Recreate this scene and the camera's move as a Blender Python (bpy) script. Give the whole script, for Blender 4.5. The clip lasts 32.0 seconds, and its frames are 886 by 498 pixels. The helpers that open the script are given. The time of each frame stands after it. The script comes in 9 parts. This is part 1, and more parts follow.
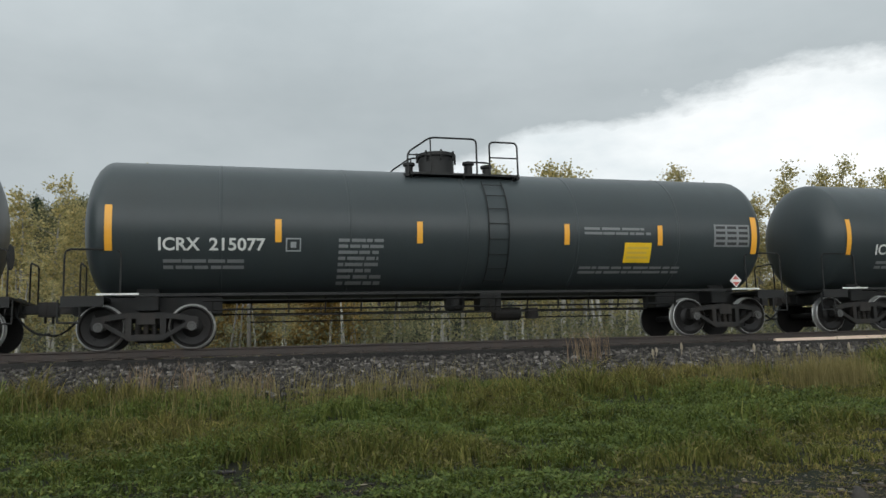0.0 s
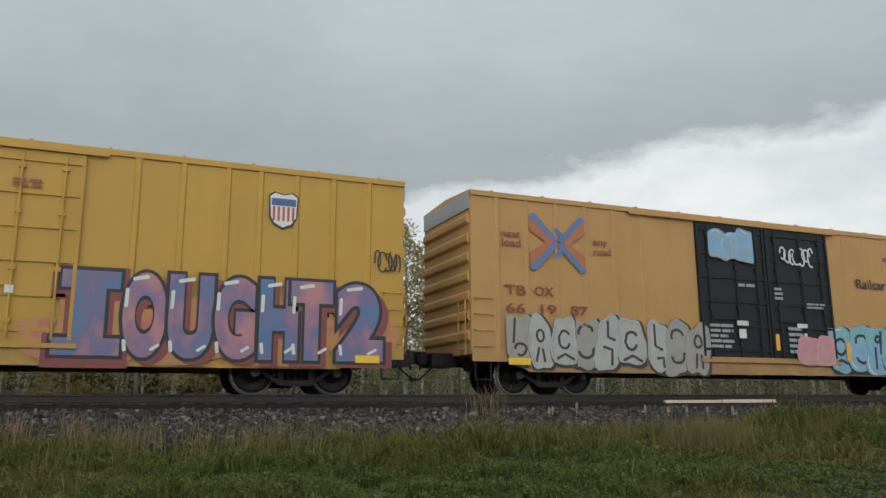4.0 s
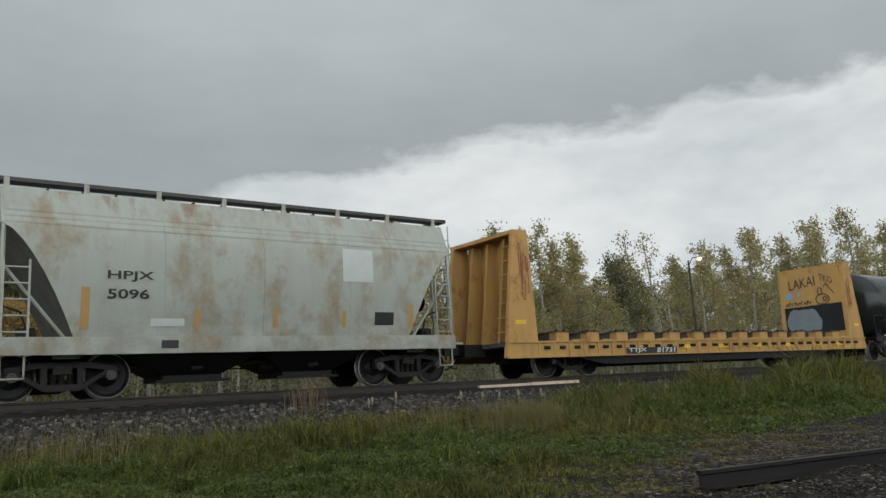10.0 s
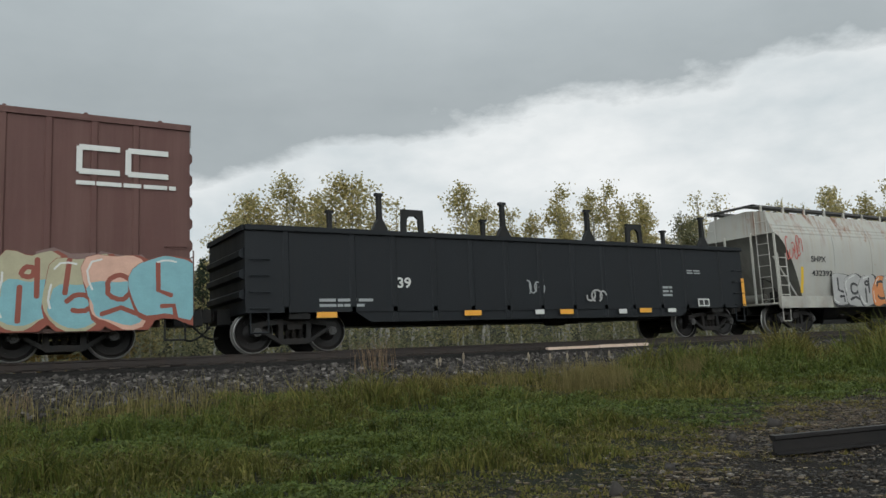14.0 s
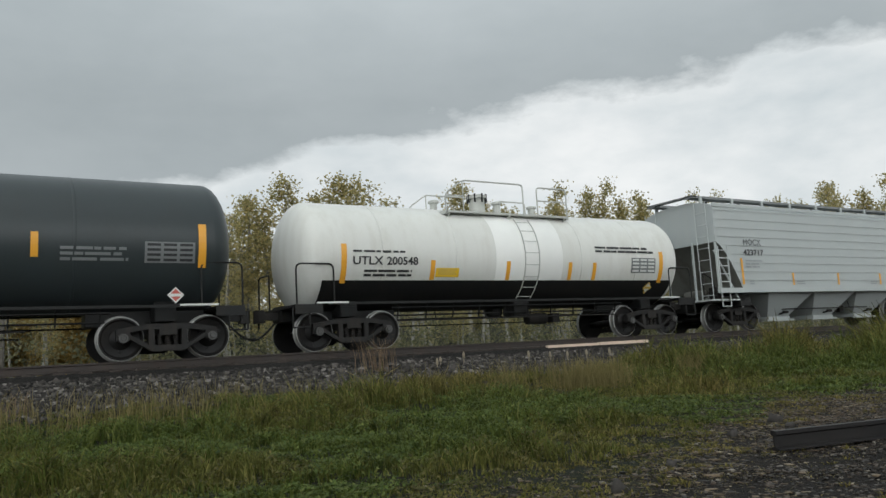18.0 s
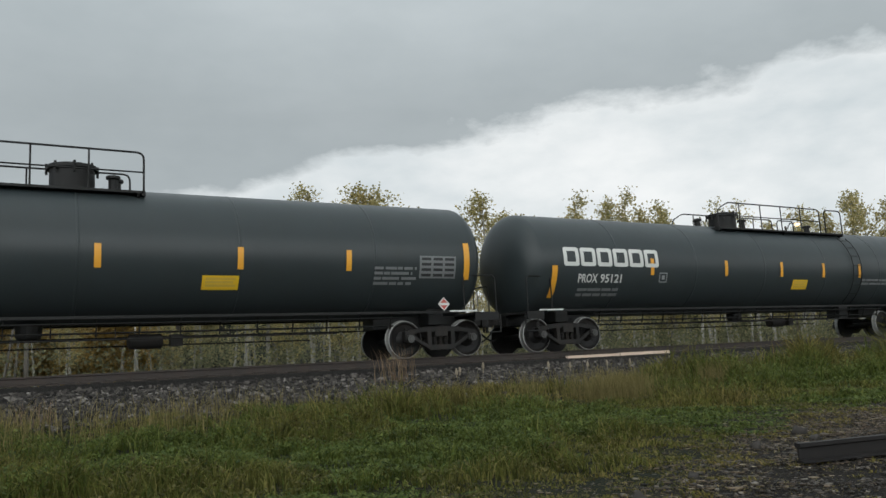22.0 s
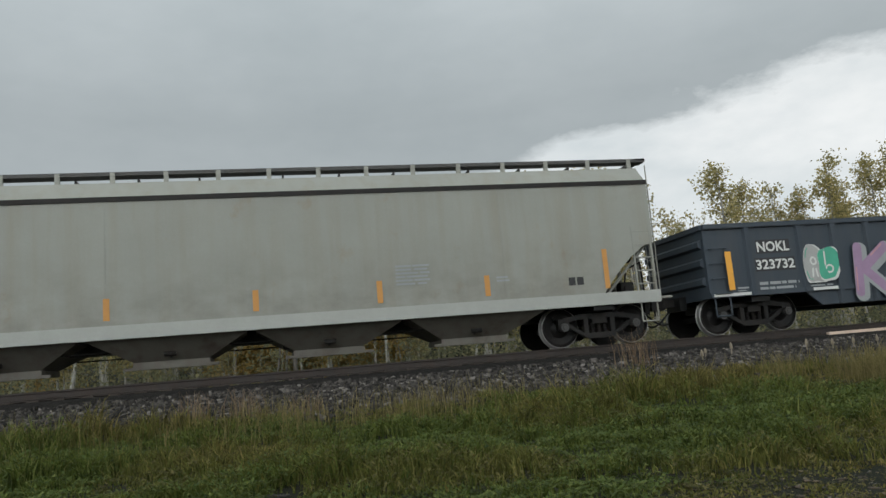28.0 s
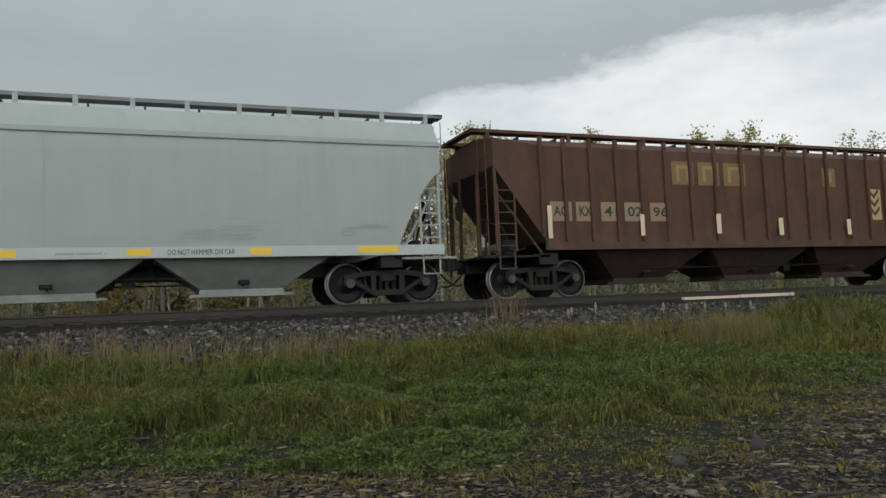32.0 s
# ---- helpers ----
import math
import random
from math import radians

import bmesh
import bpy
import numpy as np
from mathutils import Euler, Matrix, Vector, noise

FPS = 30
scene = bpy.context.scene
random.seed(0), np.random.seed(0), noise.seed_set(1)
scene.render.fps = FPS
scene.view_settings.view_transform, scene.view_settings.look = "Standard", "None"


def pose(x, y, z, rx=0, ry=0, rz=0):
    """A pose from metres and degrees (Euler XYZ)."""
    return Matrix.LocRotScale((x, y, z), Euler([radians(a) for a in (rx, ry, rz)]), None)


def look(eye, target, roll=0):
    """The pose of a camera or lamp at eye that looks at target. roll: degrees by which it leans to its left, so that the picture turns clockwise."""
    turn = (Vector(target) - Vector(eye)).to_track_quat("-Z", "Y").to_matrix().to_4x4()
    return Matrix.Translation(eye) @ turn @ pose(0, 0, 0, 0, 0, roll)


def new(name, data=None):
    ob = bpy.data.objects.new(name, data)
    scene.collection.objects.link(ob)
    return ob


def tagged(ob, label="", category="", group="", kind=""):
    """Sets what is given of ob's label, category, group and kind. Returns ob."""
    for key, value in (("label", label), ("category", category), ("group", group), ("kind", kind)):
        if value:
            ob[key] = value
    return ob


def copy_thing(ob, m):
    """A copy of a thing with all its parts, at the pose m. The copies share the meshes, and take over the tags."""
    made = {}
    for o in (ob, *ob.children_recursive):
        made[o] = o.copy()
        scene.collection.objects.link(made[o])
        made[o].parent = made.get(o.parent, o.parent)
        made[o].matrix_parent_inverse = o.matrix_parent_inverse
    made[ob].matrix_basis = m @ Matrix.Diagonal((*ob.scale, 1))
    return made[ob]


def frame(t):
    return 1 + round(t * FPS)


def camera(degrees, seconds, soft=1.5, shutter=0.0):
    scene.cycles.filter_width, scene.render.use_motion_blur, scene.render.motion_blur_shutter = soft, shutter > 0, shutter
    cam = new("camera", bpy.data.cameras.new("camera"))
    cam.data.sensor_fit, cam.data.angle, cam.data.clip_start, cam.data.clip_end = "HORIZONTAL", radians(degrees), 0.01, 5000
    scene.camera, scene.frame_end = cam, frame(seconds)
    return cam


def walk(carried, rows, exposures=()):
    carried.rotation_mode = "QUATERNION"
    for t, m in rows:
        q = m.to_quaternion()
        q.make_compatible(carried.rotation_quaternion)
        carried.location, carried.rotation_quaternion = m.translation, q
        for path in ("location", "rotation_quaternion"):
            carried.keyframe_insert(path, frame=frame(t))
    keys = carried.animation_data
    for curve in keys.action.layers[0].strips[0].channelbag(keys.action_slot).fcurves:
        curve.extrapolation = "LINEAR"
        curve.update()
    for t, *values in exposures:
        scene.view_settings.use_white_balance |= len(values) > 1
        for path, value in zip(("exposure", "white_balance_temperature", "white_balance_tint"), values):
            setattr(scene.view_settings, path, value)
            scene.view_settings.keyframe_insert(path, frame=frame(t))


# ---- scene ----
cam = camera(59.1, 32.0)
EYE = Vector((0.0, -18.05, -0.27))
# seconds, yaw to the left, pitch up, lean, in degrees
VIEW = [
    (0.0, -15.97, 7.62, -1.79),
    (0.5, -18.62, 7.85, -1.39),
    (1.0, -20.54, 9.00, -1.17),
    (1.5, -21.88, 9.86, -1.28),
    (2.0, -22.24, 10.07, -1.03),
    (2.5, -21.94, 10.46, -1.05),
    (3.0, -21.84, 11.06, -1.22),
    (3.5, -21.71, 11.43, -0.86),
    (4.0, -23.12, 11.37, -0.32),
    (4.5, -25.75, 11.43, -0.17),
    (6.5, -28.12, 13.71, -0.53),
    (7.0, -29.14, 11.97, -1.45),
    (7.5, -29.78, 11.51, -2.40),
    (8.0, -29.50, 11.30, -2.44),
    (8.5, -29.69, 10.73, -2.33),
    (9.0, -29.71, 11.06, -2.78),
    (9.5, -34.35, 11.64, -3.51),
    (10.0, -36.59, 10.37, -3.32),
    (10.5, -34.44, 8.90, -2.85),
    (11.0, -32.24, 8.01, -2.58),
    (11.5, -31.03, 7.29, -2.14),
    (12.0, -30.46, 7.53, -1.95),
    (12.5, -30.30, 7.89, -2.63),
    (13.0, -31.05, 8.46, -2.71),
    (13.5, -31.32, 8.17, -2.64),
    (15.5, -31.85, 7.53, -3.04),
    (16.0, -31.96, 7.69, -3.09),
    (16.5, -32.16, 7.81, -3.33),
    (17.0, -32.07, 7.79, -3.28),
    (17.5, -31.87, 7.85, -3.43),
    (18.0, -31.54, 7.79, -3.36),
    (18.5, -31.30, 7.96, -3.32),
    (19.0, -31.18, 8.08, -2.92),
    (19.5, -30.98, 8.37, -2.44),
    (20.0, -31.51, 9.03, -2.07),
    (20.5, -31.94, 8.78, -1.45),
    (21.0, -31.42, 8.08, -1.78),
    (21.5, -30.55, 9.00, -2.78),
    (22.0, -30.16, 8.61, -3.22),
    (22.5, -27.66, 7.78, -3.12),
    (23.0, -20.91, 6.96, -1.54),
    (23.5, -19.66, 3.73, -2.97),
    (24.0, -18.01, 2.49, -4.56),
    (24.5, -17.06, 3.29, -4.90),
    (25.0, -17.37, 2.89, -5.28),
    (25.5, -15.82, 6.88, -1.48),
    (27.5, -15.52, 8.12, -4.36),
    (28.0, -13.18, 8.80, -4.95),
    (28.5, -14.72, 8.44, -6.31),
    (29.0, -17.64, 9.08, -7.03),
    (29.5, -19.23, 8.32, -6.82),
    (30.0, -19.54, 7.85, -7.02),
    (30.5, -17.44, 5.59, -6.70),
    (31.0, -14.86, 0.76, -2.97),
    (31.5, -18.90, 2.54, -1.58),
    (32.0, -21.76, 4.63, -2.48),
]


def aim(t, yaw, pitch, roll):
    a, b = radians(yaw), radians(pitch)
    # for a moment near the end the camera leans back to the left, behind the window pillar
    eye = EYE + Vector(({30.5: -0.05, 31.0: -0.10}.get(t, 0.0), 0, 0))
    return look(eye, eye + Vector((-math.sin(a) * math.cos(b), math.cos(a) * math.cos(b), math.sin(b))), roll)


walk(cam, [(t, aim(t, *turn)) for t, *turn in VIEW],
     [(0.0, 0.28), (1.0, 0.18), (2.0, 0.08), (3.0, 0.0), (4.5, 0.0), (7.0, -0.05), (9.0, -0.12), (10.0, -0.15), (11.0, 0.08), (13.5, 0.0), (16.0, 0.14), (17.0, 0.0), (20.0, 0.04), (24.0, 0.05), (29.0, 0.0), (30.5, -0.1), (31.0, -0.25), (31.6, -0.05), (32.0, 0.0)])


def travel(t):
    """Metres that the train has gone at t seconds."""
    slack = 0.0  # the train checks twice near the end
    for t0, lost in ((28.5, 0.72), (31.5, 0.60)):
        q = min(max((t - t0) / 0.5, 0.0), 1.0)
        slack += lost * q * q * (3 - 2 * q)
    return 17.013 * t - 0.00934 * t * t - slack


# ---- world ----
world = bpy.data.worlds.new("overcast_sky")
scene.world = world
world.use_nodes = True
wn, wl = world.node_tree.nodes, world.node_tree.links
wn.clear()


def wmath(op, a, b=None, c=None):
    n = wn.new("ShaderNodeMath")
    n.operation = op
    for i, v in enumerate((a, b, c)):
        if v is None:
            continue
        if isinstance(v, (int, float)):
            n.inputs[i].default_value = v
        else:
            wl.new(v, n.inputs[i])
    return n.outputs[0]


coord = wn.new("ShaderNodeTexCoord")
sep = wn.new("ShaderNodeSeparateXYZ")
wl.new(coord.outputs["Generated"], sep.inputs[0])
az = wmath("MAXIMUM", wmath("ARCTAN2", sep.outputs[0], sep.outputs[1]), -0.6)
el = wmath("ARCSINE", sep.outputs[2])


def wnoise(scale, detail, rough, squash=2.2):
    m = wn.new("ShaderNodeMapping")
    m.inputs["Scale"].default_value = (1, 1, squash)
    wl.new(coord.outputs["Generated"], m.inputs[0])
    n = wn.new("ShaderNodeTexNoise")
    n.inputs["Scale"].default_value, n.inputs["Detail"].default_value, n.inputs["Roughness"].default_value = scale, detail, rough
    wl.new(m.outputs[0], n.inputs["Vector"])
    return n.outputs["Fac"]


def wramp(fac, stops):
    n = wn.new("ShaderNodeValToRGB")
    wl.new(fac, n.inputs[0])
    for i, (p, c) in enumerate(stops):
        e = n.color_ramp.elements[i] if i < 2 else n.color_ramp.elements.new(p)
        e.position, e.color = p, (*c, 1)
    return n.outputs[0]


def wmix(fac, a, b, kind="MIX"):
    n = wn.new("ShaderNodeMix")
    n.data_type, n.blend_type = "RGBA", kind
    if isinstance(fac, (int, float)):
        n.inputs[0].default_value = fac
    else:
        wl.new(fac, n.inputs[0])
    for i, v in ((6, a), (7, b)):
        if isinstance(v, tuple):
            n.inputs[i].default_value = (*v, 1)
        else:
            wl.new(v, n.inputs[i])
    return n.outputs[2]


# the edge of the cloud deck climbs to the right: 11 degrees up at 7 degrees of azimuth, 20 at 60
edge = wmath("ADD", wmath("MULTIPLY", wmath("SUBTRACT", 1.0, wmath("POWER", 2.718, wmath("MULTIPLY", az, -1.9))), 0.20), 0.158)
# behind the viewer and up the line the break in the cloud is wider and lighter
astern = wmath("ADD", wmath("MULTIPLY", sep.outputs[1], -0.82), wmath("MULTIPLY", sep.outputs[0], -0.57))
behind = wramp(astern, [(0.10, (0, 0, 0)), (0.55, (1, 1, 1))])
edge = wmath("ADD", wmath("MULTIPLY", edge, wmath("SUBTRACT", 1.0, behind)), wmath("MULTIPLY", behind, 0.50))
big = wnoise(3.0, 4, 0.55)
fine = wnoise(9.0, 6, 0.6)
height = wmath("SUBTRACT", el, edge)
height = wmath("ADD", height, wmath("MULTIPLY", wmath("SUBTRACT", fine, 0.5), 0.10))
deck = wramp(wmath("MULTIPLY_ADD", height, 6.0, 0.5), [(0.45, (0, 0, 0)), (0.60, (1, 1, 1))])
mottle = wmath("ADD", wmath("MULTIPLY", big, 0.7), wmath("MULTIPLY", fine, 0.3))
cloud = wramp(mottle, [(0.30, (0.350, 0.395, 0.415)), (0.70, (0.435, 0.480, 0.500))])
bright = wramp(mottle, [(0.35, (0.62, 0.68, 0.70)), (0.60, (0.91, 0.93, 0.925))])
nishita = wn.new("ShaderNodeTexSky")
nishita.sky_type, nishita.sun_disc = "NISHITA", False
nishita.sun_elevation, nishita.sun_rotation = radians(50), radians(214)
veil = wmix(0.94, wmix(1.0, nishita.outputs[0], (0.08, 0.08, 0.08), "MULTIPLY"), bright)
sky = wmix(deck, veil, cloud)
# an overcast sky is lightest overhead
lift = wmath("MULTIPLY", wmath("MAXIMUM", wmath("SUBTRACT", sep.outputs[2], 0.32), 0.0), 1.7)
thin = wmath("MULTIPLY", wmath("MULTIPLY", behind, wmath("SUBTRACT", 1.0, deck)), 2.0)
back = wn.new("ShaderNodeBackground")
wl.new(sky, back.inputs[0])
wl.new(wmath("ADD", wmath("ADD", lift, thin), 1.0), back.inputs[1])
out = wn.new("ShaderNodeOutputWorld")
wl.new(back.outputs[0], out.inputs[0])

sun = new("sun", bpy.data.lights.new("sun", "SUN"))
sun.data.energy, sun.data.angle, sun.data.color = 0.5, radians(60), (1.0, 0.97, 0.90)
sun.matrix_world = look((-34, -50, 71), (0, 0, 0))


# ---- materials ----
def material(name):
    m = bpy.data.materials.new(name)
    m.use_nodes = True
    t = m.node_tree
    return m, t.nodes, t.links, t.nodes["Principled BSDF"]


def tex(n, l, scale, detail=4, rough=0.55, stretch=(1, 1, 1), coords="Object"):
    c, mp, no = n.new("ShaderNodeTexCoord"), n.new("ShaderNodeMapping"), n.new("ShaderNodeTexNoise")
    mp.inputs["Scale"].default_value = stretch
    l.new(c.outputs[coords], mp.inputs[0])
    l.new(mp.outputs[0], no.inputs["Vector"])
    no.inputs["Scale"].default_value, no.inputs["Detail"].default_value, no.inputs["Roughness"].default_value = scale, detail, rough
    return no.outputs["Fac"]


def ramp(n, l, fac, *stops):
    r = n.new("ShaderNodeValToRGB")
    l.new(fac, r.inputs[0])
    for i, (p, c) in enumerate(stops):
        e = r.color_ramp.elements[i] if i < 2 else r.color_ramp.elements.new(p)
        e.position = p
        e.color = (c, c, c, 1) if isinstance(c, (int, float)) else (*c, 1)
    return r.outputs[0]


def mix(n, l, fac, a, b, kind="MIX"):
    x = n.new("ShaderNodeMix")
    x.data_type, x.blend_type = "RGBA", kind
    if isinstance(fac, (int, float)):
        x.inputs[0].default_value = fac
    else:
        l.new(fac, x.inputs[0])
    for i, v in ((6, a), (7, b)):
        if isinstance(v, tuple):
            x.inputs[i].default_value = (*v, 1)
        else:
            l.new(v, x.inputs[i])
    return x.outputs[2]


def times(n, l, a, b):
    x = n.new("ShaderNodeMath")
    x.operation = "MULTIPLY"
    for i, v in enumerate((a, b)):
        if isinstance(v, (int, float)):
            x.inputs[i].default_value = v
        else:
            l.new(v, x.inputs[i])
    return x.outputs[0]


def bump(n, l, p, fac, strength, dist=0.01):
    b = n.new("ShaderNodeBump")
    b.inputs["Strength"].default_value, b.inputs["Distance"].default_value = strength, dist
    l.new(fac, b.inputs["Height"])
    l.new(b.outputs[0], p.inputs["Normal"])


def paint(name, base, rough=0.5, dirt=(0.12, 0.10, 0.08), streaks=0.35, rust=0.0, rust_from=0.62, metal=0.0, mottle=0.25, spec=0.4, wave=0.25, rust_cols=((0.16, 0.055, 0.022), (0.30, 0.12, 0.05)), rust_soft=0.06, rust_scale=1.7, uneven=1.0, drip=None, grime=None):
    """Weathered paint on steel: uneven colour, rain streaks down the sides, patches of rust."""
    m, n, l, p = material(name)
    big, fine = tex(n, l, 0.9, 3), tex(n, l, 26, 5)
    run = tex(n, l, 1.0, 5, 0.6, (3.2, 3.2, 0.22))
    col = mix(n, l, times(n, l, ramp(n, l, big, (0.3, 0.0), (0.75, 1.0)), mottle), base, tuple(c * 0.55 for c in base))
    col = mix(n, l, times(n, l, ramp(n, l, run, (0.45, 0.0), (0.75, 1.0)), streaks), col, dirt)
    col = mix(n, l, times(n, l, fine, 0.16), col, tuple(min(1, c * 1.5 + 0.02) for c in base))
    if rust:
        spots = tex(n, l, rust_scale, 8, 0.68, (1, 1, 0.7))
        rc = mix(n, l, fine, *rust_cols)
        col = mix(n, l, times(n, l, ramp(n, l, spots, (rust_from - 0.05, 0.0), (rust_from + rust_soft, 1.0)), rust), col, rc)
    if drip or grime:
        c, sp = n.new("ShaderNodeTexCoord"), n.new("ShaderNodeSeparateXYZ")
        l.new(c.outputs["Object"], sp.inputs[0])
    if drip:  # rust that has run down from the roof edge
        z0, z1, amount = drip
        fall, streak = n.new("ShaderNodeMapRange"), tex(n, l, 1.0, 6, 0.7, (5.0, 5.0, 0.10))
        l.new(sp.outputs[2], fall.inputs[0])
        fall.inputs[1].default_value, fall.inputs[2].default_value = z0, z1
        patchy = ramp(n, l, tex(n, l, 0.5, 3), (0.42, 0.0), (0.62, 1.0))
        mask = times(n, l, times(n, l, fall.outputs[0], ramp(n, l, streak, (0.48, 0.0), (0.60, 1.0))), times(n, l, patchy, amount))
        col = mix(n, l, mask, col, mix(n, l, fine, (0.13, 0.045, 0.018), (0.25, 0.095, 0.036)))
    if grime:  # road dust thrown up on the lower side
        z0, z1, amount = grime
        fall = n.new("ShaderNodeMapRange")
        l.new(sp.outputs[2], fall.inputs[0])
        fall.inputs[1].default_value, fall.inputs[2].default_value = z1, z0
        cloudy = ramp(n, l, tex(n, l, 1.4, 6, 0.65, (1, 1, 1.5)), (0.35, 0.0), (0.65, 1.0))
        col = mix(n, l, times(n, l, times(n, l, fall.outputs[0], cloudy), amount), col, (0.11, 0.092, 0.075))
    l.new(col, p.inputs["Base Color"])
    rr = n.new("ShaderNodeMapRange")
    l.new(run, rr.inputs[0])
    rr.inputs[3].default_value, rr.inputs[4].default_value = rough - 0.1 * uneven, min(1, rough + 0.18 * uneven)
    l.new(rr.outputs[0], p.inputs["Roughness"])
    p.inputs["Metallic"].default_value = metal
    p.inputs["Specular IOR Level"].default_value = spec
    bump(n, l, p, big, wave, 0.02)
    return m


TANK_BLACK = paint("tank_black", (0.030, 0.038, 0.040), 0.34, (0.030, 0.035, 0.034), 0.45, mottle=0.3, spec=0.30, wave=0.05, uneven=0.5)
TANK_GLOSS = paint("tank_glossy_black", (0.0150, 0.0185, 0.0190), 0.18, (0.020, 0.022, 0.021), 0.45, mottle=0.3, spec=0.38, wave=0.06, uneven=0.4)
TANK_WHITE = paint("tank_white", (0.58, 0.58, 0.545), 0.34, (0.35, 0.32, 0.26), 0.3, mottle=0.1)
BLACK = paint("frame_black", (0.0075, 0.008, 0.008), 0.5, (0.022, 0.019, 0.016), 0.5, spec=0.25)
GON_BLACK = paint("gondola_black", (0.0105, 0.0130, 0.0155), 0.55, (0.017, 0.018, 0.019), 0.5, spec=0.2)
GON_BLUE = paint("gondola_slate", (0.030, 0.042, 0.055), 0.55, (0.07, 0.07, 0.07), 0.4)
GON_RUST = paint("gondola_rust", (0.34, 0.275, 0.205), 0.75, (0.17, 0.115, 0.075), 0.6, rust=0.95, rust_from=0.475, rust_cols=((0.085, 0.040, 0.024), (0.20, 0.105, 0.064)), rust_soft=0.05, rust_scale=3.2)
GON_POST = paint("gondola_post", (0.32, 0.26, 0.195), 0.75, (0.18, 0.115, 0.078), 0.6, rust=0.85, rust_from=0.50, rust_cols=((0.13, 0.062, 0.036), (0.26, 0.145, 0.090)))
BOX_RED = paint("boxcar_red", (0.088, 0.038, 0.028), 0.6, (0.070, 0.045, 0.037), 0.6, mottle=0.45, grime=(0.5, 2.2, 0.7))
BOX_RED_FADED = paint("boxcar_red_faded", (0.098, 0.043, 0.036), 0.65, (0.165, 0.098, 0.082), 0.5, mottle=0.4, grime=(0.5, 2.2, 0.7))
BOX_GOLD = paint("boxcar_gold", (0.40, 0.222, 0.072), 0.55, (0.33, 0.185, 0.085), 0.45, grime=(0.4, 1.6, 0.6))
BOX_YELLOW = paint("boxcar_yellow", (0.42, 0.24, 0.032), 0.5, (0.34, 0.19, 0.05), 0.4, grime=(0.4, 1.5, 0.6))
DOOR_BLACK = paint("door_black", (0.011, 0.014, 0.016), 0.55, (0.028, 0.028, 0.028), 0.5, spec=0.25)
HOP_TAN = paint("hopper_tan", (0.36, 0.385, 0.345), 0.6, (0.27, 0.225, 0.15), 0.4, rust=0.75, rust_from=0.55, rust_cols=((0.20, 0.135, 0.070), (0.29, 0.215, 0.125)), rust_soft=0.10, rust_scale=1.0, drip=(2.6, 4.2, 0.5), grime=(0.8, 2.4, 0.5))
HOP_CREAM = paint("hopper_cream", (0.32, 0.30, 0.24), 0.6, (0.36, 0.27, 0.18), 0.35, rust=0.85, rust_from=0.70, drip=(2.6, 3.9, 0.95), grime=(0.8, 1.8, 0.5))
HOP_GREY = paint("hopper_grey", (0.37, 0.37, 0.335), 0.6, (0.36, 0.29, 0.2), 0.35, rust=0.85, rust_from=0.67, drip=(2.3, 3.8, 0.95), grime=(0.8, 1.8, 0.5))
HOP_WHITE = paint("hopper_white", (0.36, 0.385, 0.38), 0.5, (0.42, 0.42, 0.38), 0.25, mottle=0.12)
HOP_BEIGE = paint("hopper_beige", (0.265, 0.25, 0.205), 0.55, (0.21, 0.19, 0.15), 0.35, mottle=0.2, grime=(0.8, 2.4, 0.35))
HOP_GREENISH = paint("hopper_grey_green", (0.26, 0.265, 0.235), 0.6, (0.21, 0.185, 0.14), 0.45, rust=0.35, rust_from=0.66, rust_cols=((0.20, 0.13, 0.08), (0.27, 0.20, 0.13)), grime=(0.8, 2.6, 0.45))
HOP_ICE = paint("hopper_ice_grey", (0.275, 0.275, 0.240), 0.5, (0.22, 0.215, 0.185), 0.4, mottle=0.2, grime=(0.8, 2.0, 0.3))
HOP_PALE = paint("hopper_pale_green", (0.29, 0.315, 0.295), 0.5, (0.23, 0.24, 0.22), 0.3, mottle=0.15, grime=(0.3, 1.6, 0.5))
HOP_BROWN = paint("hopper_brown", (0.076, 0.033, 0.018), 0.7, (0.034, 0.020, 0.015), 0.85, mottle=0.9, rust=0.75, rust_from=0.54, rust_cols=((0.050, 0.023, 0.014), (0.155, 0.062, 0.028)), rust_soft=0.16, rust_scale=1.3, grime=(0.9, 1.9, 0.35))
HOP_ROOF = paint("hopper_roof_rust", (0.50, 0.47, 0.40), 0.7, (0.30, 0.15, 0.08), 0.5, rust=0.9, rust_from=0.50)
FLAT_GOLD = paint("flatcar_gold", (0.47, 0.275, 0.085), 0.65, (0.26, 0.16, 0.085), 0.6, rust=0.6, rust_from=0.60, mottle=0.4)
WALK_GREY = paint("galvanised_walk", (0.15, 0.16, 0.16), 0.55, (0.20, 0.19, 0.17), 0.4)
# walks viewed from below against the sky: their shade is in this dark tone
WALK_SHADED = paint("roof_walk_steel", (0.055, 0.055, 0.053), 0.6, (0.09, 0.075, 0.06), 0.5)
# grey and brown darkened for the end slopes: their shade put into the colour
END_SHADE = paint("grimy_slope_sheet", (0.15, 0.148, 0.13), 0.7, (0.07, 0.06, 0.048), 0.7, mottle=0.6)
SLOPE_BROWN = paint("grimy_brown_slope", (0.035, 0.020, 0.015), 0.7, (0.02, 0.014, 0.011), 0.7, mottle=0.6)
# brown bays darker than the body: shade under the car painted in
BAY_BROWN_SHADED = paint("hopper_bay_brown", (0.043, 0.024, 0.017), 0.7, (0.016, 0.011, 0.009), 0.7, mottle=0.6, rust=0.5, rust_from=0.6, rust_cols=((0.05, 0.022, 0.014), (0.085, 0.038, 0.022)), rust_soft=0.12)
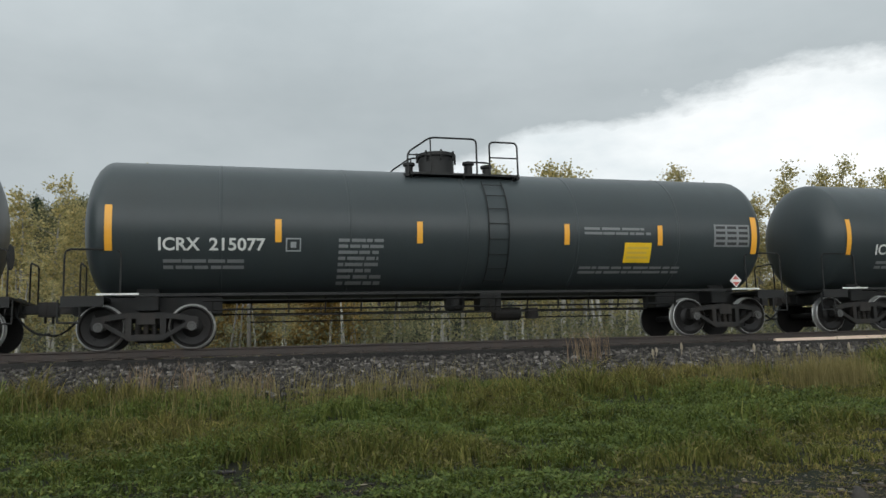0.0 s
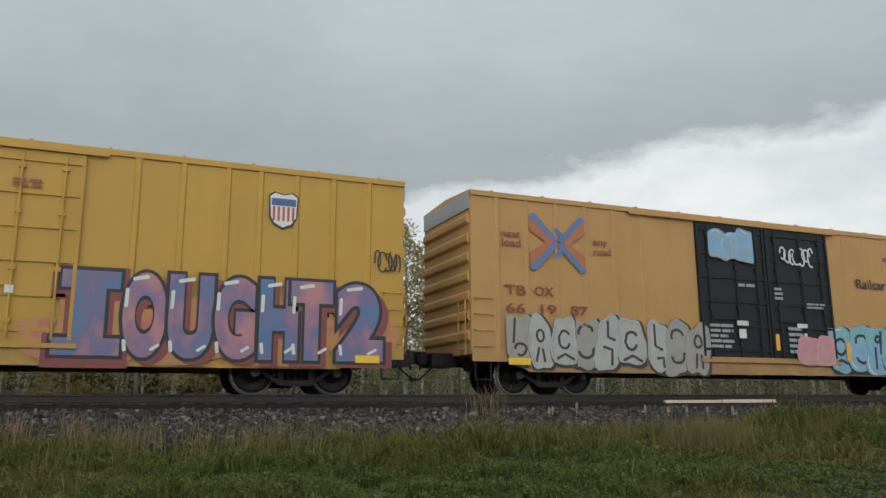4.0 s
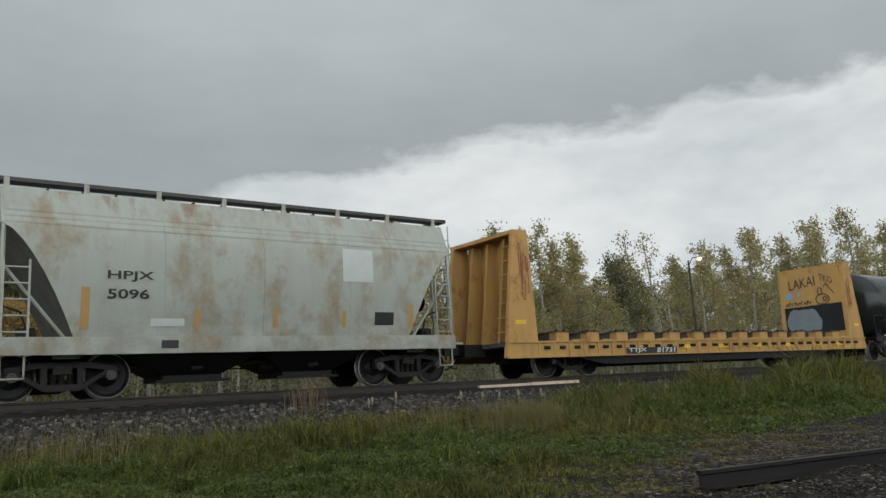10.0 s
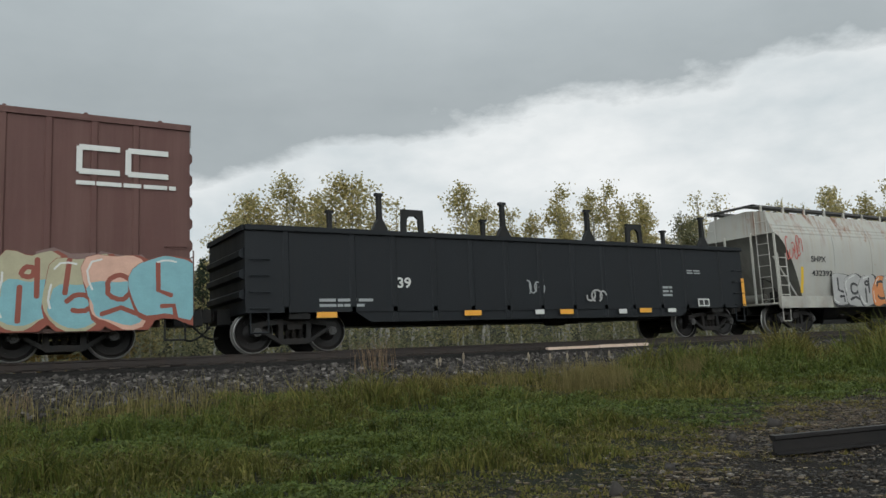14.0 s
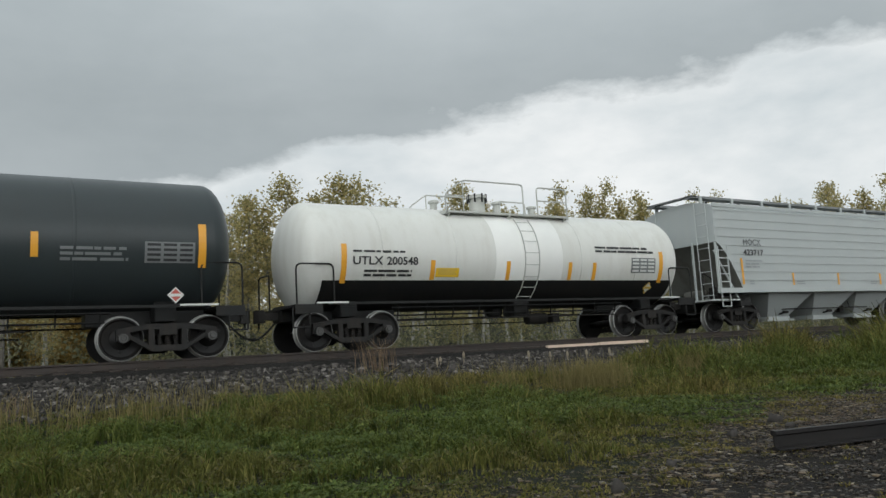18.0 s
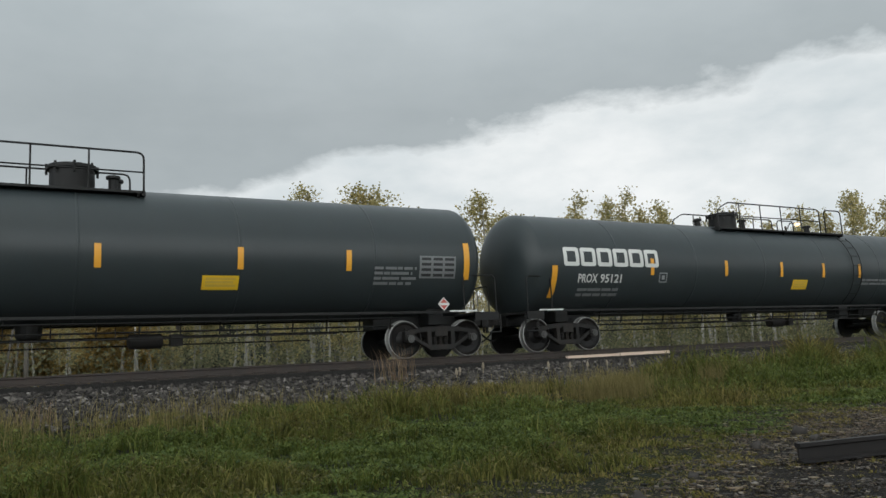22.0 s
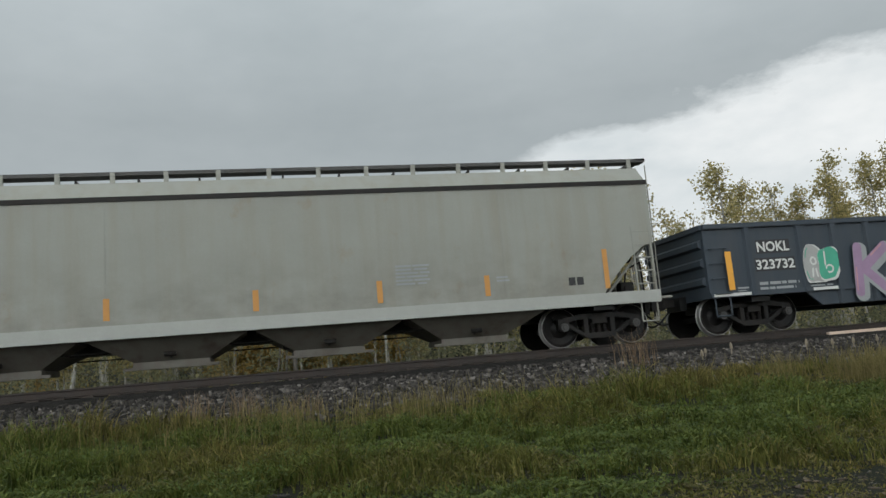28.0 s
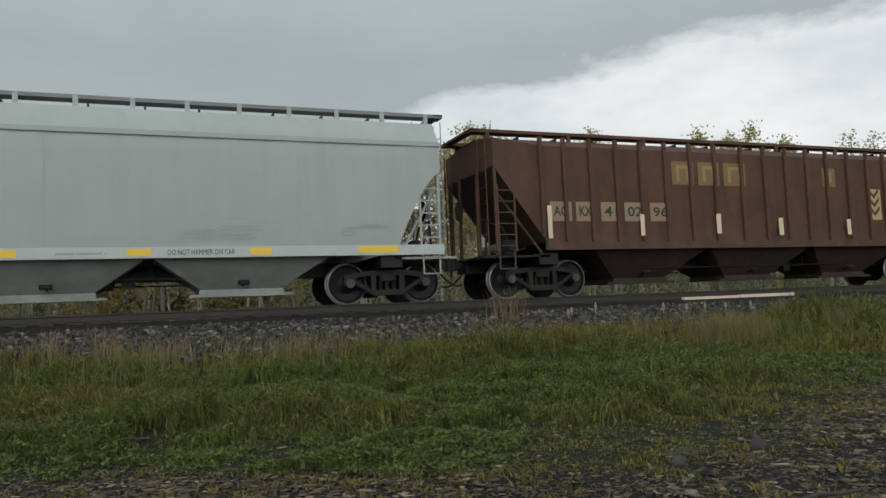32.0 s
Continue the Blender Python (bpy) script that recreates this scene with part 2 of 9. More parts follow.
# rust and grime of the bays, darkened further to hold the shade there
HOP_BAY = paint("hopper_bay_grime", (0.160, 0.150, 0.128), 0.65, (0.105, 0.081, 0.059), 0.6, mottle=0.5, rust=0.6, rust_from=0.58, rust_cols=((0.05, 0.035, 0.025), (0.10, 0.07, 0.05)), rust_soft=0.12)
ROOF_GREY = paint("galvanised_roof", (0.27, 0.275, 0.275), 0.5, (0.3, 0.28, 0.25), 0.4)
STEEL_DARK = paint("grimy_steel", (0.014, 0.013, 0.012), 0.6, (0.040, 0.030, 0.024), 0.5, metal=0.2, spec=0.3)
TRUCK_BROWN = paint("truck_brown", (0.0085, 0.0078, 0.0072), 0.55, (0.030, 0.023, 0.018), 0.75, spec=0.3)
BEARING = paint("bearing_cap_steel", (0.075, 0.075, 0.073), 0.5, (0.040, 0.034, 0.030), 0.5, metal=0.2)
WHEEL = paint("wheel_rust", (0.0075, 0.007, 0.0068), 0.5, (0.024, 0.019, 0.016), 0.6, metal=0.2, spec=0.3)
RIM = paint("wheel_rim", (0.30, 0.30, 0.29), 0.45, (0.3, 0.28, 0.26), 0.2, metal=0.5)
RAIL = paint("rail_steel", (0.05, 0.042, 0.038), 0.65, (0.09, 0.06, 0.045), 0.4, metal=0.4)
RAIL_TOP = paint("rail_running_top", (0.30, 0.29, 0.28), 0.35, (0.2, 0.18, 0.16), 0.2, metal=0.9)
GREY_RAIL = paint("pale_ladder_paint", (0.42, 0.43, 0.40), 0.55, (0.25, 0.2, 0.15), 0.4)
WOOD_DECK = paint("deck_timber", (0.06, 0.055, 0.05), 0.8, (0.10, 0.09, 0.08), 0.6)
TIE = paint("tie_timber", (0.045, 0.036, 0.03), 0.85, (0.08, 0.065, 0.05), 0.6)
PLANK = paint("sun_bleached_plank", (0.60, 0.47, 0.37), 0.75, (0.45, 0.28, 0.2), 0.35, mottle=0.2)


def flat_paint(name, base, rough=0.55, wear=0.35):
    m, n, l, p = material(name)
    fine, big = tex(n, l, 40, 4), tex(n, l, 3, 6, 0.65)
    col = mix(n, l, times(n, l, fine, wear), base, tuple(c * 0.6 for c in base))
    col = mix(n, l, times(n, l, ramp(n, l, big, (0.35, 0.0), (0.8, 1.0)), wear), col, tuple(c * 0.55 + 0.010 for c in base))
    l.new(col, p.inputs["Base Color"])
    p.inputs["Roughness"].default_value = rough
    return m


INK_WHITE = flat_paint("lettering_white", (0.62, 0.63, 0.60))
INK_GREY = flat_paint("lettering_grey", (0.30, 0.32, 0.32))
INK_MID = flat_paint("lettering_weathered", (0.17, 0.18, 0.18))
INK_BLACK = flat_paint("lettering_black", (0.016, 0.017, 0.018))
INK_YELLOW = flat_paint("lettering_yellow", (0.62, 0.42, 0.07))
INK_BROWN = flat_paint("lettering_red_brown", (0.24, 0.055, 0.03))
STRIPE = flat_paint("reflective_yellow", (0.72, 0.34, 0.03), 0.4, 0.15)
STRIPE_PALE = flat_paint("faded_stripe", (0.62, 0.50, 0.34), 0.5, 0.2)
PLACARD = flat_paint("placard_yellow", (0.72, 0.46, 0.02), 0.4, 0.15)
RED = flat_paint("graffiti_red", (0.50, 0.09, 0.07), 0.55, 0.6)
PINK = flat_paint("graffiti_pink", (0.56, 0.27, 0.29), 0.55, 0.6)
BLUE = flat_paint("graffiti_blue", (0.07, 0.20, 0.42), 0.55, 0.6)
SKYBLUE = flat_paint("graffiti_light_blue", (0.22, 0.40, 0.56), 0.55, 0.6)
TEAL = flat_paint("graffiti_teal", (0.15, 0.36, 0.37), 0.55, 0.6)
MINT = flat_paint("graffiti_mint", (0.06, 0.40, 0.26), 0.55, 0.6)
LIME = flat_paint("graffiti_pale_green", (0.34, 0.41, 0.22), 0.55, 0.6)
PURPLE = flat_paint("graffiti_purple", (0.20, 0.15, 0.30), 0.55, 0.6)
MAUVE = flat_paint("graffiti_mauve", (0.34, 0.22, 0.34), 0.55, 0.6)
ORANGE = flat_paint("graffiti_orange", (0.62, 0.22, 0.06), 0.55, 0.6)
PEACH = flat_paint("graffiti_peach", (0.66, 0.40, 0.30), 0.55, 0.6)
OVERSPRAY = flat_paint("graffiti_overspray", (0.20, 0.13, 0.115), 0.6, 0.6)
PATINA = flat_paint("graffiti_grey_green", (0.27, 0.35, 0.32), 0.55, 0.6)
STEELY = flat_paint("graffiti_blue_grey", (0.30, 0.36, 0.39), 0.55, 0.6)
MOSS = flat_paint("graffiti_moss", (0.19, 0.27, 0.13), 0.55, 0.6)
TURQUOISE = flat_paint("graffiti_turquoise", (0.20, 0.43, 0.47), 0.55, 0.6)
PALE_AQUA = flat_paint("graffiti_pale_aqua", (0.34, 0.47, 0.45), 0.55, 0.6)
OCHRE_CREAM = flat_paint("graffiti_ochre_cream", (0.46, 0.40, 0.20), 0.55, 0.6)
PALE_GREEN = flat_paint("graffiti_pale_mint", (0.30, 0.43, 0.30), 0.55, 0.6)
CREAM = flat_paint("graffiti_cream", (0.42, 0.39, 0.25), 0.55, 0.6)
OUTLINE = flat_paint("graffiti_dark_outline", (0.045, 0.035, 0.030), 0.6, 0.6)
CHALK = flat_paint("graffiti_chalk_grey", (0.33, 0.31, 0.28), 0.6, 0.6)
SILVER = flat_paint("graffiti_silver", (0.40, 0.40, 0.385), 0.55, 0.6)


def sprayed(name, a, b, c, scale=1.6):
    """Spray paint that fades from one colour into the next."""
    m, n, l, p = material(name)
    big, fine = tex(n, l, scale, 3, 0.5, (1.3, 1.3, 0.8)), tex(n, l, 30, 4)
    col = ramp(n, l, big, (0.36, a), (0.50, b), (0.64, c))
    col = mix(n, l, times(n, l, fine, 0.3), col, tuple(q * 0.5 for q in b))
    l.new(col, p.inputs["Base Color"])
    p.inputs["Roughness"].default_value = 0.55
    return m


SPRAY_COOL = sprayed("spray_blue_mauve", (0.07, 0.16, 0.30), (0.15, 0.13, 0.24), (0.32, 0.16, 0.21), 1.3)
SPRAY_WARM = sprayed("spray_mauve_rose", (0.10, 0.15, 0.28), (0.25, 0.14, 0.22), (0.42, 0.19, 0.20), 1.5)
SPRAY_HAZE = sprayed("spray_rose_haze", (0.40, 0.13, 0.09), (0.44, 0.20, 0.08), (0.40, 0.20, 0.06), 2.5)


# ---- building kit ----
def box(bm, x0, x1, y0, y1, z0, z1, mi=0):
    v = [bm.verts.new(c) for c in ((x0, y0, z0), (x1, y0, z0), (x1, y1, z0), (x0, y1, z0), (x0, y0, z1), (x1, y0, z1), (x1, y1, z1), (x0, y1, z1))]
    for q in ((0, 3, 2, 1), (4, 5, 6, 7), (0, 1, 5, 4), (1, 2, 6, 5), (2, 3, 7, 6), (3, 0, 4, 7)):
        bm.faces.new([v[i] for i in q]).material_index = mi


def rod(bm, a, b, r, n=6, mi=0, r2=None):
    a, b = Vector(a), Vector(b)
    d = (b - a).normalized()
    u = d.orthogonal().normalized()
    w = d.cross(u)
    ring = [[bm.verts.new(p + (u * math.cos(k * math.tau / n) + w * math.sin(k * math.tau / n)) * rr) for k in range(n)] for p, rr in ((a, r), (b, r2 or r))]
    for k in range(n):
        bm.faces.new((ring[0][k], ring[0][(k + 1) % n], ring[1][(k + 1) % n], ring[1][k])).material_index = mi
    bm.faces.new(ring[0][::-1]).material_index = mi
    bm.faces.new(ring[1]).material_index = mi


def pipe(bm, pts, r, n=6, mi=0):
    for a, b in zip(pts, pts[1:]):
        rod(bm, a, b, r, n, mi)


def arc(p, q, r, k=4):
    """Points of a rounded corner of radius r at q, coming from p[0] and leaving to p[1]."""
    a, c, q = Vector(p[0]), Vector(p[1]), Vector(q)
    s, e = q + (a - q).normalized() * r, q + (c - q).normalized() * r
    return [tuple(s.lerp(q, t).lerp(q.lerp(e, t), t)) for t in (i / k for i in range(k + 1))]


def loop_rail(pts, r=0.12):
    """A bent rail: the given points with their inner corners rounded."""
    out = [tuple(pts[0])]
    for a, b, c in zip(pts, pts[1:], pts[2:]):
        out += arc((a, c), b, r)
    return out + [tuple(pts[-1])]


def slab(bm, prof, lo, hi, axis="y", mi=0):
    """A polygon pushed along an axis: prof in (x, z) along y, or in (y, z) along x, or in (x, y) along z."""
    place = {"y": lambda a, b, t: (a, t, b), "x": lambda a, b, t: (t, a, b), "z": lambda a, b, t: (a, b, t)}[axis]
    p, q = ([bm.verts.new(place(a, b, t)) for a, b in prof] for t in (lo, hi))
    k = len(prof)
    fs = [bm.faces.new(p), bm.faces.new(q[::-1])]
    fs += [bm.faces.new((p[i], q[i], q[(i + 1) % k], p[(i + 1) % k])) for i in range(k)]
    for f in fs:
        f.material_index = mi


def lathe(bm, prof, n, axis="x", centre=(0, 0, 0), mi=0, mis=None):
    """prof of (along, radius) turned round an axis through centre."""
    rings = []
    for a, r in prof:
        ring = []
        for k in range(n):
            c, s = math.cos(k * math.tau / n) * r, math.sin(k * math.tau / n) * r
            ring.append(bm.verts.new(Vector(centre) + Vector({"x": (a, c, s), "y": (c, a, s), "z": (c, s, a)}[axis])))
        rings.append(ring)
    for j, (p, q) in enumerate(zip(rings, rings[1:])):
        for k in range(n):
            bm.faces.new((p[k], p[(k + 1) % n], q[(k + 1) % n], q[k])).material_index = mis[j] if mis else mi
    for ring in (rings[0][::-1], rings[-1]):
        bm.faces.new(ring).material_index = mis[-1] if mis else mi


def finish(bm, bevel=0.0, smooth=0.0):
    bmesh.ops.recalc_face_normals(bm, faces=bm.faces)
    if bevel:
        bmesh.ops.bevel(bm, geom=[e for e in bm.edges if e.calc_face_angle(0) > 0.5], offset=bevel, segments=2, affect="EDGES", clamp_overlap=True)
    if smooth:
        for f in bm.faces:
            f.smooth = True
        for e in bm.edges:
            if e.calc_face_angle(9) > smooth:
                e.smooth = False


def part(name, bm, mats, parent=None, label="", bevel=0.0, smooth=0.0):
    """One mesh object under a thing or a part."""
    finish(bm, bevel, smooth)
    me = bpy.data.meshes.new(name)
    bm.to_mesh(me)
    bm.free()
    for m in mats if isinstance(mats, (list, tuple)) else [mats]:
        me.materials.append(m)
    ob = new(name, me)
    ob.parent = parent
    return tagged(ob, label)


def shared(name, mesh, parent, place=(0, 0, 0)):
    ob = new(name, mesh)
    ob.parent, ob.location = parent, place
    return ob


# ---- marks on the sides ----
def flat_side(y):
    return lambda x, z: y


def tank_side(radius, zc):
    return lambda x, z: -math.sqrt(max(0.01, (radius + 0.012) ** 2 - (z - zc) ** 2))


def sheet(bm, x0, x1, z0, z1, side, mi=0, lift=0.004, slant=0.0):
    """A thin painted or glued rectangle that follows the side."""
    k = max(1, int((z1 - z0) / 0.12))
    rows = [[bm.verts.new((x + slant * i / k, side(x, z0 + (z1 - z0) * i / k) - lift, z0 + (z1 - z0) * i / k)) for x in (x0, x1)] for i in range(k + 1)]
    for a, b in zip(rows, rows[1:]):
        bm.faces.new((a[0], a[1], b[1], b[0])).material_index = mi


def outline(bm, x0, x1, z0, z1, side, w=0.03, mi=0):
    for r in ((x0, x1, z0, z0 + w), (x0, x1, z1 - w, z1), (x0, x0 + w, z0 + w, z1 - w), (x1 - w, x1, z0 + w, z1 - w)):
        sheet(bm, *r, side, mi)


def mark(name, parent, mat, side, rects, label="", lift=0.004):
    bm = bmesh.new()
    for r in rects:
        sheet(bm, *r, side, lift=lift)
    return part(name, bm, mat, parent, label)


LETTERS = {}


def letters(body, offset=0.0):
    key = (body, offset)
    if key not in LETTERS:
        cu = bpy.data.curves.new("lettering", "FONT")
        cu.body, cu.offset, cu.resolution_u, cu.fill_mode = body, offset, 8 if offset > 0.05 else 3, "FRONT"
        ob = new("lettering", cu)
        bpy.context.view_layer.update()
        me = bpy.data.meshes.new_from_object(ob.evaluated_get(bpy.context.evaluated_depsgraph_get()))
        vs, fs = [tuple(v.co[:2]) for v in me.vertices], [tuple(p.vertices) for p in me.polygons]
        bpy.data.objects.remove(ob)
        bpy.data.meshes.remove(me)
        bpy.data.curves.remove(cu)
        LETTERS[key] = vs, fs
    return LETTERS[key]


def add_text(bm, body, x0, x1, z0, z1, side, mi=0, lift=0.004, offset=0.02, box_of=None, slant=0.0):
    if "M" in body:
        offset = 0.0
    vs, fs = letters(body, offset)
    ref = letters(*box_of)[0] if box_of else vs
    ax, bx, ay, by = min(v[0] for v in ref), max(v[0] for v in ref), min(v[1] for v in ref), max(v[1] for v in ref)
    out = []
    for x, y in vs:
        X, Z = x0 + (x - ax) / (bx - ax) * (x1 - x0), z0 + (y - ay) / (by - ay) * (z1 - z0)
        out.append(bm.verts.new((X + slant * (Z - z0), side(X, Z) - lift, Z)))
    for f in fs:
        try:
            bm.faces.new([out[i] for i in f]).material_index = mi
        except ValueError:
            pass


def words(name, parent, mat, side, items, label="", lift=0.004, offset=0.02, slant=0.0):
    for body, x0, x1, z0, z1 in items:
        bm = bmesh.new()
        add_text(bm, body, x0, x1, z0, z1, side, 0, lift, offset, None, slant)
        part(name, bm, mat, parent, label)


def small_print(bm, x0, x1, z0, z1, rows, side, seed=1, mi=0):
    """Lines of print too small to read: bars with uneven ends and gaps."""
    rng = random.Random(seed)
    h = (z1 - z0) / rows
    for i in range(rows):
        x, zz = x0, z1 - (i + 1) * h + 0.2 * h
        end = x1 - (x1 - x0) * rng.choice((0, 0, 0.1, 0.25))
        while x < end - 0.02:
            w = min(end - x, rng.uniform(0.12, 0.5))
            sheet(bm, x, x + w, zz, zz + 0.55 * h, side, mi)
            x += w + rng.uniform(0.02, 0.06)


def prints(parent, mat, side, blocks, label="", name="small_print"):
    for i, (x0, x1, z0, z1, rows) in enumerate(blocks):
        bm = bmesh.new()
        small_print(bm, x0, x1, z0, z1, rows, side, i + 3)
        part(name, bm, mat, parent, label)


def split_loose(ob):
    """Makes each unconnected piece of a mesh a part of its own."""
    me = ob.data
    n = len(me.vertices)
    root = list(range(n))

    def find(i):
        while root[i] != i:
            root[i] = root[root[i]]
            i = root[i]
        return i

    for e in me.edges:
        a, b = (find(v) for v in e.vertices)
        root[a] = b
    groups = {}
    for f in me.polygons:
        groups.setdefault(find(f.vertices[0]), []).append(f)
    if len(groups) < 2:
        return
    plain, label = ob.name.split(".")[0], ob.get("label", "")
    made = []
    for faces in groups.values():
        ids = sorted({v for f in faces for v in f.vertices})
        at = {v: i for i, v in enumerate(ids)}
        m2 = bpy.data.meshes.new(plain)
        m2.from_pydata([me.vertices[v].co for v in ids], [], [[at[v] for v in f.vertices] for f in faces])
        m2.polygons.foreach_set("material_index", [f.material_index for f in faces])
        m2.polygons.foreach_set("use_smooth", [f.use_smooth for f in faces])
        for m in me.materials:
            m2.materials.append(m)
        made.append(m2)
    ob.data = made[0]
    for m2 in made[1:]:
        other = new(plain, m2)
        other.parent, other.location = ob.parent, ob.location
        tagged(other, label)


def stripes(parent, side, rects, mat=None):
    for r in rects:
        mark("reflective_stripe", parent, mat or STRIPE, side, [r])


def diamond(parent, x, z, side, s=0.17, a=None, b=None):
    bm = bmesh.new()
    for k, mi, lift in ((s, 0, 0.004), (s * 0.78, 1, 0.008)):
        vs = [bm.verts.new((x + dx * k, side(x, z + dz * k) - lift, z + dz * k)) for dx, dz in ((-1, 0), (0, -1), (1, 0), (0, 1))]
        bm.faces.new(vs).material_index = mi
    sheet(bm, x - s * 0.7, x + s * 0.7, z - 0.03, z + 0.03, side, 0, 0.012)
    part("hazard_placard", bm, [a or INK_WHITE, b or RED], parent, "diamond hazard placard")


def blob(cx, cz, w, h, rng, n=18, power=3.2, rough=0.10):
    """Outline of a swollen graffiti letter form."""
    ph = [rng.uniform(0, 6.28) for _ in range(3)]
    pts = []
    for k in range(n):
        a = k * math.tau / n
        c, s = math.cos(a), math.sin(a)
        r = (abs(c) ** power + abs(s) ** power) ** (-1 / power)
        r *= 1 + rough * (math.sin(2 * a + ph[0]) + 0.7 * math.sin(3 * a + ph[1]) + 0.6 * math.sin(5 * a + ph[2]))
        pts.append((cx + c * r * w / 2, cz + s * r * h / 2))
    return pts


def poly(bm, pts, side, mi, lift):
    vs = [bm.verts.new((x, side(x, z) - lift, z)) for x, z in pts]
    bm.faces.new(vs).material_index = mi


def bow(cx, cz, rx, rz, a0, a1, n=9):
    """Points along an arc, angles in degrees."""
    return [(cx + rx * math.cos(radians(a0 + (a1 - a0) * k / n)), cz + rz * math.sin(radians(a0 + (a1 - a0) * k / n))) for k in range(n + 1)]


# skeletons of painted letters in a unit box; the small letters are keys to the inner lines of unreadable swollen forms
SKELETON = {
    "2": [bow(0.5, 0.70, 0.34, 0.25, 165, -35) + [(0.14, 0.08)], [(0.12, 0.08), (0.92, 0.08)]],
    "O": [bow(0.5, 0.5, 0.33, 0.42, 90, 450, 18)],
    "T": [[(0.04, 0.90), (0.96, 0.92)], [(0.5, 0.9), (0.48, 0.05)]],
    "E": [[(0.2, 0.05), (0.2, 0.95)], [(0.2, 0.92), (0.88, 0.9)], [(0.2, 0.5), (0.76, 0.52)], [(0.2, 0.07), (0.9, 0.09)]],
    "R": [[(0.18, 0.04), (0.18, 0.95)], [(0.18, 0.92)] + bow(0.5, 0.69, 0.28, 0.23, 90, -90) + [(0.2, 0.46)], [(0.42, 0.46), (0.9, 0.05)]],
    "N": [[(0.14, 0.04), (0.17, 0.92)], [(0.17, 0.9), (0.82, 0.1)], [(0.82, 0.06), (0.86, 0.96)]],
    "I": [[(0.5, 0.05), (0.5, 0.95)]],
    "Z": [[(0.1, 0.9), (0.9, 0.9)], [(0.86, 0.88), (0.14, 0.1)], [(0.12, 0.09), (0.92, 0.09)]],
    "H": [[(0.17, 0.04), (0.17, 0.96)], [(0.83, 0.04), (0.83, 0.96)], [(0.17, 0.5), (0.83, 0.5)]],
    "K": [[(0.18, 0.04), (0.18, 0.96)], [(0.85, 0.94), (0.25, 0.5)], [(0.3, 0.52), (0.9, 0.05)]],
    "W": [[(0.04, 0.95), (0.25, 0.06)], [(0.25, 0.06), (0.5, 0.7)], [(0.5, 0.7), (0.75, 0.06)], [(0.75, 0.06), (0.97, 0.95)]],
    "A": [[(0.06, 0.04), (0.48, 0.95)], [(0.52, 0.95), (0.94, 0.04)], [(0.25, 0.36), (0.75, 0.36)]],
    "S": [bow(0.52, 0.71, 0.32, 0.22, 25, 270) + bow(0.48, 0.28, 0.34, 0.22, 90, -155)],
    "a": [bow(0.5, 0.55, 0.22, 0.20, 40, 330, 12), [(0.2, 0.12), (0.5, 0.22), (0.85, 0.1)]],
    "b": [[(0.3, 0.98), (0.26, 0.45)], bow(0.5, 0.30, 0.22, 0.13, 170, -120, 12)],
    "c": [bow(0.5, 0.72, 0.24, 0.14, 10, 200), bow(0.5, 0.30, 0.26, 0.15, 190, 380)],
    "d": [bow(0.5, 0.62, 0.15, 0.13, 60, 400, 14), [(0.35, 0.05), (0.42, 0.34)], [(0.66, 0.05), (0.6, 0.32)]],
    "e": [[(0.35, 0.95), (0.36, 0.5), (0.6, 0.42)], [(0.66, 0.06), (0.64, 0.25), (0.4, 0.24)]],
    "f": [[(0.5, 0.98), (0.46, 0.62), (0.72, 0.56)], [(0.3, 0.4), (0.62, 0.34), (0.58, 0.02)]],
    "g": [[(0.36, 0.02), (0.38, 0.55)], [(0.64, 0.98), (0.62, 0.4)], bow(0.5, 0.78, 0.10, 0.08, 0, 330, 10)],
}


def ribbon(bm, pts, w, fit, side, mi, lift):
    """A painted stroke of even width with round ends, rising a hair along its length so that it may cross itself."""
    pts = [Vector(p) for p in pts]
    n = len(pts)
    rows = []
    for k, p in enumerate(pts):
        d = (pts[min(k + 1, n - 1)] - pts[max(k - 1, 0)]).normalized()
        rows.append((p, Vector((-d.y, d.x)) * w / 2, d))

    def put(q, k):
        x, z = fit(q)
        return bm.verts.new((x, side(x, z) - lift - 0.0003 * k / n, z))

    pairs = [(put(p + o, k), put(p - o, k)) for k, (p, o, d) in enumerate(rows)]
    for a, b in zip(pairs, pairs[1:]):
        bm.faces.new((a[0], a[1], b[1], b[0])).material_index = mi
    for k, sign in ((0, -1), (n - 1, 1)):
        p, o, d = rows[k]
        curve = [put(p + o * math.cos(t) + d * sign * (w / 2) * 0.8 * math.sin(t), k) for t in (math.pi * q / 6 for q in range(1, 6))]
        ring = [pairs[k][0], *curve, pairs[k][1]]
        bm.faces.new(ring if sign > 0 else ring[::-1]).material_index = mi


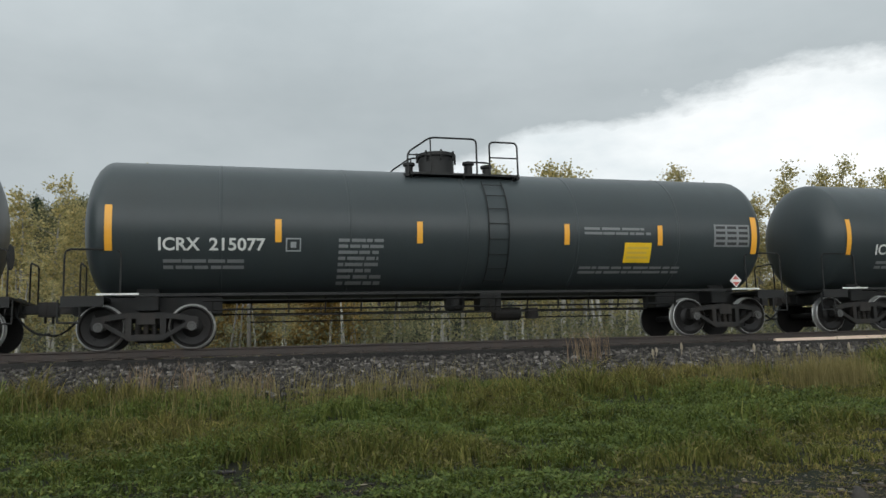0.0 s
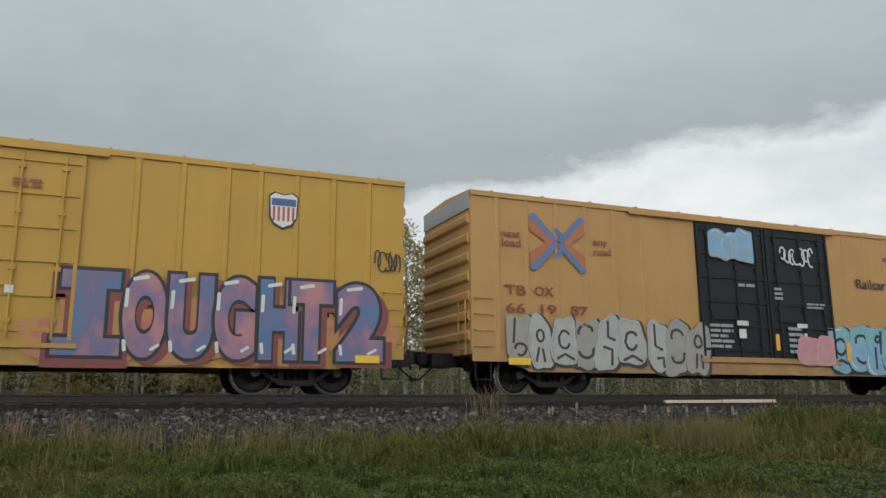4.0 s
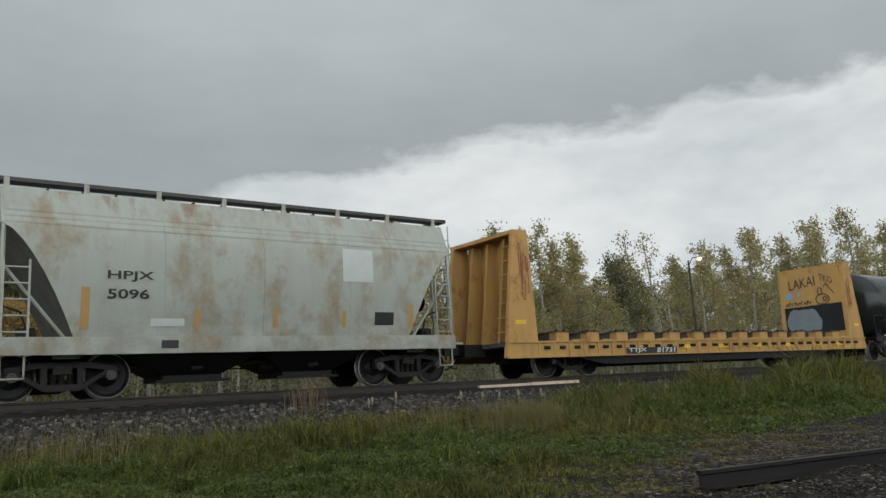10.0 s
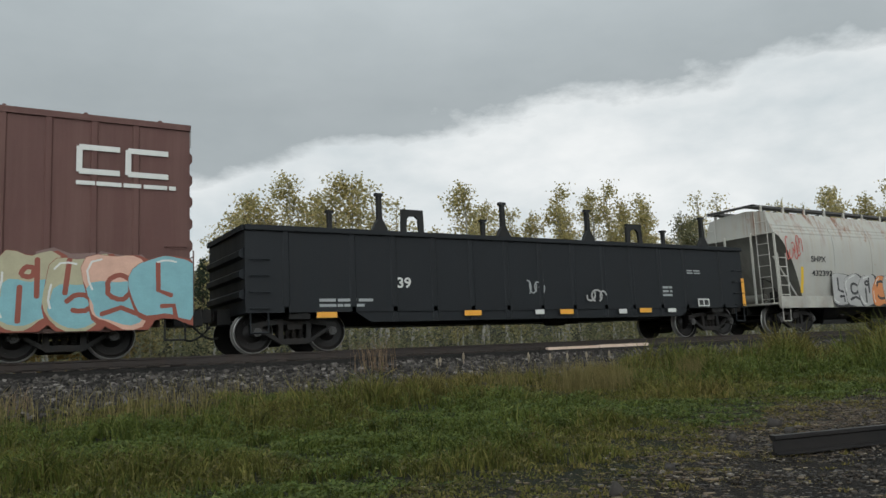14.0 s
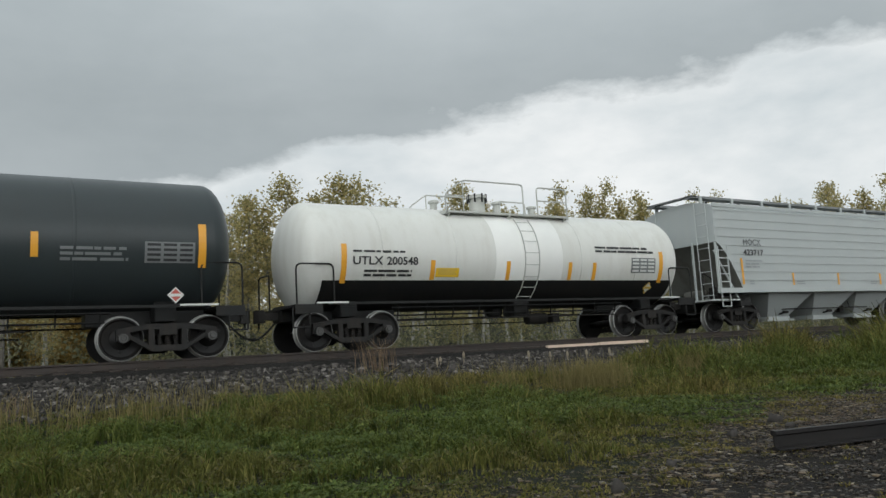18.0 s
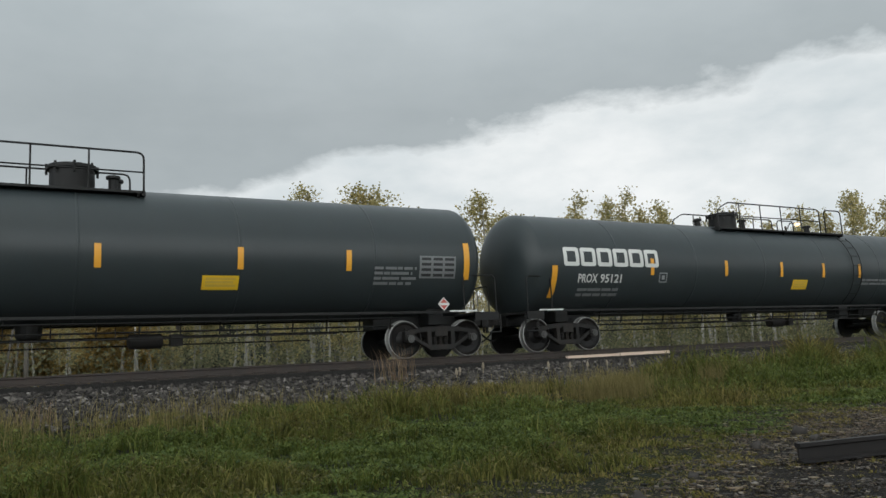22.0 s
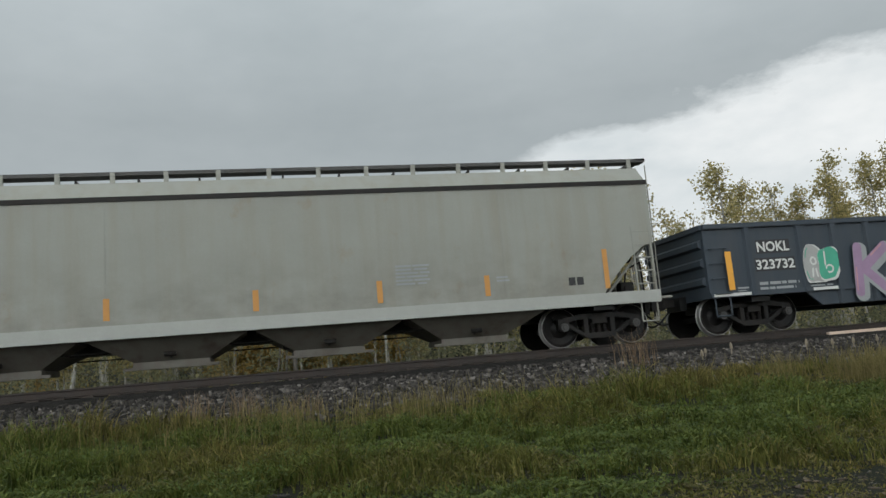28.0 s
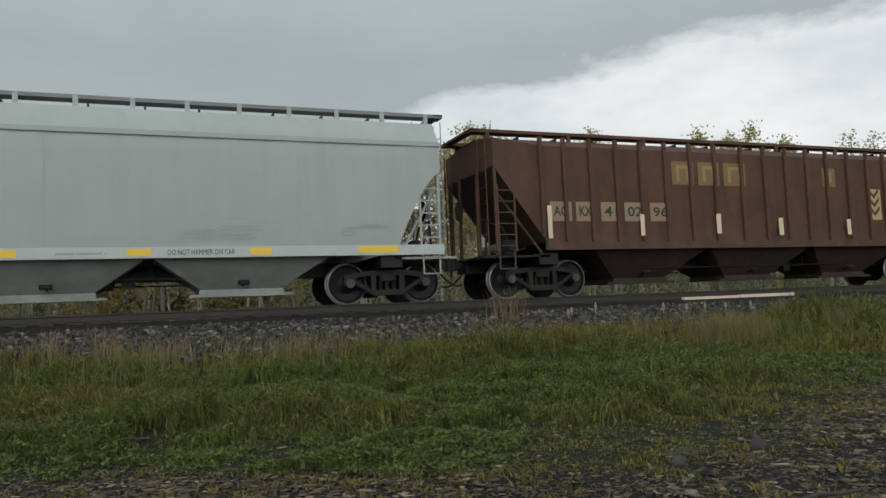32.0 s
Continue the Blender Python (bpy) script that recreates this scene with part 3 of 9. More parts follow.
def graffiti(parent, x0, x1, z0, z1, side, text, fills, line, glint, label, seed=1, lift=0.004, halo=None, over=1.0, rim=None, core=None):
    """A painted piece of swollen letters: sprayed haze, drop shade and outline, coloured bodies with a second tone, glints."""
    rng = random.Random(seed)
    count = len(text)
    w, h = (x1 - x0) / count, z1 - z0
    fit = lambda q: (min(max(q[0], x0 - 0.12), x1 + 0.12), min(max(q[1], z0 - 0.06), z1 + 0.10))
    t = min(0.34 * w * over, 0.26 * h)
    edge = min(0.075, 0.28 * t)
    # haze, rim and outlines share one mesh, the bodies lie on it
    back_mats = [line, rim or line, halo or line]
    bm = bmesh.new()
    if halo:
        for i in range(count):
            poly(bm, [fit(q) for q in blob(x0 + w * (i + 0.5), (z0 + z1) / 2 + rng.uniform(-0.14, 0.10) * h, w * 1.5, h * rng.uniform(0.75, 1.05), rng, rough=0.14)], side, 2, lift + 0.0004 * i)
    bodies = []
    for i, key in enumerate(text):
        lean, rise, tall = rng.uniform(-0.10, 0.14), rng.uniform(-0.05, 0.05) * h, rng.uniform(0.90, 1.04)
        wide = w * rng.uniform(1.12, 1.26) - t
        a0 = x0 + w * i + (w - wide) / 2
        lo = z0 + t * 0.55 + max(0, rise)
        hi = lo + (h - 1.1 * t) * tall
        place = lambda u, v: (a0 + wide * u + lean * w * (v - 0.5), lo + (hi - lo) * v)
        base = lift + 0.005 + 0.0042 * i
        if key.islower():  # a swollen form that leans on its neighbours
            cx, cz = x0 + w * (i + 0.5) + rng.uniform(-0.1, 0.1) * w, (z0 + z1) / 2 + rng.uniform(-0.05, 0.05) * h
            body = blob(cx, cz, w * rng.uniform(1.3, 1.6) * over, h * rng.uniform(0.88, 1.06), rng, 26, rng.uniform(2.4, 4.5), 0.10)
            body = [(a + lean * w * (b - cz) / h, b) for a, b in body]
            big = lambda k: [(a + (1 if a > cx else -1) * k, b + (1 if b > cz else -1) * k) for a, b in body]
            if rim:
                poly(bm, [fit(q) for q in big(2.2 * edge)], side, 1, base)
            poly(bm, [fit((a + 0.7 * edge, b - 0.7 * edge)) for a, b in big(0.8 * edge)], side, 0, base + 0.0012)
            inner = [[(cx + (u - 0.5) * w * 1.25 + rng.uniform(-0.03, 0.03) * w, z0 + h * (0.08 + 0.84 * v)) for u, v in line_] for line_ in SKELETON[key]]
            bodies.append((body, inner, base + 0.0024, i + rng.randint(0, 1)))
            continue
        strokes = [([place(u + rng.uniform(-0.02, 0.02), v) for u, v in line_], t * rng.uniform(0.9, 1.1)) for line_ in SKELETON[key]]
        for k, (pts, tw) in enumerate(strokes):
            if rim:
                ribbon(bm, pts, tw + 4.6 * edge, fit, side, 1, base + 0.0003 * k)
            ribbon(bm, [(a + 0.9 * edge, b - 0.9 * edge) for a, b in pts], tw + 2.2 * edge, fit, side, 0, base + 0.0012 + 0.0003 * k)
        bodies.append((None, strokes, base + 0.0024, i))
    piece = part("graffiti", bm, back_mats, parent, label)
    for body, strokes, base, pick in bodies:
        bm = bmesh.new()
        mats = [fills[pick % len(fills)], glint, core or glint, line]
        if body:
            poly(bm, [fit(q) for q in body], side, 0, base)
            mid = Vector((sum(q[0] for q in body) / len(body), sum(q[1] for q in body) / len(body)))
            if core:
                low = [(mid.x + (a - mid.x) * 0.86, mid.y - 0.16 * h + (b - mid.y) * 0.58) for a, b in body]
                poly(bm, [fit(q) for q in low], side, 2, base + 0.0004)
            for k, pts in enumerate(strokes):
                ribbon(bm, pts, max(0.03, 0.115 * w), fit, side, 3, base + 0.0008 + 0.0004 * k)
            for k in range(2):
                a = rng.uniform(0.2, 0.6) * len(body)
                arc_ = [(mid.x + (body[int(a + q) % len(body)][0] - mid.x) * 0.84, mid.y + (body[int(a + q) % len(body)][1] - mid.y) * 0.86) for q in range(4)]
                ribbon(bm, arc_, max(0.022, 0.045 * w), fit, side, 1, base + 0.0010 + 0.0003 * k)
            part("graffiti_letter", bm, mats, piece)
            continue
        for k, (pts, tw) in enumerate(strokes):
            ribbon(bm, pts, tw, fit, side, 0, base + 0.0003 * k)
        for k, (pts, tw) in enumerate(strokes):
            if core:
                ribbon(bm, [(a + 0.08 * tw, b - 0.10 * tw) for a, b in pts], tw * 0.42, fit, side, 2, base + 0.0010 + 0.0002 * k)
            if k < 2 and rng.random() < 0.75:
                m = max(2, int(len(pts) * rng.uniform(0.3, 0.5)))
                some = pts[:m] if len(pts) > 2 else [pts[0], tuple(Vector(pts[0]).lerp(Vector(pts[1]), 0.5))]
                ribbon(bm, [(a - 0.26 * tw, b + 0.22 * tw) for a, b in some], tw * 0.13, fit, side, 1, base + 0.0016 + 0.0001 * k)
        part("graffiti_letter", bm, mats, piece)
    return piece


def scrawl(parent, x0, x1, z0, z1, side, mat, label, seed=1, strokes=9, w=0.03, name="graffiti_tag"):
    """A quick unreadable tag of looping strokes."""
    rng = random.Random(seed)
    bm = bmesh.new()
    for i in range(strokes):
        cx = x0 + (x1 - x0) * (i + 0.5) / strokes
        a0, turn = rng.uniform(0, 6.28), rng.choice((-1, 1)) * rng.uniform(2.5, 5.5)
        rx, rz = (x1 - x0) / strokes * rng.uniform(0.5, 0.95), (z1 - z0) * rng.uniform(0.28, 0.48)
        cz = (z0 + z1) / 2 + rng.uniform(-0.1, 0.1) * (z1 - z0)
        pts = [(cx + rx * math.cos(a0 + turn * k / 9), cz + rz * math.sin(a0 + turn * k / 9)) for k in range(10)]
        pts = [(min(max(a, x0), x1), min(max(b, z0), z1)) for a, b in pts]
        for (ax, az_), (bx, bz) in zip(pts, pts[1:]):
            d = Vector((bx - ax, bz - az_))
            if d.length < 0.005:
                continue
            nx, nz = -d.y / d.length * w / 2, d.x / d.length * w / 2
            poly(bm, [(ax + nx, az_ + nz), (ax - nx, az_ - nz), (bx - nx, bz - nz), (bx + nx, bz + nz)], side, 0, 0.004 + 0.0006 * (i % 5))
    return part(name, bm, mat, parent, label)


# ---- running gear, shared by all cars ----
def truck_mesh():
    bm = bmesh.new()
    for s in (-1, 1):
        y0, y1 = sorted((s * 0.93, s * 1.08))
        slab(bm, [(-1.02, 0.64), (-0.45, 0.74), (0.45, 0.74), (1.02, 0.64), (1.02, 0.54), (0.45, 0.62), (-0.45, 0.62), (-1.02, 0.54)], y0, y1)
        slab(bm, [(-0.80, 0.46), (-0.32, 0.17), (0.32, 0.17), (0.80, 0.46), (0.80, 0.56), (0.36, 0.30), (-0.36, 0.30), (-0.80, 0.56)], y0, y1)
        for x in (-1, 1):
            box(bm, x * 0.33 - 0.06, x * 0.33 + 0.06, y0, y1, 0.28, 0.64)
            box(bm, x * 0.89 - 0.13, x * 0.89 + 0.13, y0 - 0.02, y1 + 0.02, 0.40, 0.60)
            rod(bm, (x * 0.89, s * 1.06, 0.457), (x * 0.89, s * 1.17, 0.457), 0.105, 12, 1)
            rod(bm, (x * 0.89, s * 1.17, 0.457), (x * 0.89, s * 1.19, 0.457), 0.06, 8, 1)
        for x in (-0.16, 0.0, 0.16):
            for k in range(5):
                lathe(bm, [(0.30 + k * 0.045, 0.06), (0.32 + k * 0.045, 0.072), (0.34 + k * 0.045, 0.06)], 8, "z", (x, s * 1.0, 0))
        rod(bm, (-0.5, s * 0.72, 0.38), (0.5, s * 0.72, 0.38), 0.03)
    box(bm, -0.18, 0.18, -1.10, 1.10, 0.50, 0.68)
    for x in (-0.42, 0.42):
        box(bm, x - 0.04, x + 0.04, -0.8, 0.8, 0.33, 0.40)
    finish(bm, 0.012)
    me = bpy.data.meshes.new("truck")
    bm.to_mesh(me)
    bm.free()
    me.materials.append(TRUCK_BROWN)
    me.materials.append(BEARING)
    return me


def wheelset_mesh():
    bm = bmesh.new()
    rod(bm, (0, -1.06, 0), (0, 1.06, 0), 0.075, 10)
    for s in (-1, 1):
        prof = [(s * 0.655, 0.30), (s * 0.66, 0.475), (s * 0.685, 0.484), (s * 0.705, 0.462), (s * 0.825, 0.457), (s * 0.835, 0.437),
                (s * 0.838, 0.405), (s * 0.80, 0.37), (s * 0.77, 0.22), (s * 0.83, 0.14), (s * 0.84, 0.08)]
        lathe(bm, prof, 36, "y", mis=[0, 0, 1, 1, 1, 0, 0, 0, 0, 0, 0])
        for k in range(3):
            a = k * math.tau / 3
            rod(bm, (0.27 * math.cos(a), s * 0.76, 0.27 * math.sin(a)), (0.27 * math.cos(a), s * 0.80, 0.27 * math.sin(a)), 0.035, 8)
    finish(bm, 0, 0.6)
    me = bpy.data.meshes.new("wheelset")
    bm.to_mesh(me)
    bm.free()
    me.materials.append(WHEEL)
    me.materials.append(RIM)
    return me


def coupler_mesh():
    bm = bmesh.new()
    box(bm, -0.75, -0.16, -0.09, 0.09, 0.80, 0.98)
    slab(bm, [(-0.22, -0.16), (-0.05, -0.19), (0.02, -0.10), (-0.02, 0.02), (0.05, 0.12), (-0.02, 0.19), (-0.2, 0.15)], 0.74, 1.04, "z")
    box(bm, -1.0, -0.62, -0.2, 0.2, 0.76, 1.02)
    rod(bm, (-0.1, -0.05, 1.05), (-0.1, -0.05, 0.6), 0.03)
    pipe(bm, [(-0.6, -0.22, 1.0), (-0.55, -0.5, 0.98), (-0.55, -1.25, 0.98), (-0.55, -1.4, 0.72)], 0.014, 5)
    finish(bm, 0.02)
    me = bpy.data.meshes.new("coupler")
    bm.to_mesh(me)
    bm.free()
    me.materials.append(TRUCK_BROWN)
    return me


def hose_mesh():
    bm = bmesh.new()
    pts = [(-0.6 + 0.66 * k / 10, -0.34 - 0.05 * math.sin(k / 10 * 3.1), 0.76 - 0.40 * math.sin(k / 10 * 1.9)) for k in range(11)]
    pipe(bm, pts, 0.024, 6)
    finish(bm, 0, 1.0)
    me = bpy.data.meshes.new("air_hose")
    bm.to_mesh(me)
    bm.free()
    me.materials.append(BLACK)
    return me


TRUCK, WHEELSET, COUPLER, HOSE = truck_mesh(), wheelset_mesh(), coupler_mesh(), hose_mesh()
TRAIN = []  # root, where its middle is when the clock starts, its wheelsets


def rolling_stock(name, label, category, left, spread, reach):
    """A car on two trucks: left is where its rear truck's centre stands at the start, spread the distance of the truck centres."""
    root = tagged(new(name), label, category, "cars of the freight train")
    wheels = []
    for s in (-1, 1):
        t = shared("truck", TRUCK, root, (s * spread / 2, 0, 0))
        for x in (-0.889, 0.889):
            wheels.append(shared("wheelset", WHEELSET, t, (x, 0, 0.457)))
        c = shared("coupler", COUPLER, root, (s * (spread / 2 + reach), 0, 0))
        h = shared("air_hose", HOSE, root, (s * (spread / 2 + reach), 0, 0))
        if s < 0:
            c.rotation_euler = h.rotation_euler = (0, 0, math.pi)
    TRAIN.append((root, left + spread / 2, wheels))
    return root


def ladder(name, parent, mat, x0, x1, z0, z1, y, rungs, r=0.018, label=""):
    bm = bmesh.new()
    for x in (x0, x1):
        box(bm, x - 0.02, x + 0.02, y - 0.02, y + 0.02, z0, z1)
    for k in range(rungs):
        z = z0 + (z1 - z0) * (k + 0.5) / rungs
        rod(bm, (x0, y, z), (x1, y, z), r, 5)
    return part(name, bm, mat, parent, label)


def stirrup(parent, mat, x, y=-1.45, top=0.85):
    bm = bmesh.new()
    pipe(bm, [(x - 0.2, y, top), (x - 0.2, y, top - 0.45), (x + 0.2, y, top - 0.45), (x + 0.2, y, top)], 0.02, 5)
    return part("step_stirrup", bm, mat, parent)


def brake_gear(root, half):
    bm = bmesh.new()
    lathe(bm, [(-0.35, 0.10), (-0.32, 0.16), (0.32, 0.16), (0.35, 0.10)], 12, "x", (half * 0.18, -0.55, 0.62))
    box(bm, half * 0.18 + 0.5, half * 0.18 + 0.75, -0.7, -0.45, 0.5, 0.75)
    part("brake_reservoir", bm, STEEL_DARK, root, bevel=0.01)
    bm = bmesh.new()
    rod(bm, (-half * 0.72, -0.9, 0.66), (half * 0.72, -0.9, 0.66), 0.018, 5)
    rod(bm, (-half * 0.72, 0.9, 0.60), (half * 0.72, 0.9, 0.60), 0.018, 5)
    for x in (-0.5, -0.2, 0.1, 0.4):
        rod(bm, (half * x, -0.9, 0.66), (half * x, -0.85, 0.9), 0.014, 4)
    part("brake_pipe", bm, STEEL_DARK, root)


# ---- tank cars ----
def tank_shell(half, radius, zc, n=56):
    bm = bmesh.new()
    d = 0.60
    head = [(half - d + d * math.sin(a), radius * math.cos(a) ** 0.94) for a in (0.0, 0.12, 0.3, 0.5, 0.7, 0.9, 1.1, 1.28, 1.43, 1.54)]
    prof = [(-x, r) for x, r in head[::-1]] + [(half * k / 6, radius) for k in range(-5, 6)] + head
    prof.sort(key=lambda q: q[0])
    lathe(bm, prof, n, "x", (0, 0, zc))
    return bm


def tank_car(label, left, spread, half, radius=1.5, zc=2.57, mat=TANK_BLACK, deck=(-1.3, 1.4), dome=(-0.3, 0.42), lad=0.7, rail="short", pipes=True,
             strip=(), tall=None, yellow=(), table=None, dia=None, mark_text=None, mark_mat=None, blocks=(), box_at=None, skirt=None):
    root = rolling_stock("tank_car", label, "tank car", left, spread, 2.03)
    side = tank_side(radius, zc)
    top = zc + radius
    part("tank_shell", tank_shell(half, radius, zc), mat, root, smooth=0.7)
    # weld bands round the shell
    bm = bmesh.new()
    for x in [half * k for k in (-0.66, -0.33, 0.0, 0.33, 0.66)]:
        lathe(bm, [(x - 0.03, radius), (x - 0.02, radius + 0.006), (x + 0.02, radius + 0.006), (x + 0.03, radius)], 56, "x", (0, 0, zc))
    part("weld_band", bm, mat, root, smooth=0.8)
    # stub sills, saddles and the long side sill
    bm = bmesh.new()
    for s in (-1, 1):
        x0, x1 = sorted((s * (spread / 2 - 1.5), s * (spread / 2 + 1.5)))
        box(bm, x0, x1, -0.33, 0.33, 0.74, 1.12)
        slab(bm, [(-0.85, 0.80), (0.85, 0.80), (0.85, 1.05), (0.7, 1.3), (-0.7, 1.3), (-0.85, 1.05)], s * spread / 2 - 0.22, s * spread / 2 + 0.22, "x")
    part("bolster_saddle", bm, BLACK, root, bevel=0.02)
    bm = bmesh.new()
    for y in (-1.22, 1.22):
        box(bm, -half + 0.75, half - 0.75, y - 0.03, y + 0.03, 1.06, 1.12)
    part("side_sill", bm, BLACK, root)
    if pipes:
        bm = bmesh.new()
        for y, z in ((-0.95, 0.98), (-0.8, 0.80), (0.8, 0.78)):
            rod(bm, (-spread / 2 + 1.1, y, z), (spread / 2 - 1.1, y, z), 0.022, 5)
        k = int(spread / 0.9)
        for i in range(k):
            x = -spread / 2 + 1.3 + (spread - 2.6) * i / (k - 1)
            rod(bm, (x, -0.95, 1.05), (x, -0.85, 0.72), 0.02, 4)
        part("hanger_pipe", bm, BLACK, root)
    bm = bmesh.new()
    lathe(bm, [(0.72, 0.16), (0.78, 0.24), (1.2, 0.27)], 14, "z", (deck[0] * 0.2 + 0.3, 0, 0))
    box(bm, lad - 0.26, lad + 0.26, -0.75, -0.25, 0.70, 1.15)
    part("bottom_outlet", bm, BLACK, root, bevel=0.015)
    brake_gear(root, half * 0.8)
    # end platforms with grab rails
    for s in (-1, 1):
        bm = bmesh.new()
        x0, x1 = sorted((s * (half - 0.55), s * (spread / 2 + 1.55)))
        box(bm, x0, x1, -1.35, 1.35, 1.02, 1.07)
        box(bm, x0, x1, -1.38, -1.34, 0.86, 1.07)
        part("end_platform", bm, BLACK, root)
        bm = bmesh.new()
        xe, xi = s * (spread / 2 + 1.5), s * (half - 0.85)
        pipe(bm, loop_rail([(xi, -1.36, 1.07), (xi, -1.36, 2.0), (xe, -1.36, 2.0), (xe, -1.36, 1.07)], 0.14), 0.02, 6)
        part("grab_rail", bm, BLACK, root)
        bm = bmesh.new()
        pipe(bm, loop_rail([(xe, 1.3, 1.07), (xe, 1.3, 1.95), (xe, 0.5, 1.95), (xe, 0.5, 1.07)], 0.12), 0.02, 6)
        part("grab_rail", bm, BLACK, root)
        bm = bmesh.new()
        sheet(bm, xi - 0.45, xi + 0.35, 1.08, 1.12, flat_side(-1.38))
        part("step_edge", bm, INK_WHITE, root, "white-edged step")
        stirrup(root, BLACK, xe - s * 0.1, -1.36, 1.0)
    bm = bmesh.new()
    lathe(bm, [(-0.02, 0.27), (0.0, 0.29), (0.02, 0.27)], 18, "x", (half - 0.05, 0.75, 2.1))
    rod(bm, (half - 0.05, 0.75, 2.1), (half - 0.3, 0.75, 2.1), 0.03)
    part("brake_wheel", bm, BLACK, root)
    # deck and rails on top
    a, b = deck
    zd = top - 0.22
    bm = bmesh.new()
    wd = 0.98
    for y in (-wd, wd - 0.5):
        box(bm, a, b, y, y + 0.5, zd, zd + 0.05)
    for x in (a, b):
        box(bm, x - 0.04, x + 0.04, -wd, wd, zd - 0.05, zd + 0.05)
    top_mat = GREY_RAIL if mat is TANK_WHITE else BLACK
    part("top_platform", bm, top_mat, root)
    for x in (a + 0.1, (a + b) / 2, b - 0.1):
        bm = bmesh.new()
        for y in (-1, 1):
            rod(bm, (x, y * wd, zd), (x, y * 0.62, zd - 0.35), 0.03, 5)
        part("platform_bracket", bm, top_mat, root)
    for y in (-wd, wd):
        bm = bmesh.new()
        h1 = zd + 0.88
        if rail == "short":
            m0, m1 = a + (b - a) * 0.62, a + (b - a) * 0.74
            pipe(bm, loop_rail([(a, y, zd), (a, y, zd + 0.5), (a + 0.55, y, h1), (m0, y, h1), (m0, y, zd)], 0.12), 0.022, 6)
            pipe(bm, loop_rail([(m1, y, zd), (m1, y, h1 - 0.05), (b, y, h1 - 0.05), (b, y, zd)], 0.12), 0.022, 6)
            for x in (a + 0.55,):
                rod(bm, (x, y, zd), (x, y, h1), 0.018, 5)
            rod(bm, (a, y, zd + 0.45), (a + 0.55, y, zd + 0.45), 0.018, 5)
            rod(bm, (m1, y, zd + 0.45), (b, y, zd + 0.45), 0.018, 5)
        else:
            m0, m1 = (a + 0.95, a + 1.25) if rail == "left" else (b - 1.25, b - 0.95)
            pipe(bm, loop_rail([(a, y, zd), (a, y, zd + 0.62), (a + 0.5, y, h1), (m0, y, h1), (m0, y, zd)], 0.16), 0.022, 6)
            pipe(bm, loop_rail([(m1, y, zd), (m1, y, h1), (b, y, h1), (b, y, zd)], 0.16), 0.022, 6)
            lo, hi = (m1, b) if rail == "left" else (a, m0)
            for k in range(1, 5):
                x = lo + (hi - lo) * k / 5
                rod(bm, (x, y, zd), (x, y, h1), 0.02, 5)
            rod(bm, (lo, y, zd + 0.45), (hi, y, zd + 0.45), 0.018, 5)
        part("handrail", bm, GREY_RAIL if mat is TANK_WHITE else BLACK, root)
    # manway, its bolted lid and small fittings
    bm = bmesh.new()
    dx, dr = dome
    lathe(bm, [(top - 0.1, dr), (zd + 0.62, dr), (zd + 0.62, dr + 0.06), (zd + 0.70, dr + 0.06), (zd + 0.74, dr * 0.7)], 24, "z", (dx, 0, 0))
    d = part("manway", bm, top_mat, root, smooth=0.6)
    bm = bmesh.new()
    for k in range(8):
        t = k * math.tau / 8
        rod(bm, (dx + (dr + 0.05) * math.cos(t), (dr + 0.05) * math.sin(t), zd + 0.5), (dx + (dr + 0.05) * math.cos(t), (dr + 0.05) * math.sin(t), zd + 0.74), 0.028, 5)
    part("lid_bolt", bm, BLACK, d)
    bm = bmesh.new()
    for k, x in enumerate((a + 0.3, dx + dr + 0.35, b - 0.4)):
        lathe(bm, [(top - 0.1, 0.10), (top + 0.22, 0.10), (top + 0.24, 0.15), (top + 0.30, 0.15), (top + 0.33, 0.05)], 12, "z", (x, 0.15 * (-1) ** k, 0))
    part("relief_valve", bm, top_mat, root)
    # curved side ladder
    bm = bmesh.new()
    for x in (lad - 0.24, lad + 0.24):
        pts = [(x, -(radius + 0.05) * math.sin(t), zc + (radius + 0.05) * math.cos(t)) for t in (0.75 + 1.75 * k / 9 for k in range(10))]
        pipe(bm, pts, 0.015, 5)
    for k in range(8):
        t = 0.85 + 1.6 * k / 7
        rod(bm, (lad - 0.24, -(radius + 0.05) * math.sin(t), zc + (radius + 0.05) * math.cos(t)), (lad + 0.24, -(radius + 0.05) * math.sin(t), zc + (radius + 0.05) * math.cos(t)), 0.010, 5)
    part("side_ladder", bm, GREY_RAIL if mat is TANK_WHITE else BLACK, root)
    # marks
    z0 = 2.16 if zc > 2.5 else (2.06 if zc > 2.4 else 1.64)
    rects = [(x, x + 0.13, z0, z0 + 0.48) for x in strip]
    if tall:
        rects += [(-tall, -tall + 0.14, tall_z(zc) - 0.46, tall_z(zc) + 0.46), (tall - 0.16, tall, tall_z(zc) - 0.46, tall_z(zc) + 0.46)]
    stripes(root, side, rects)
    for x0, x1, za, zb in yellow:
        bm = bmesh.new()
        sheet(bm, x0, x1, za, zb, side)
        p = part("warning_label", bm, PLACARD, root, "yellow warning label")
        bm = bmesh.new()
        for k in range(3):
            zz = za + (zb - za) * (0.2 + 0.24 * k)
            sheet(bm, x0 + 0.07, x1 - 0.07 - 0.05 * (k % 2), zz, zz + 0.05, side, lift=0.008)
        part("label_print", bm, INK_YELLOW, p)
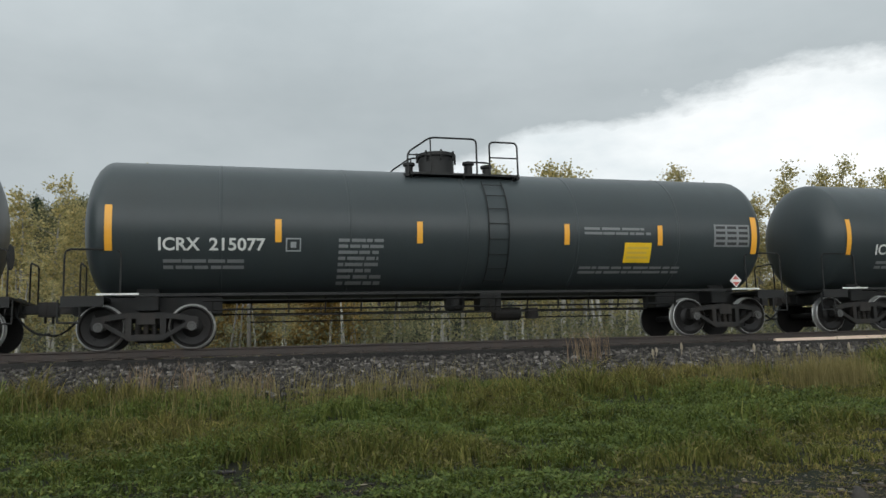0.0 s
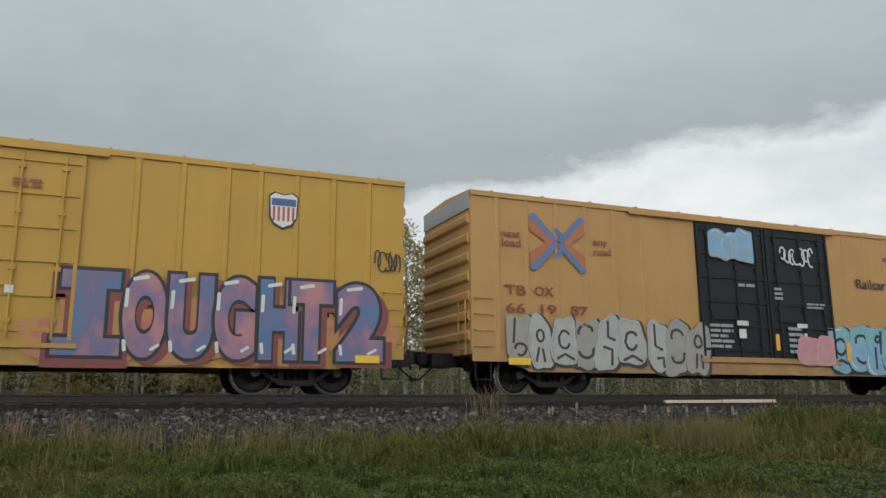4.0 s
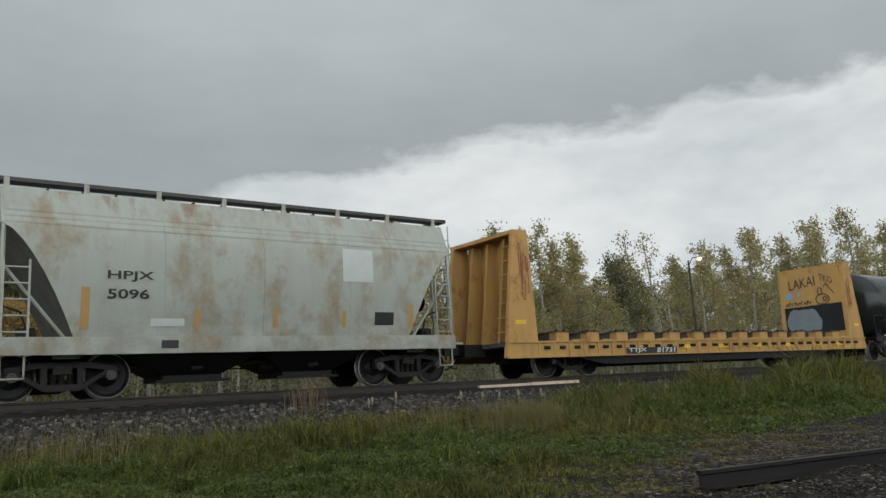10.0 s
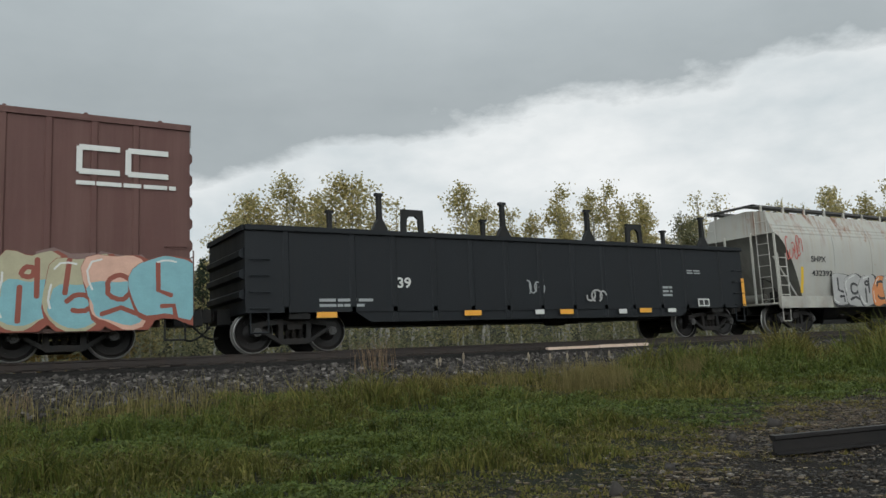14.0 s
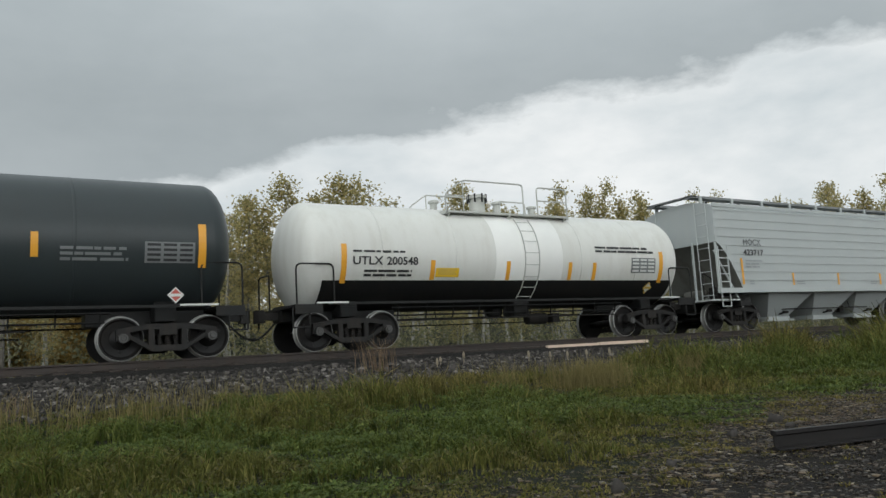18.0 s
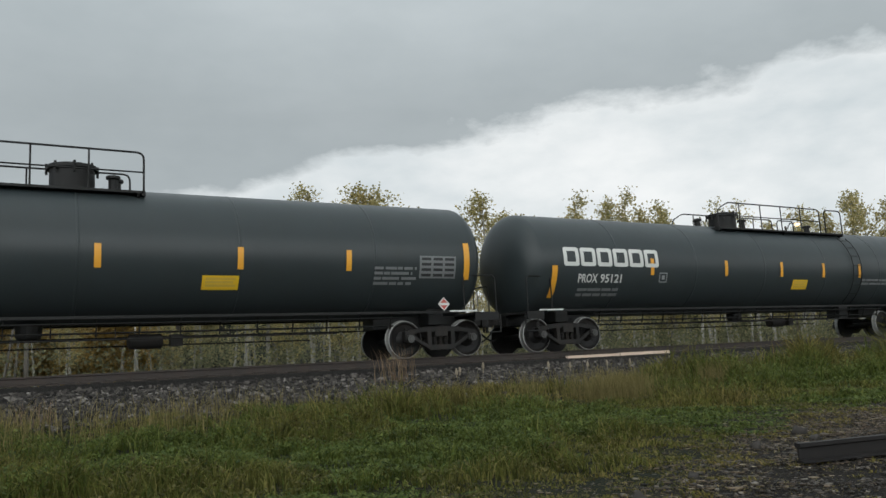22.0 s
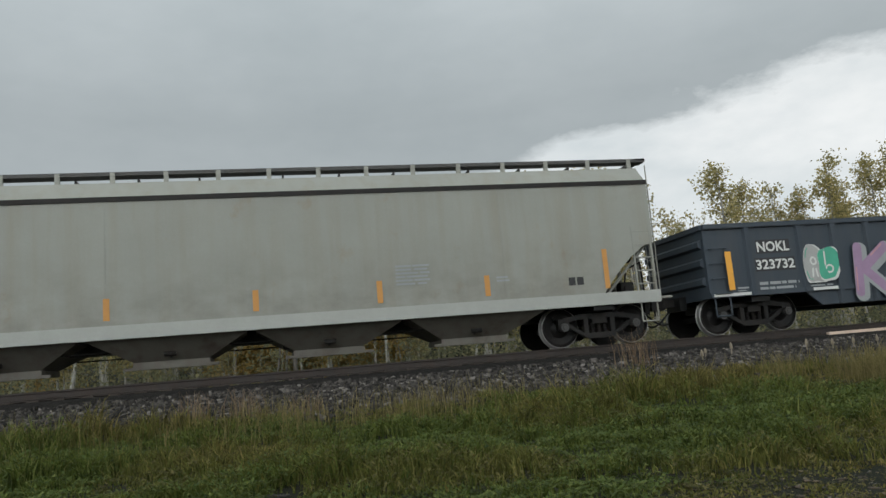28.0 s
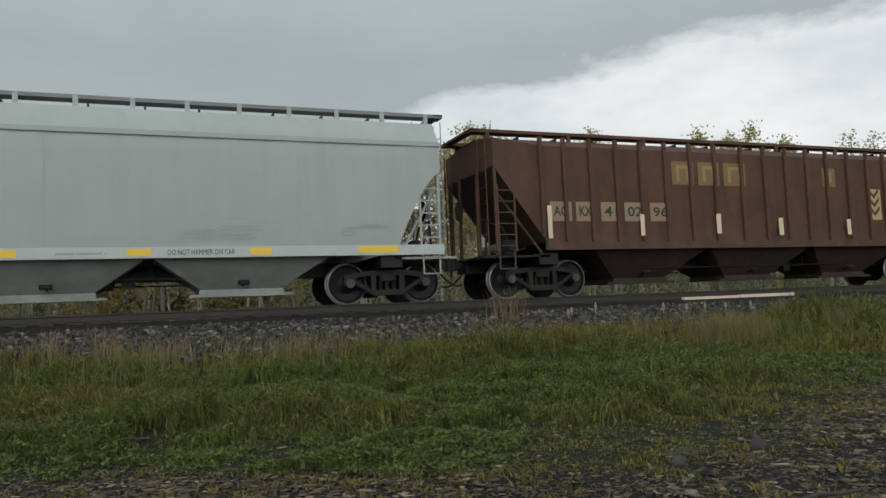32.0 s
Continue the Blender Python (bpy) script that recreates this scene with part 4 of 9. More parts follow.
    if table:
        x0, x1, za, zb = table
        bm = bmesh.new()
        sheet(bm, x0, x1, za, zb, side)
        p = part("test_table", bm, INK_MID, root, "grey table of test dates")
        bm = bmesh.new()
        for i in range(4):
            for j in range(3):
                xa = x0 + (x1 - x0) * (0.05 + 0.32 * j)
                za_ = za + (zb - za) * (0.08 + 0.24 * i)
                sheet(bm, xa, xa + (x1 - x0) * 0.26, za_, za_ + (zb - za) * 0.12, side, lift=0.008)
        part("table_print", bm, INK_BLACK if mat is not TANK_WHITE else INK_WHITE, p)
    if dia:
        diamond(root, dia[0], dia[1], flat_side(-1.40))
    if mark_text:
        words("reporting_mark", root, mark_mat or INK_WHITE, side, mark_text, "stencilled reporting mark")
    if blocks:
        prints(root, INK_MID if mat is not TANK_WHITE else INK_BLACK, side, blocks)
    if box_at:
        bm = bmesh.new()
        x, z = box_at
        outline(bm, x, x + 0.32, z, z + 0.28, side, 0.03)
        sheet(bm, x + 0.1, x + 0.22, z + 0.08, z + 0.2, side)
        part("gauge_box_mark", bm, INK_GREY, root)
    if skirt:
        bm = bmesh.new()
        rr = radius + 0.011
        th = math.acos((skirt - zc) / -rr)
        for s in (-1, 1):
            rows = []
            for k in range(9):
                t = th * k / 8
                rows.append([bm.verts.new((x, s * rr * math.sin(t), zc - rr * math.cos(t))) for x in (-half + 0.62, half - 0.62)])
            for p, q in zip(rows, rows[1:]):
                bm.faces.new((p[0], p[1], q[1], q[0]))
        part("lower_band", bm, BLACK, root, "black painted lower half", smooth=0.8)
    return root, side


def tall_z(zc):
    return 2.43 if zc > 2.5 else (2.34 if zc > 2.4 else 2.02)


S15 = (-4.2, -1.4, 1.4, 4.3)
BLOCKS = [(-6.5, -4.9, 1.60, 1.84, 2), (-2.93, -1.95, 1.28, 2.28, 8), (2.85, 4.6, 2.38, 2.60, 2), (2.8, 5.5, 1.5, 1.7, 2)]
tank_car("long black tank car beaded with rain, white lettering", 16.47, 13.6, 8.14, strip=S15, tall=7.55, yellow=[(3.9, 4.62, 1.76, 2.22)], table=(6.36, 7.3, 2.14, 2.69),
         dia=(6.95, 1.3), mark_text=[("ICRX", -6.6, -5.75, 1.97, 2.24)], blocks=BLOCKS, box_at=(-4.05, 1.97))
tank_car("black tank car with white lettering and yellow label", -1.47, 13.65, 8.14, deck=(-1.25, 1.45), dome=(-0.3, 0.43), lad=0.72, strip=(-4.27, -1.2, 2.34, 4.79), tall=7.6,
         yellow=[(3.91, 4.63, 1.76, 2.22)], table=(6.36, 7.38, 2.14, 2.69), dia=(6.95, 1.3), mark_text=[("ICRX", -6.59, -5.78, 1.98, 2.24), ("215077", -5.6, -4.47, 1.98, 2.24)],
         blocks=BLOCKS, box_at=(-4.05, 1.97))
tank_car("black tank car with yellow lettering and labels", -18.84, 13.38, 7.78, deck=(-1.55, 1.9), dome=(0.75, 0.47), lad=-0.3, strip=(-4.2, -1.45, 1.62, 4.4), tall=7.3,
         yellow=[(-1.32, -0.65, 2.94, 3.26), (1.97, 2.75, 2.33, 2.65)], table=(6.05, 7.1, 1.76, 2.52), dia=(6.55, 1.34), mark_mat=INK_YELLOW,
         mark_text=[("UTLX", -6.49, -5.45, 1.96, 2.24), ("684273", -5.33, -4.36, 1.96, 2.24)], blocks=[(-6.5, -4.9, 1.5, 1.84, 2), (-1.2, -0.8, 1.3, 1.8, 5)], box_at=(-3.95, 1.97))
tank_car("black tank car with a white tag on its side", -96.66, 13.6, 8.14, deck=(-1.4, 1.2), dome=(-0.4, 0.43), lad=0.6, strip=(-4.4, -1.9, 1.4, 4.4), tall=7.4,
         yellow=[(2.9, 3.6, 1.95, 2.42)], table=(6.3, 7.2, 2.0, 2.55), dia=(6.75, 1.35), mark_text=[("ICRX", -6.51, -5.7, 1.93, 2.2), ("210974", -5.55, -4.51, 1.93, 2.2)],
         blocks=BLOCKS, box_at=(-4.05, 1.97))
r, sd = tank_car("black tank car with yellow lettering and outlined graffiti", -114.11, 13.43, 8.05, deck=(-2.75, 1.2), dome=(-1.25, 0.47), lad=0.4, strip=(-4.1, -1.3, 1.28, 4.1), tall=7.3,
                 yellow=[(1.06, 1.81, 3.19, 3.47), (3.08, 3.85, 2.19, 2.51)], table=(6.09, 7.05, 1.93, 2.46), dia=(6.6, 1.35), mark_mat=INK_YELLOW,
                 mark_text=[("UTLX", -6.31, -5.35, 1.95, 2.22), ("678605", -5.22, -4.27, 1.95, 2.22)], blocks=[(-6.3, -4.7, 1.5, 1.84, 2)], box_at=(-3.9, 1.97))
bm = bmesh.new()
keep = lambda q: q
for k, (cx, cz, rx, rz, a0, a1) in enumerate(((-2.64, 1.55, 0.28, 0.24, 40, 385), (-2.17, 1.73, 0.24, 0.27, -60, 190), (-1.79, 1.46, 0.22, 0.29, -150, 140), (-2.12, 1.34, 0.25, 0.20, -170, 150),
                                               (-1.38, 1.60, 0.22, 0.25, -60, 200), (-1.02, 1.68, 0.14, 0.18, -80, 190), (-0.72, 1.57, 0.19, 0.15, 0, 360), (-1.18, 1.32, 0.25, 0.18, -190, 100),
                                               (-0.80, 1.28, 0.22, 0.17, -200, 60), (-0.41, 1.30, 0.25, 0.22, -120, 190))):
    ribbon(bm, bow(cx, cz, rx, rz, a0, a1, 18), 0.036, keep, sd, 0, 0.004 + 0.0006 * k)
for k, pts in enumerate((((-1.90, 1.85), (-1.90, 2.02), (-1.66, 1.94), (-1.32, 1.86), (-1.52, 1.62), (-1.40, 1.52)), ((-0.97, 1.76), (-0.96, 2.04), (-0.74, 1.96), (-0.52, 1.91), (-0.60, 1.69)), ((-2.06, 1.62), (-2.10, 1.80)), ((-1.64, 1.36), (-1.55, 1.56)))):
    ribbon(bm, pts, 0.036, keep, sd, 0, 0.011 + 0.0006 * k)
part("graffiti", bm, SILVER, r, "silver outlined bubble letters")
scrawl(r, 1.91, 2.62, 1.24, 1.95, sd, SILVER, "silver scrawled tag", 5, 8, 0.04)
scrawl(r, 2.76, 3.05, 1.40, 1.75, sd, SILVER, "silver scrawled tag", 6, 5, 0.03)
scrawl(r, 3.13, 3.72, 1.35, 1.89, sd, INK_WHITE, "white graffiti tag", 6, 6, 0.045)
tank_car("black tank car with small filler and yellow lettering", -131.77, 13.59, 8.08, mat=TANK_GLOSS, deck=(-2.2, 1.7), dome=(-1.0, 0.26), lad=0.7, strip=(-3.97, -1.45, 1.4, 3.85), tall=7.15,
         yellow=[(2.53, 3.30, 1.57, 1.84)], table=(5.67, 6.72, 1.94, 2.45), dia=(6.5, 1.3), mark_mat=INK_YELLOW,
         mark_text=[("UTLX", -6.40, -5.4, 1.97, 2.25), ("208843", -5.25, -4.26, 1.97, 2.25)], blocks=[(-6.4, -4.8, 1.4, 1.84, 3)], box_at=(-3.6, 1.93))
LONG = dict(radius=1.46, zc=2.48)
tank_car("extra long black tank car with long railed deck", -187.23, 16.37, 9.69, deck=(-5.4, 1.35), dome=(-0.2, 0.5), lad=-4.5, rail="left", strip=(-5.64, -3.2, -0.66, 2.26, 5.5), tall=8.95,
         yellow=[(5.62, 6.35, 1.74, 2.2)], table=(7.69, 8.7, 1.9, 2.39), dia=(8.3, 1.3), mark_text=[("TILX", -7.8, -6.95, 1.94, 2.2), ("308967", -6.85, -5.81, 1.94, 2.2)],
         blocks=[(-7.8, -6.0, 1.6, 1.82, 2), (6.3, 7.5, 1.95, 2.3, 4)], box_at=(-5.3, 1.95), **LONG)
r, sd = tank_car("black tank car with white lettering, yellow label", -267.44, 13.63, 8.14, deck=(-1.35, 1.05), dome=(-0.15, 0.45), lad=-0.6, strip=(-4.59, -2.07, 1.38, 4.34), tall=7.5,
                 yellow=[(2.89, 3.58, 2.0, 2.47)], table=(6.32, 7.3, 2.02, 2.57), dia=(6.72, 1.35), mark_text=[("ICRX", -6.66, -5.85, 1.97, 2.23), ("215521", -5.7, -4.68, 1.97, 2.23)],
                 blocks=[(1.16, 2.89, 2.97, 3.27, 2), (-2.68, -1.66, 1.43, 1.76, 5), (-4.3, -3.36, 1.39, 1.76, 5), (1.29, 2.23, 1.31, 1.96, 6), (-6.5, -4.9, 1.6, 1.84, 2)], box_at=(-4.35, 1.97))
r, sd = tank_car("short white tank car with black lower half", -295.39, 9.85, 6.36, radius=1.37, zc=2.31, mat=TANK_WHITE, deck=(-2.1, 2.0), dome=(-0.45, 0.22), lad=0.3, strip=(-2.87, -0.54, 1.59, 2.49), tall=5.3,
                 yellow=[(-2.71, -2.02, 1.71, 1.93)], table=(3.99, 4.98, 1.84, 2.28), dia=None, mark_mat=INK_BLACK, skirt=1.63,
                 mark_text=[("UTLX", -5.0, -4.2, 1.99, 2.19), ("200548", -4.1, -3.24, 1.99, 2.19)], blocks=[(-4.7, -3.4, 1.7, 1.9, 2), (-5.0, -3.6, 2.27, 2.36, 1), (2.6, 4.9, 2.4, 2.62, 2)])
diamond(r, 4.85, 1.42, sd, 0.17, INK_YELLOW, INK_WHITE)
bm = bmesh.new()
lathe(bm, [(-0.87, 1.374), (-0.86, 1.377), (1.38, 1.377), (1.39, 1.374)], 56, "x", (0, 0, 2.31))
part("clean_band", bm, flat_paint("clean_white", (0.75, 0.75, 0.72), 0.45, 0.1), r, "cleaner white middle band", smooth=0.8)
r, sd = tank_car("extra long black tank car streaked by drips", -316.05, 16.43, 9.69, deck=(-5.15, 1.55), dome=(-0.35, 0.5), lad=-4.35, rail="left", strip=(-5.83, -2.25, 0.43, 3.05, 5.62), tall=8.93,
                 table=(7.69, 8.7, 1.97, 2.4), dia=(8.3, 1.3), mark_text=[("GATX", -7.98, -7.1, 1.98, 2.22), ("219304", -6.95, -5.89, 1.98, 2.22)], blocks=[(-7.9, -6.2, 1.55, 1.82, 2), (6.13, 7.38, 1.98, 2.3, 3)], box_at=(-5.45, 1.98), **LONG)


def wide_name(r, sd, x0, x1, z0, z1):
    """Six broad white rings in place of the owner's name."""
    w, t = (x1 - x0) / 6, 0.12
    for k in range(6):
        a, b = x0 + w * k + 0.03, x0 + w * (k + 1) - 0.03
        bm = bmesh.new()
        sheet(bm, a, a + t, z0 + 0.03, z1 - 0.03, sd)
        sheet(bm, b - t, b, z0 + 0.03, z1 - 0.03, sd)
        sheet(bm, a + 0.04, b - 0.04, z1 - 0.11, z1, sd, lift=0.005)
        sheet(bm, a + 0.04, b - 0.04, z0, z0 + 0.11, sd, lift=0.005)
        part("owner_mark", bm, INK_WHITE, r, "broad white block shape")


r, sd = tank_car("extra long black tank car with broad white name", -336.05, 15.93, 9.54, deck=(-1.65, 5.15), dome=(-0.2, 0.45), lad=5.0, rail="right", strip=(-5.13, -1.86, 0.64, 2.85, 5.1), tall=None,
                 yellow=[(2.02, 2.77, 1.85, 2.16)], table=(7.23, 8.25, 2.01, 2.5), dia=(7.85, 1.32), mark_text=[("PROX", -7.66, -6.95, 1.9, 2.16), ("39699", -6.85, -6.02, 1.9, 2.16)],
                 blocks=[(-7.66, -6.1, 1.5, 1.8, 2), (1.9, 3.0, 1.35, 1.45, 1), (4.6, 6.2, 1.35, 1.5, 2)], box_at=(-4.95, 1.95), **LONG)
wide_name(r, sd, -8.3, -4.68, 2.34, 2.88)
stripes(r, sd, [(-8.6, -8.42, 1.5, 2.35), (8.36, 8.54, 1.5, 2.35)])
r, sd = tank_car("extra long black tank car, broad white owner name", -356.09, 15.98, 9.54, deck=(-1.4, 5.1), dome=(-0.05, 0.45), lad=4.9, rail="right", strip=(-5.05, -1.9, 0.75, 2.95, 5.0), tall=None,
                 yellow=[(1.42, 2.19, 1.66, 1.97)], table=(7.17, 8.2, 1.84, 2.42), dia=(7.85, 1.35), mark_text=[("PROX", -7.74, -7.05, 1.83, 2.07), ("95121", -6.95, -6.16, 1.83, 2.07)],
                 blocks=[(-7.7, -6.2, 1.45, 1.72, 2), (5.2, 7.0, 1.8, 2.05, 2)], box_at=(-4.7, 1.85), radius=1.46, zc=2.44)
wide_name(r, sd, -8.29, -4.71, 2.28, 2.8)
stripes(r, sd, [(-8.66, -8.48, 1.44, 2.28), (8.27, 8.45, 1.44, 2.28)])
tank_car("extra long black tank car with long railed deck", -376.67, 16.58, 9.69, deck=(-5.3, 1.3), dome=(0.0, 0.45), lad=-4.4, rail="left", strip=(-5.95, -2.55, 0.3, 3.14, 5.66), tall=9.0,
         yellow=[(2.41, 3.19, 1.64, 1.93)], table=(7.58, 8.6, 1.91, 2.45), dia=(8.22, 1.27), mark_text=[("TILX", -8.04, -7.2, 1.92, 2.18), ("306665", -7.1, -6.01, 1.92, 2.18)],
         blocks=[(-8.0, -6.3, 1.5, 1.78, 2), (6.38, 7.5, 1.73, 2.2, 4)], box_at=(-5.6, 1.93), **LONG)


# ---- boxcars ----
def boxcar(label, left, spread, mat, door_mat, ribs, door_leaf_mats, top=4.9, roof=ROOF_GREY, ends=9.2, door=(-2.43, 2.45), low=0.52, floor_tone=None):
    root = rolling_stock("boxcar", label, "boxcar", left, spread, 3.12)
    y = 1.48
    bm = bmesh.new()
    box(bm, -ends, ends, -y, y, 0.92, top - 0.10)
    part("body", bm, mat, root, bevel=0.01)
    bm = bmesh.new()
    slab(bm, [(-y - 0.03, top - 0.10), (y + 0.03, top - 0.10), (y + 0.03, top - 0.02), (0, top + 0.07), (-y - 0.03, top - 0.02)], -ends - 0.02, ends + 0.02, "x")
    part("roof", bm, [roof], root)
    for k in range(13):
        x = -ends + 0.6 + (2 * ends - 1.2) * k / 12
        bm = bmesh.new()
        slab(bm, [(-y, top - 0.01), (0, top + 0.08), (y, top - 0.01), (y, top + 0.02), (0, top + 0.115), (-y, top + 0.02)], x - 0.03, x + 0.03, "x")
        part("roof_rib", bm, roof, root)
    # eave strip and fish-bellied side sill
    for s in (-1, 1):
        bm = bmesh.new()
        a, b = sorted((s * (y + 0.005), s * (y + 0.045)))
        box(bm, -ends, ends, a, b, top - 0.15, top - 0.03)
        part("top_chord", bm, mat, root)
        bm = bmesh.new()
        slab(bm, [(-ends, 1.02), (ends, 1.02), (ends, 0.75), (ends - 1.1, 0.75), (ends - 1.5, low), (-ends + 1.5, low), (-ends + 1.1, 0.75), (-ends, 0.75)], a, b, "y")
        part("side_sill", bm, mat, root)
    for x in ribs:
        for s in (-1, 1):
            bm = bmesh.new()
            a, b = sorted((s * y, s * (y + 0.035)))
            slab(bm, [(x - 0.075, a if s > 0 else b), (x + 0.075, a if s > 0 else b), (x + 0.045, b if s > 0 else a), (x - 0.045, b if s > 0 else a)], 1.02, top - 0.15, "z")
            part("side_post", bm, mat, root)
    # doors
    x0, x1 = door
    xm = (x0 + x1) / 2
    for s in (-1, 1):
        for i, (a, b) in enumerate(((x0, xm - 0.02), (xm + 0.02, x1))):
            bm = bmesh.new()
            ya, yb = sorted((s * (y + 0.004), s * (y + 0.05)))
            box(bm, a, b, ya, yb, 0.98, top - 0.22)
            d = part("door", bm, door_leaf_mats[i], root, "sliding plug door leaf", bevel=0.006)
            for k in range(6):
                z = 1.15 + (top - 1.6) * k / 5
                bm = bmesh.new()
                ya, yb = sorted((s * (y + 0.05), s * (y + 0.085)))
                slab(bm, [(a + 0.06, z), (b - 0.06, z), (b - 0.1, z + 0.07), (a + 0.1, z + 0.07)], ya, yb)
                part("door_rib", bm, door_leaf_mats[i], d)
            for xe in (a + 0.04, b - 0.04):
                bm = bmesh.new()
                ya, yb = sorted((s * (y + 0.05), s * (y + 0.095)))
                box(bm, xe - 0.035, xe + 0.035, ya, yb, 1.0, top - 0.24)
                part("door_edge", bm, door_leaf_mats[i], d)
            bm = bmesh.new()
            for x in (a + 0.35, (a + b) / 2 + 0.1, b - 0.35):
                rod(bm, (x, s * (y + 0.10), 1.0), (x, s * (y + 0.10), top - 0.30), 0.026, 6)
                for z in (1.3, 2.3, 3.4, 4.3):
                    box(bm, x - 0.06, x + 0.06, min(s * (y + 0.05), s * (y + 0.12)), max(s * (y + 0.05), s * (y + 0.12)), z, z + 0.09)
            rod(bm, (a + 0.35, s * (y + 0.13), 2.0), ((a + b) / 2, s * (y + 0.13), 2.0), 0.02, 5)
            part("lock_bar", bm, door_leaf_mats[i], d)
        bm = bmesh.new()
        a, b = sorted((s * (y + 0.05), s * (y + 0.12)))
        box(bm, x0 - 0.1, x1 + 0.1, a, b, 0.84, 0.93)
        box(bm, x0 - 2.2, x1 + 0.4, a, b - 0.02, top - 0.22, top - 0.15)
        part("door_track", bm, mat, root)
    # corrugated ends
    for s in (-1, 1):
        for k in range(7):
            z = 1.2 + 0.47 * k
            bm = bmesh.new()
            slab(bm, [(s * ends, z), (s * (ends + 0.07), z + 0.08), (s * (ends + 0.07), z + 0.22), (s * ends, z + 0.30)], -y + 0.06, y - 0.06, "y")
            part("end_rib", bm, mat, root, bevel=0.01)
        bm = bmesh.new()
        a, b = sorted((s * ends, s * (ends + 0.03)))
        box(bm, a, b, -y + 0.02, y - 0.02, top - 0.48, top - 0.06)
        part("end_panel", bm, ROOF_GREY, root, "unpainted upper end panel")
        bm = bmesh.new()
        for yy in (-1.35, -0.95):
            rod(bm, (s * (ends + 0.1), yy, 0.9), (s * (ends + 0.1), yy, 2.2), 0.016, 5)
        for k in range(4):
            rod(bm, (s * (ends + 0.1), -1.35, 1.05 + 0.34 * k), (s * (ends + 0.1), -0.95, 1.05 + 0.34 * k), 0.014, 5)
        part("end_ladder", bm, mat, root)
        bm = bmesh.new()
        xl = s * (ends - 0.08)
        for k in range(4):
            z = 1.1 + 0.38 * k
            pipe(bm, [(xl, -y, z), (xl, -y - 0.08, z), (xl - s * 0.42, -y - 0.08, z), (xl - s * 0.42, -y, z)], 0.014, 5)
        part("side_grab_iron", bm, mat, root)
        stirrup(root, BLACK, s * (ends - 0.3), -y + 0.02, 0.78)
        bm = bmesh.new()
        box(bm, min(s * (ends - 0.1), s * (ends + 0.55)), max(s * (ends - 0.1), s * (ends + 0.55)), -0.38, 0.38, 0.66, 1.0)
        part("draft_gear", bm, BLACK, root, bevel=0.02)
    bm = bmesh.new()
    box(bm, -ends + 0.6, ends - 0.6, -0.3, 0.3, 0.60, 0.92)
    for x in (-5.0, -2.5, 0, 2.5, 5.0):
        box(bm, x - 0.12, x + 0.12, -1.4, 1.4, 0.7, 0.92)
    part("centre_sill", bm, BLACK, root)
    brake_gear(root, 5.5)
    return root


POST = flat_side(-1.522)
DOORF = flat_side(-1.534)
RIBS_RED = (-8.4, -7.6, -6.6, -5.7, -4.8, -3.9, -3.1, 3.42, 4.06, 4.95, 5.72, 6.51, 7.33, 8.12)
RIBS_GOLD = (-8.49, -7.68, -6.83, -5.95, -5.06, -4.18, -3.28, 3.23, 4.11, 4.93, 5.82, 6.75, 7.66, 8.49)


def cn_shapes(r, x0, x1, z0, z1):
    """Two rounded white line shapes in place of the owner's mark."""
    w, t = (x1 - x0), 0.11
    for a, b in ((x0, x0 + w * 0.46), (x0 + w * 0.52, x1)):
        bm = bmesh.new()
        sheet(bm, a, a + t, z0 + 0.04, z1 - 0.04, POST)
        sheet(bm, a + 0.05, b, z1 - t, z1, POST, lift=0.005)
        sheet(bm, a + 0.05, b, z0, z0 + t, POST, lift=0.005)
        part("owner_mark", bm, INK_WHITE, r, "white rounded line shape")


r = boxcar("dark red ribbed boxcar with painted graffiti", -37.72, 13.8, BOX_RED, BOX_RED, RIBS_RED, (BOX_RED, BOX_RED), roof=BOX_RED)
cn_shapes(r, -8.23, -6.82, 3.31, 3.83)
words("reporting_mark", r, INK_WHITE, POST, [("DWC", -8.25, -7.6, 2.42, 2.63), ("794", -8.2, -7.62, 1.94, 2.2), ("350", -7.45, -6.88, 1.94, 2.2)], "white stencilled reporting mark")
prints(r, INK_WHITE, DOORF, [(-1.9, -0.76, 3.52, 4.3, 6), (0.55, 1.66, 3.63, 4.3, 6)], "white printed notices on the doors")
prints(r, INK_GREY, DOORF, [(-2.3, -1.9, 1.5, 2.0, 4), (0.3, 0.6, 2.6, 3.0, 4), (1.4, 2.2, 2.6, 2.8, 2), (-0.9, -0.2, 1.2, 1.5, 2)])
mark("paint_patch", r, INK_WHITE, DOORF, [(-0.62, -0.38, 1.5, 1.8), (-1.5, -1.33, 1.6, 2.3), (0.98, 1.15, 1.6, 2.2), (-0.95, -0.75, 1.6, 1.75)], "white patches")
graffiti(r, 1.5, 7.9, 0.62, 2.45, flat_side(-1.545), "bgdcefa", [LIME, LIME, LIME, LIME, LIME, STEELY, STEELY], INK_BLACK, INK_WHITE, "pale green and grey graffiti piece", 11, core=MOSS, halo=OVERSPRAY)
graffiti(r, -6.6, -2.0, 0.6, 2.2, flat_side(-1.545), "2OTER", [PATINA, STEELY, PATINA, OCHRE_CREAM, PATINA], INK_BLACK, INK_WHITE, "cream and grey-green graffiti piece", 12, halo=flat_paint("graffiti_dull_blue", (0.06, 0.10, 0.17), 0.6, 0.6), core=CREAM, over=1.25)
scrawl(r, 8.1, 9.1, 3.05, 3.65, POST, INK_GREY, "faint white tag", 13, 6, 0.03)
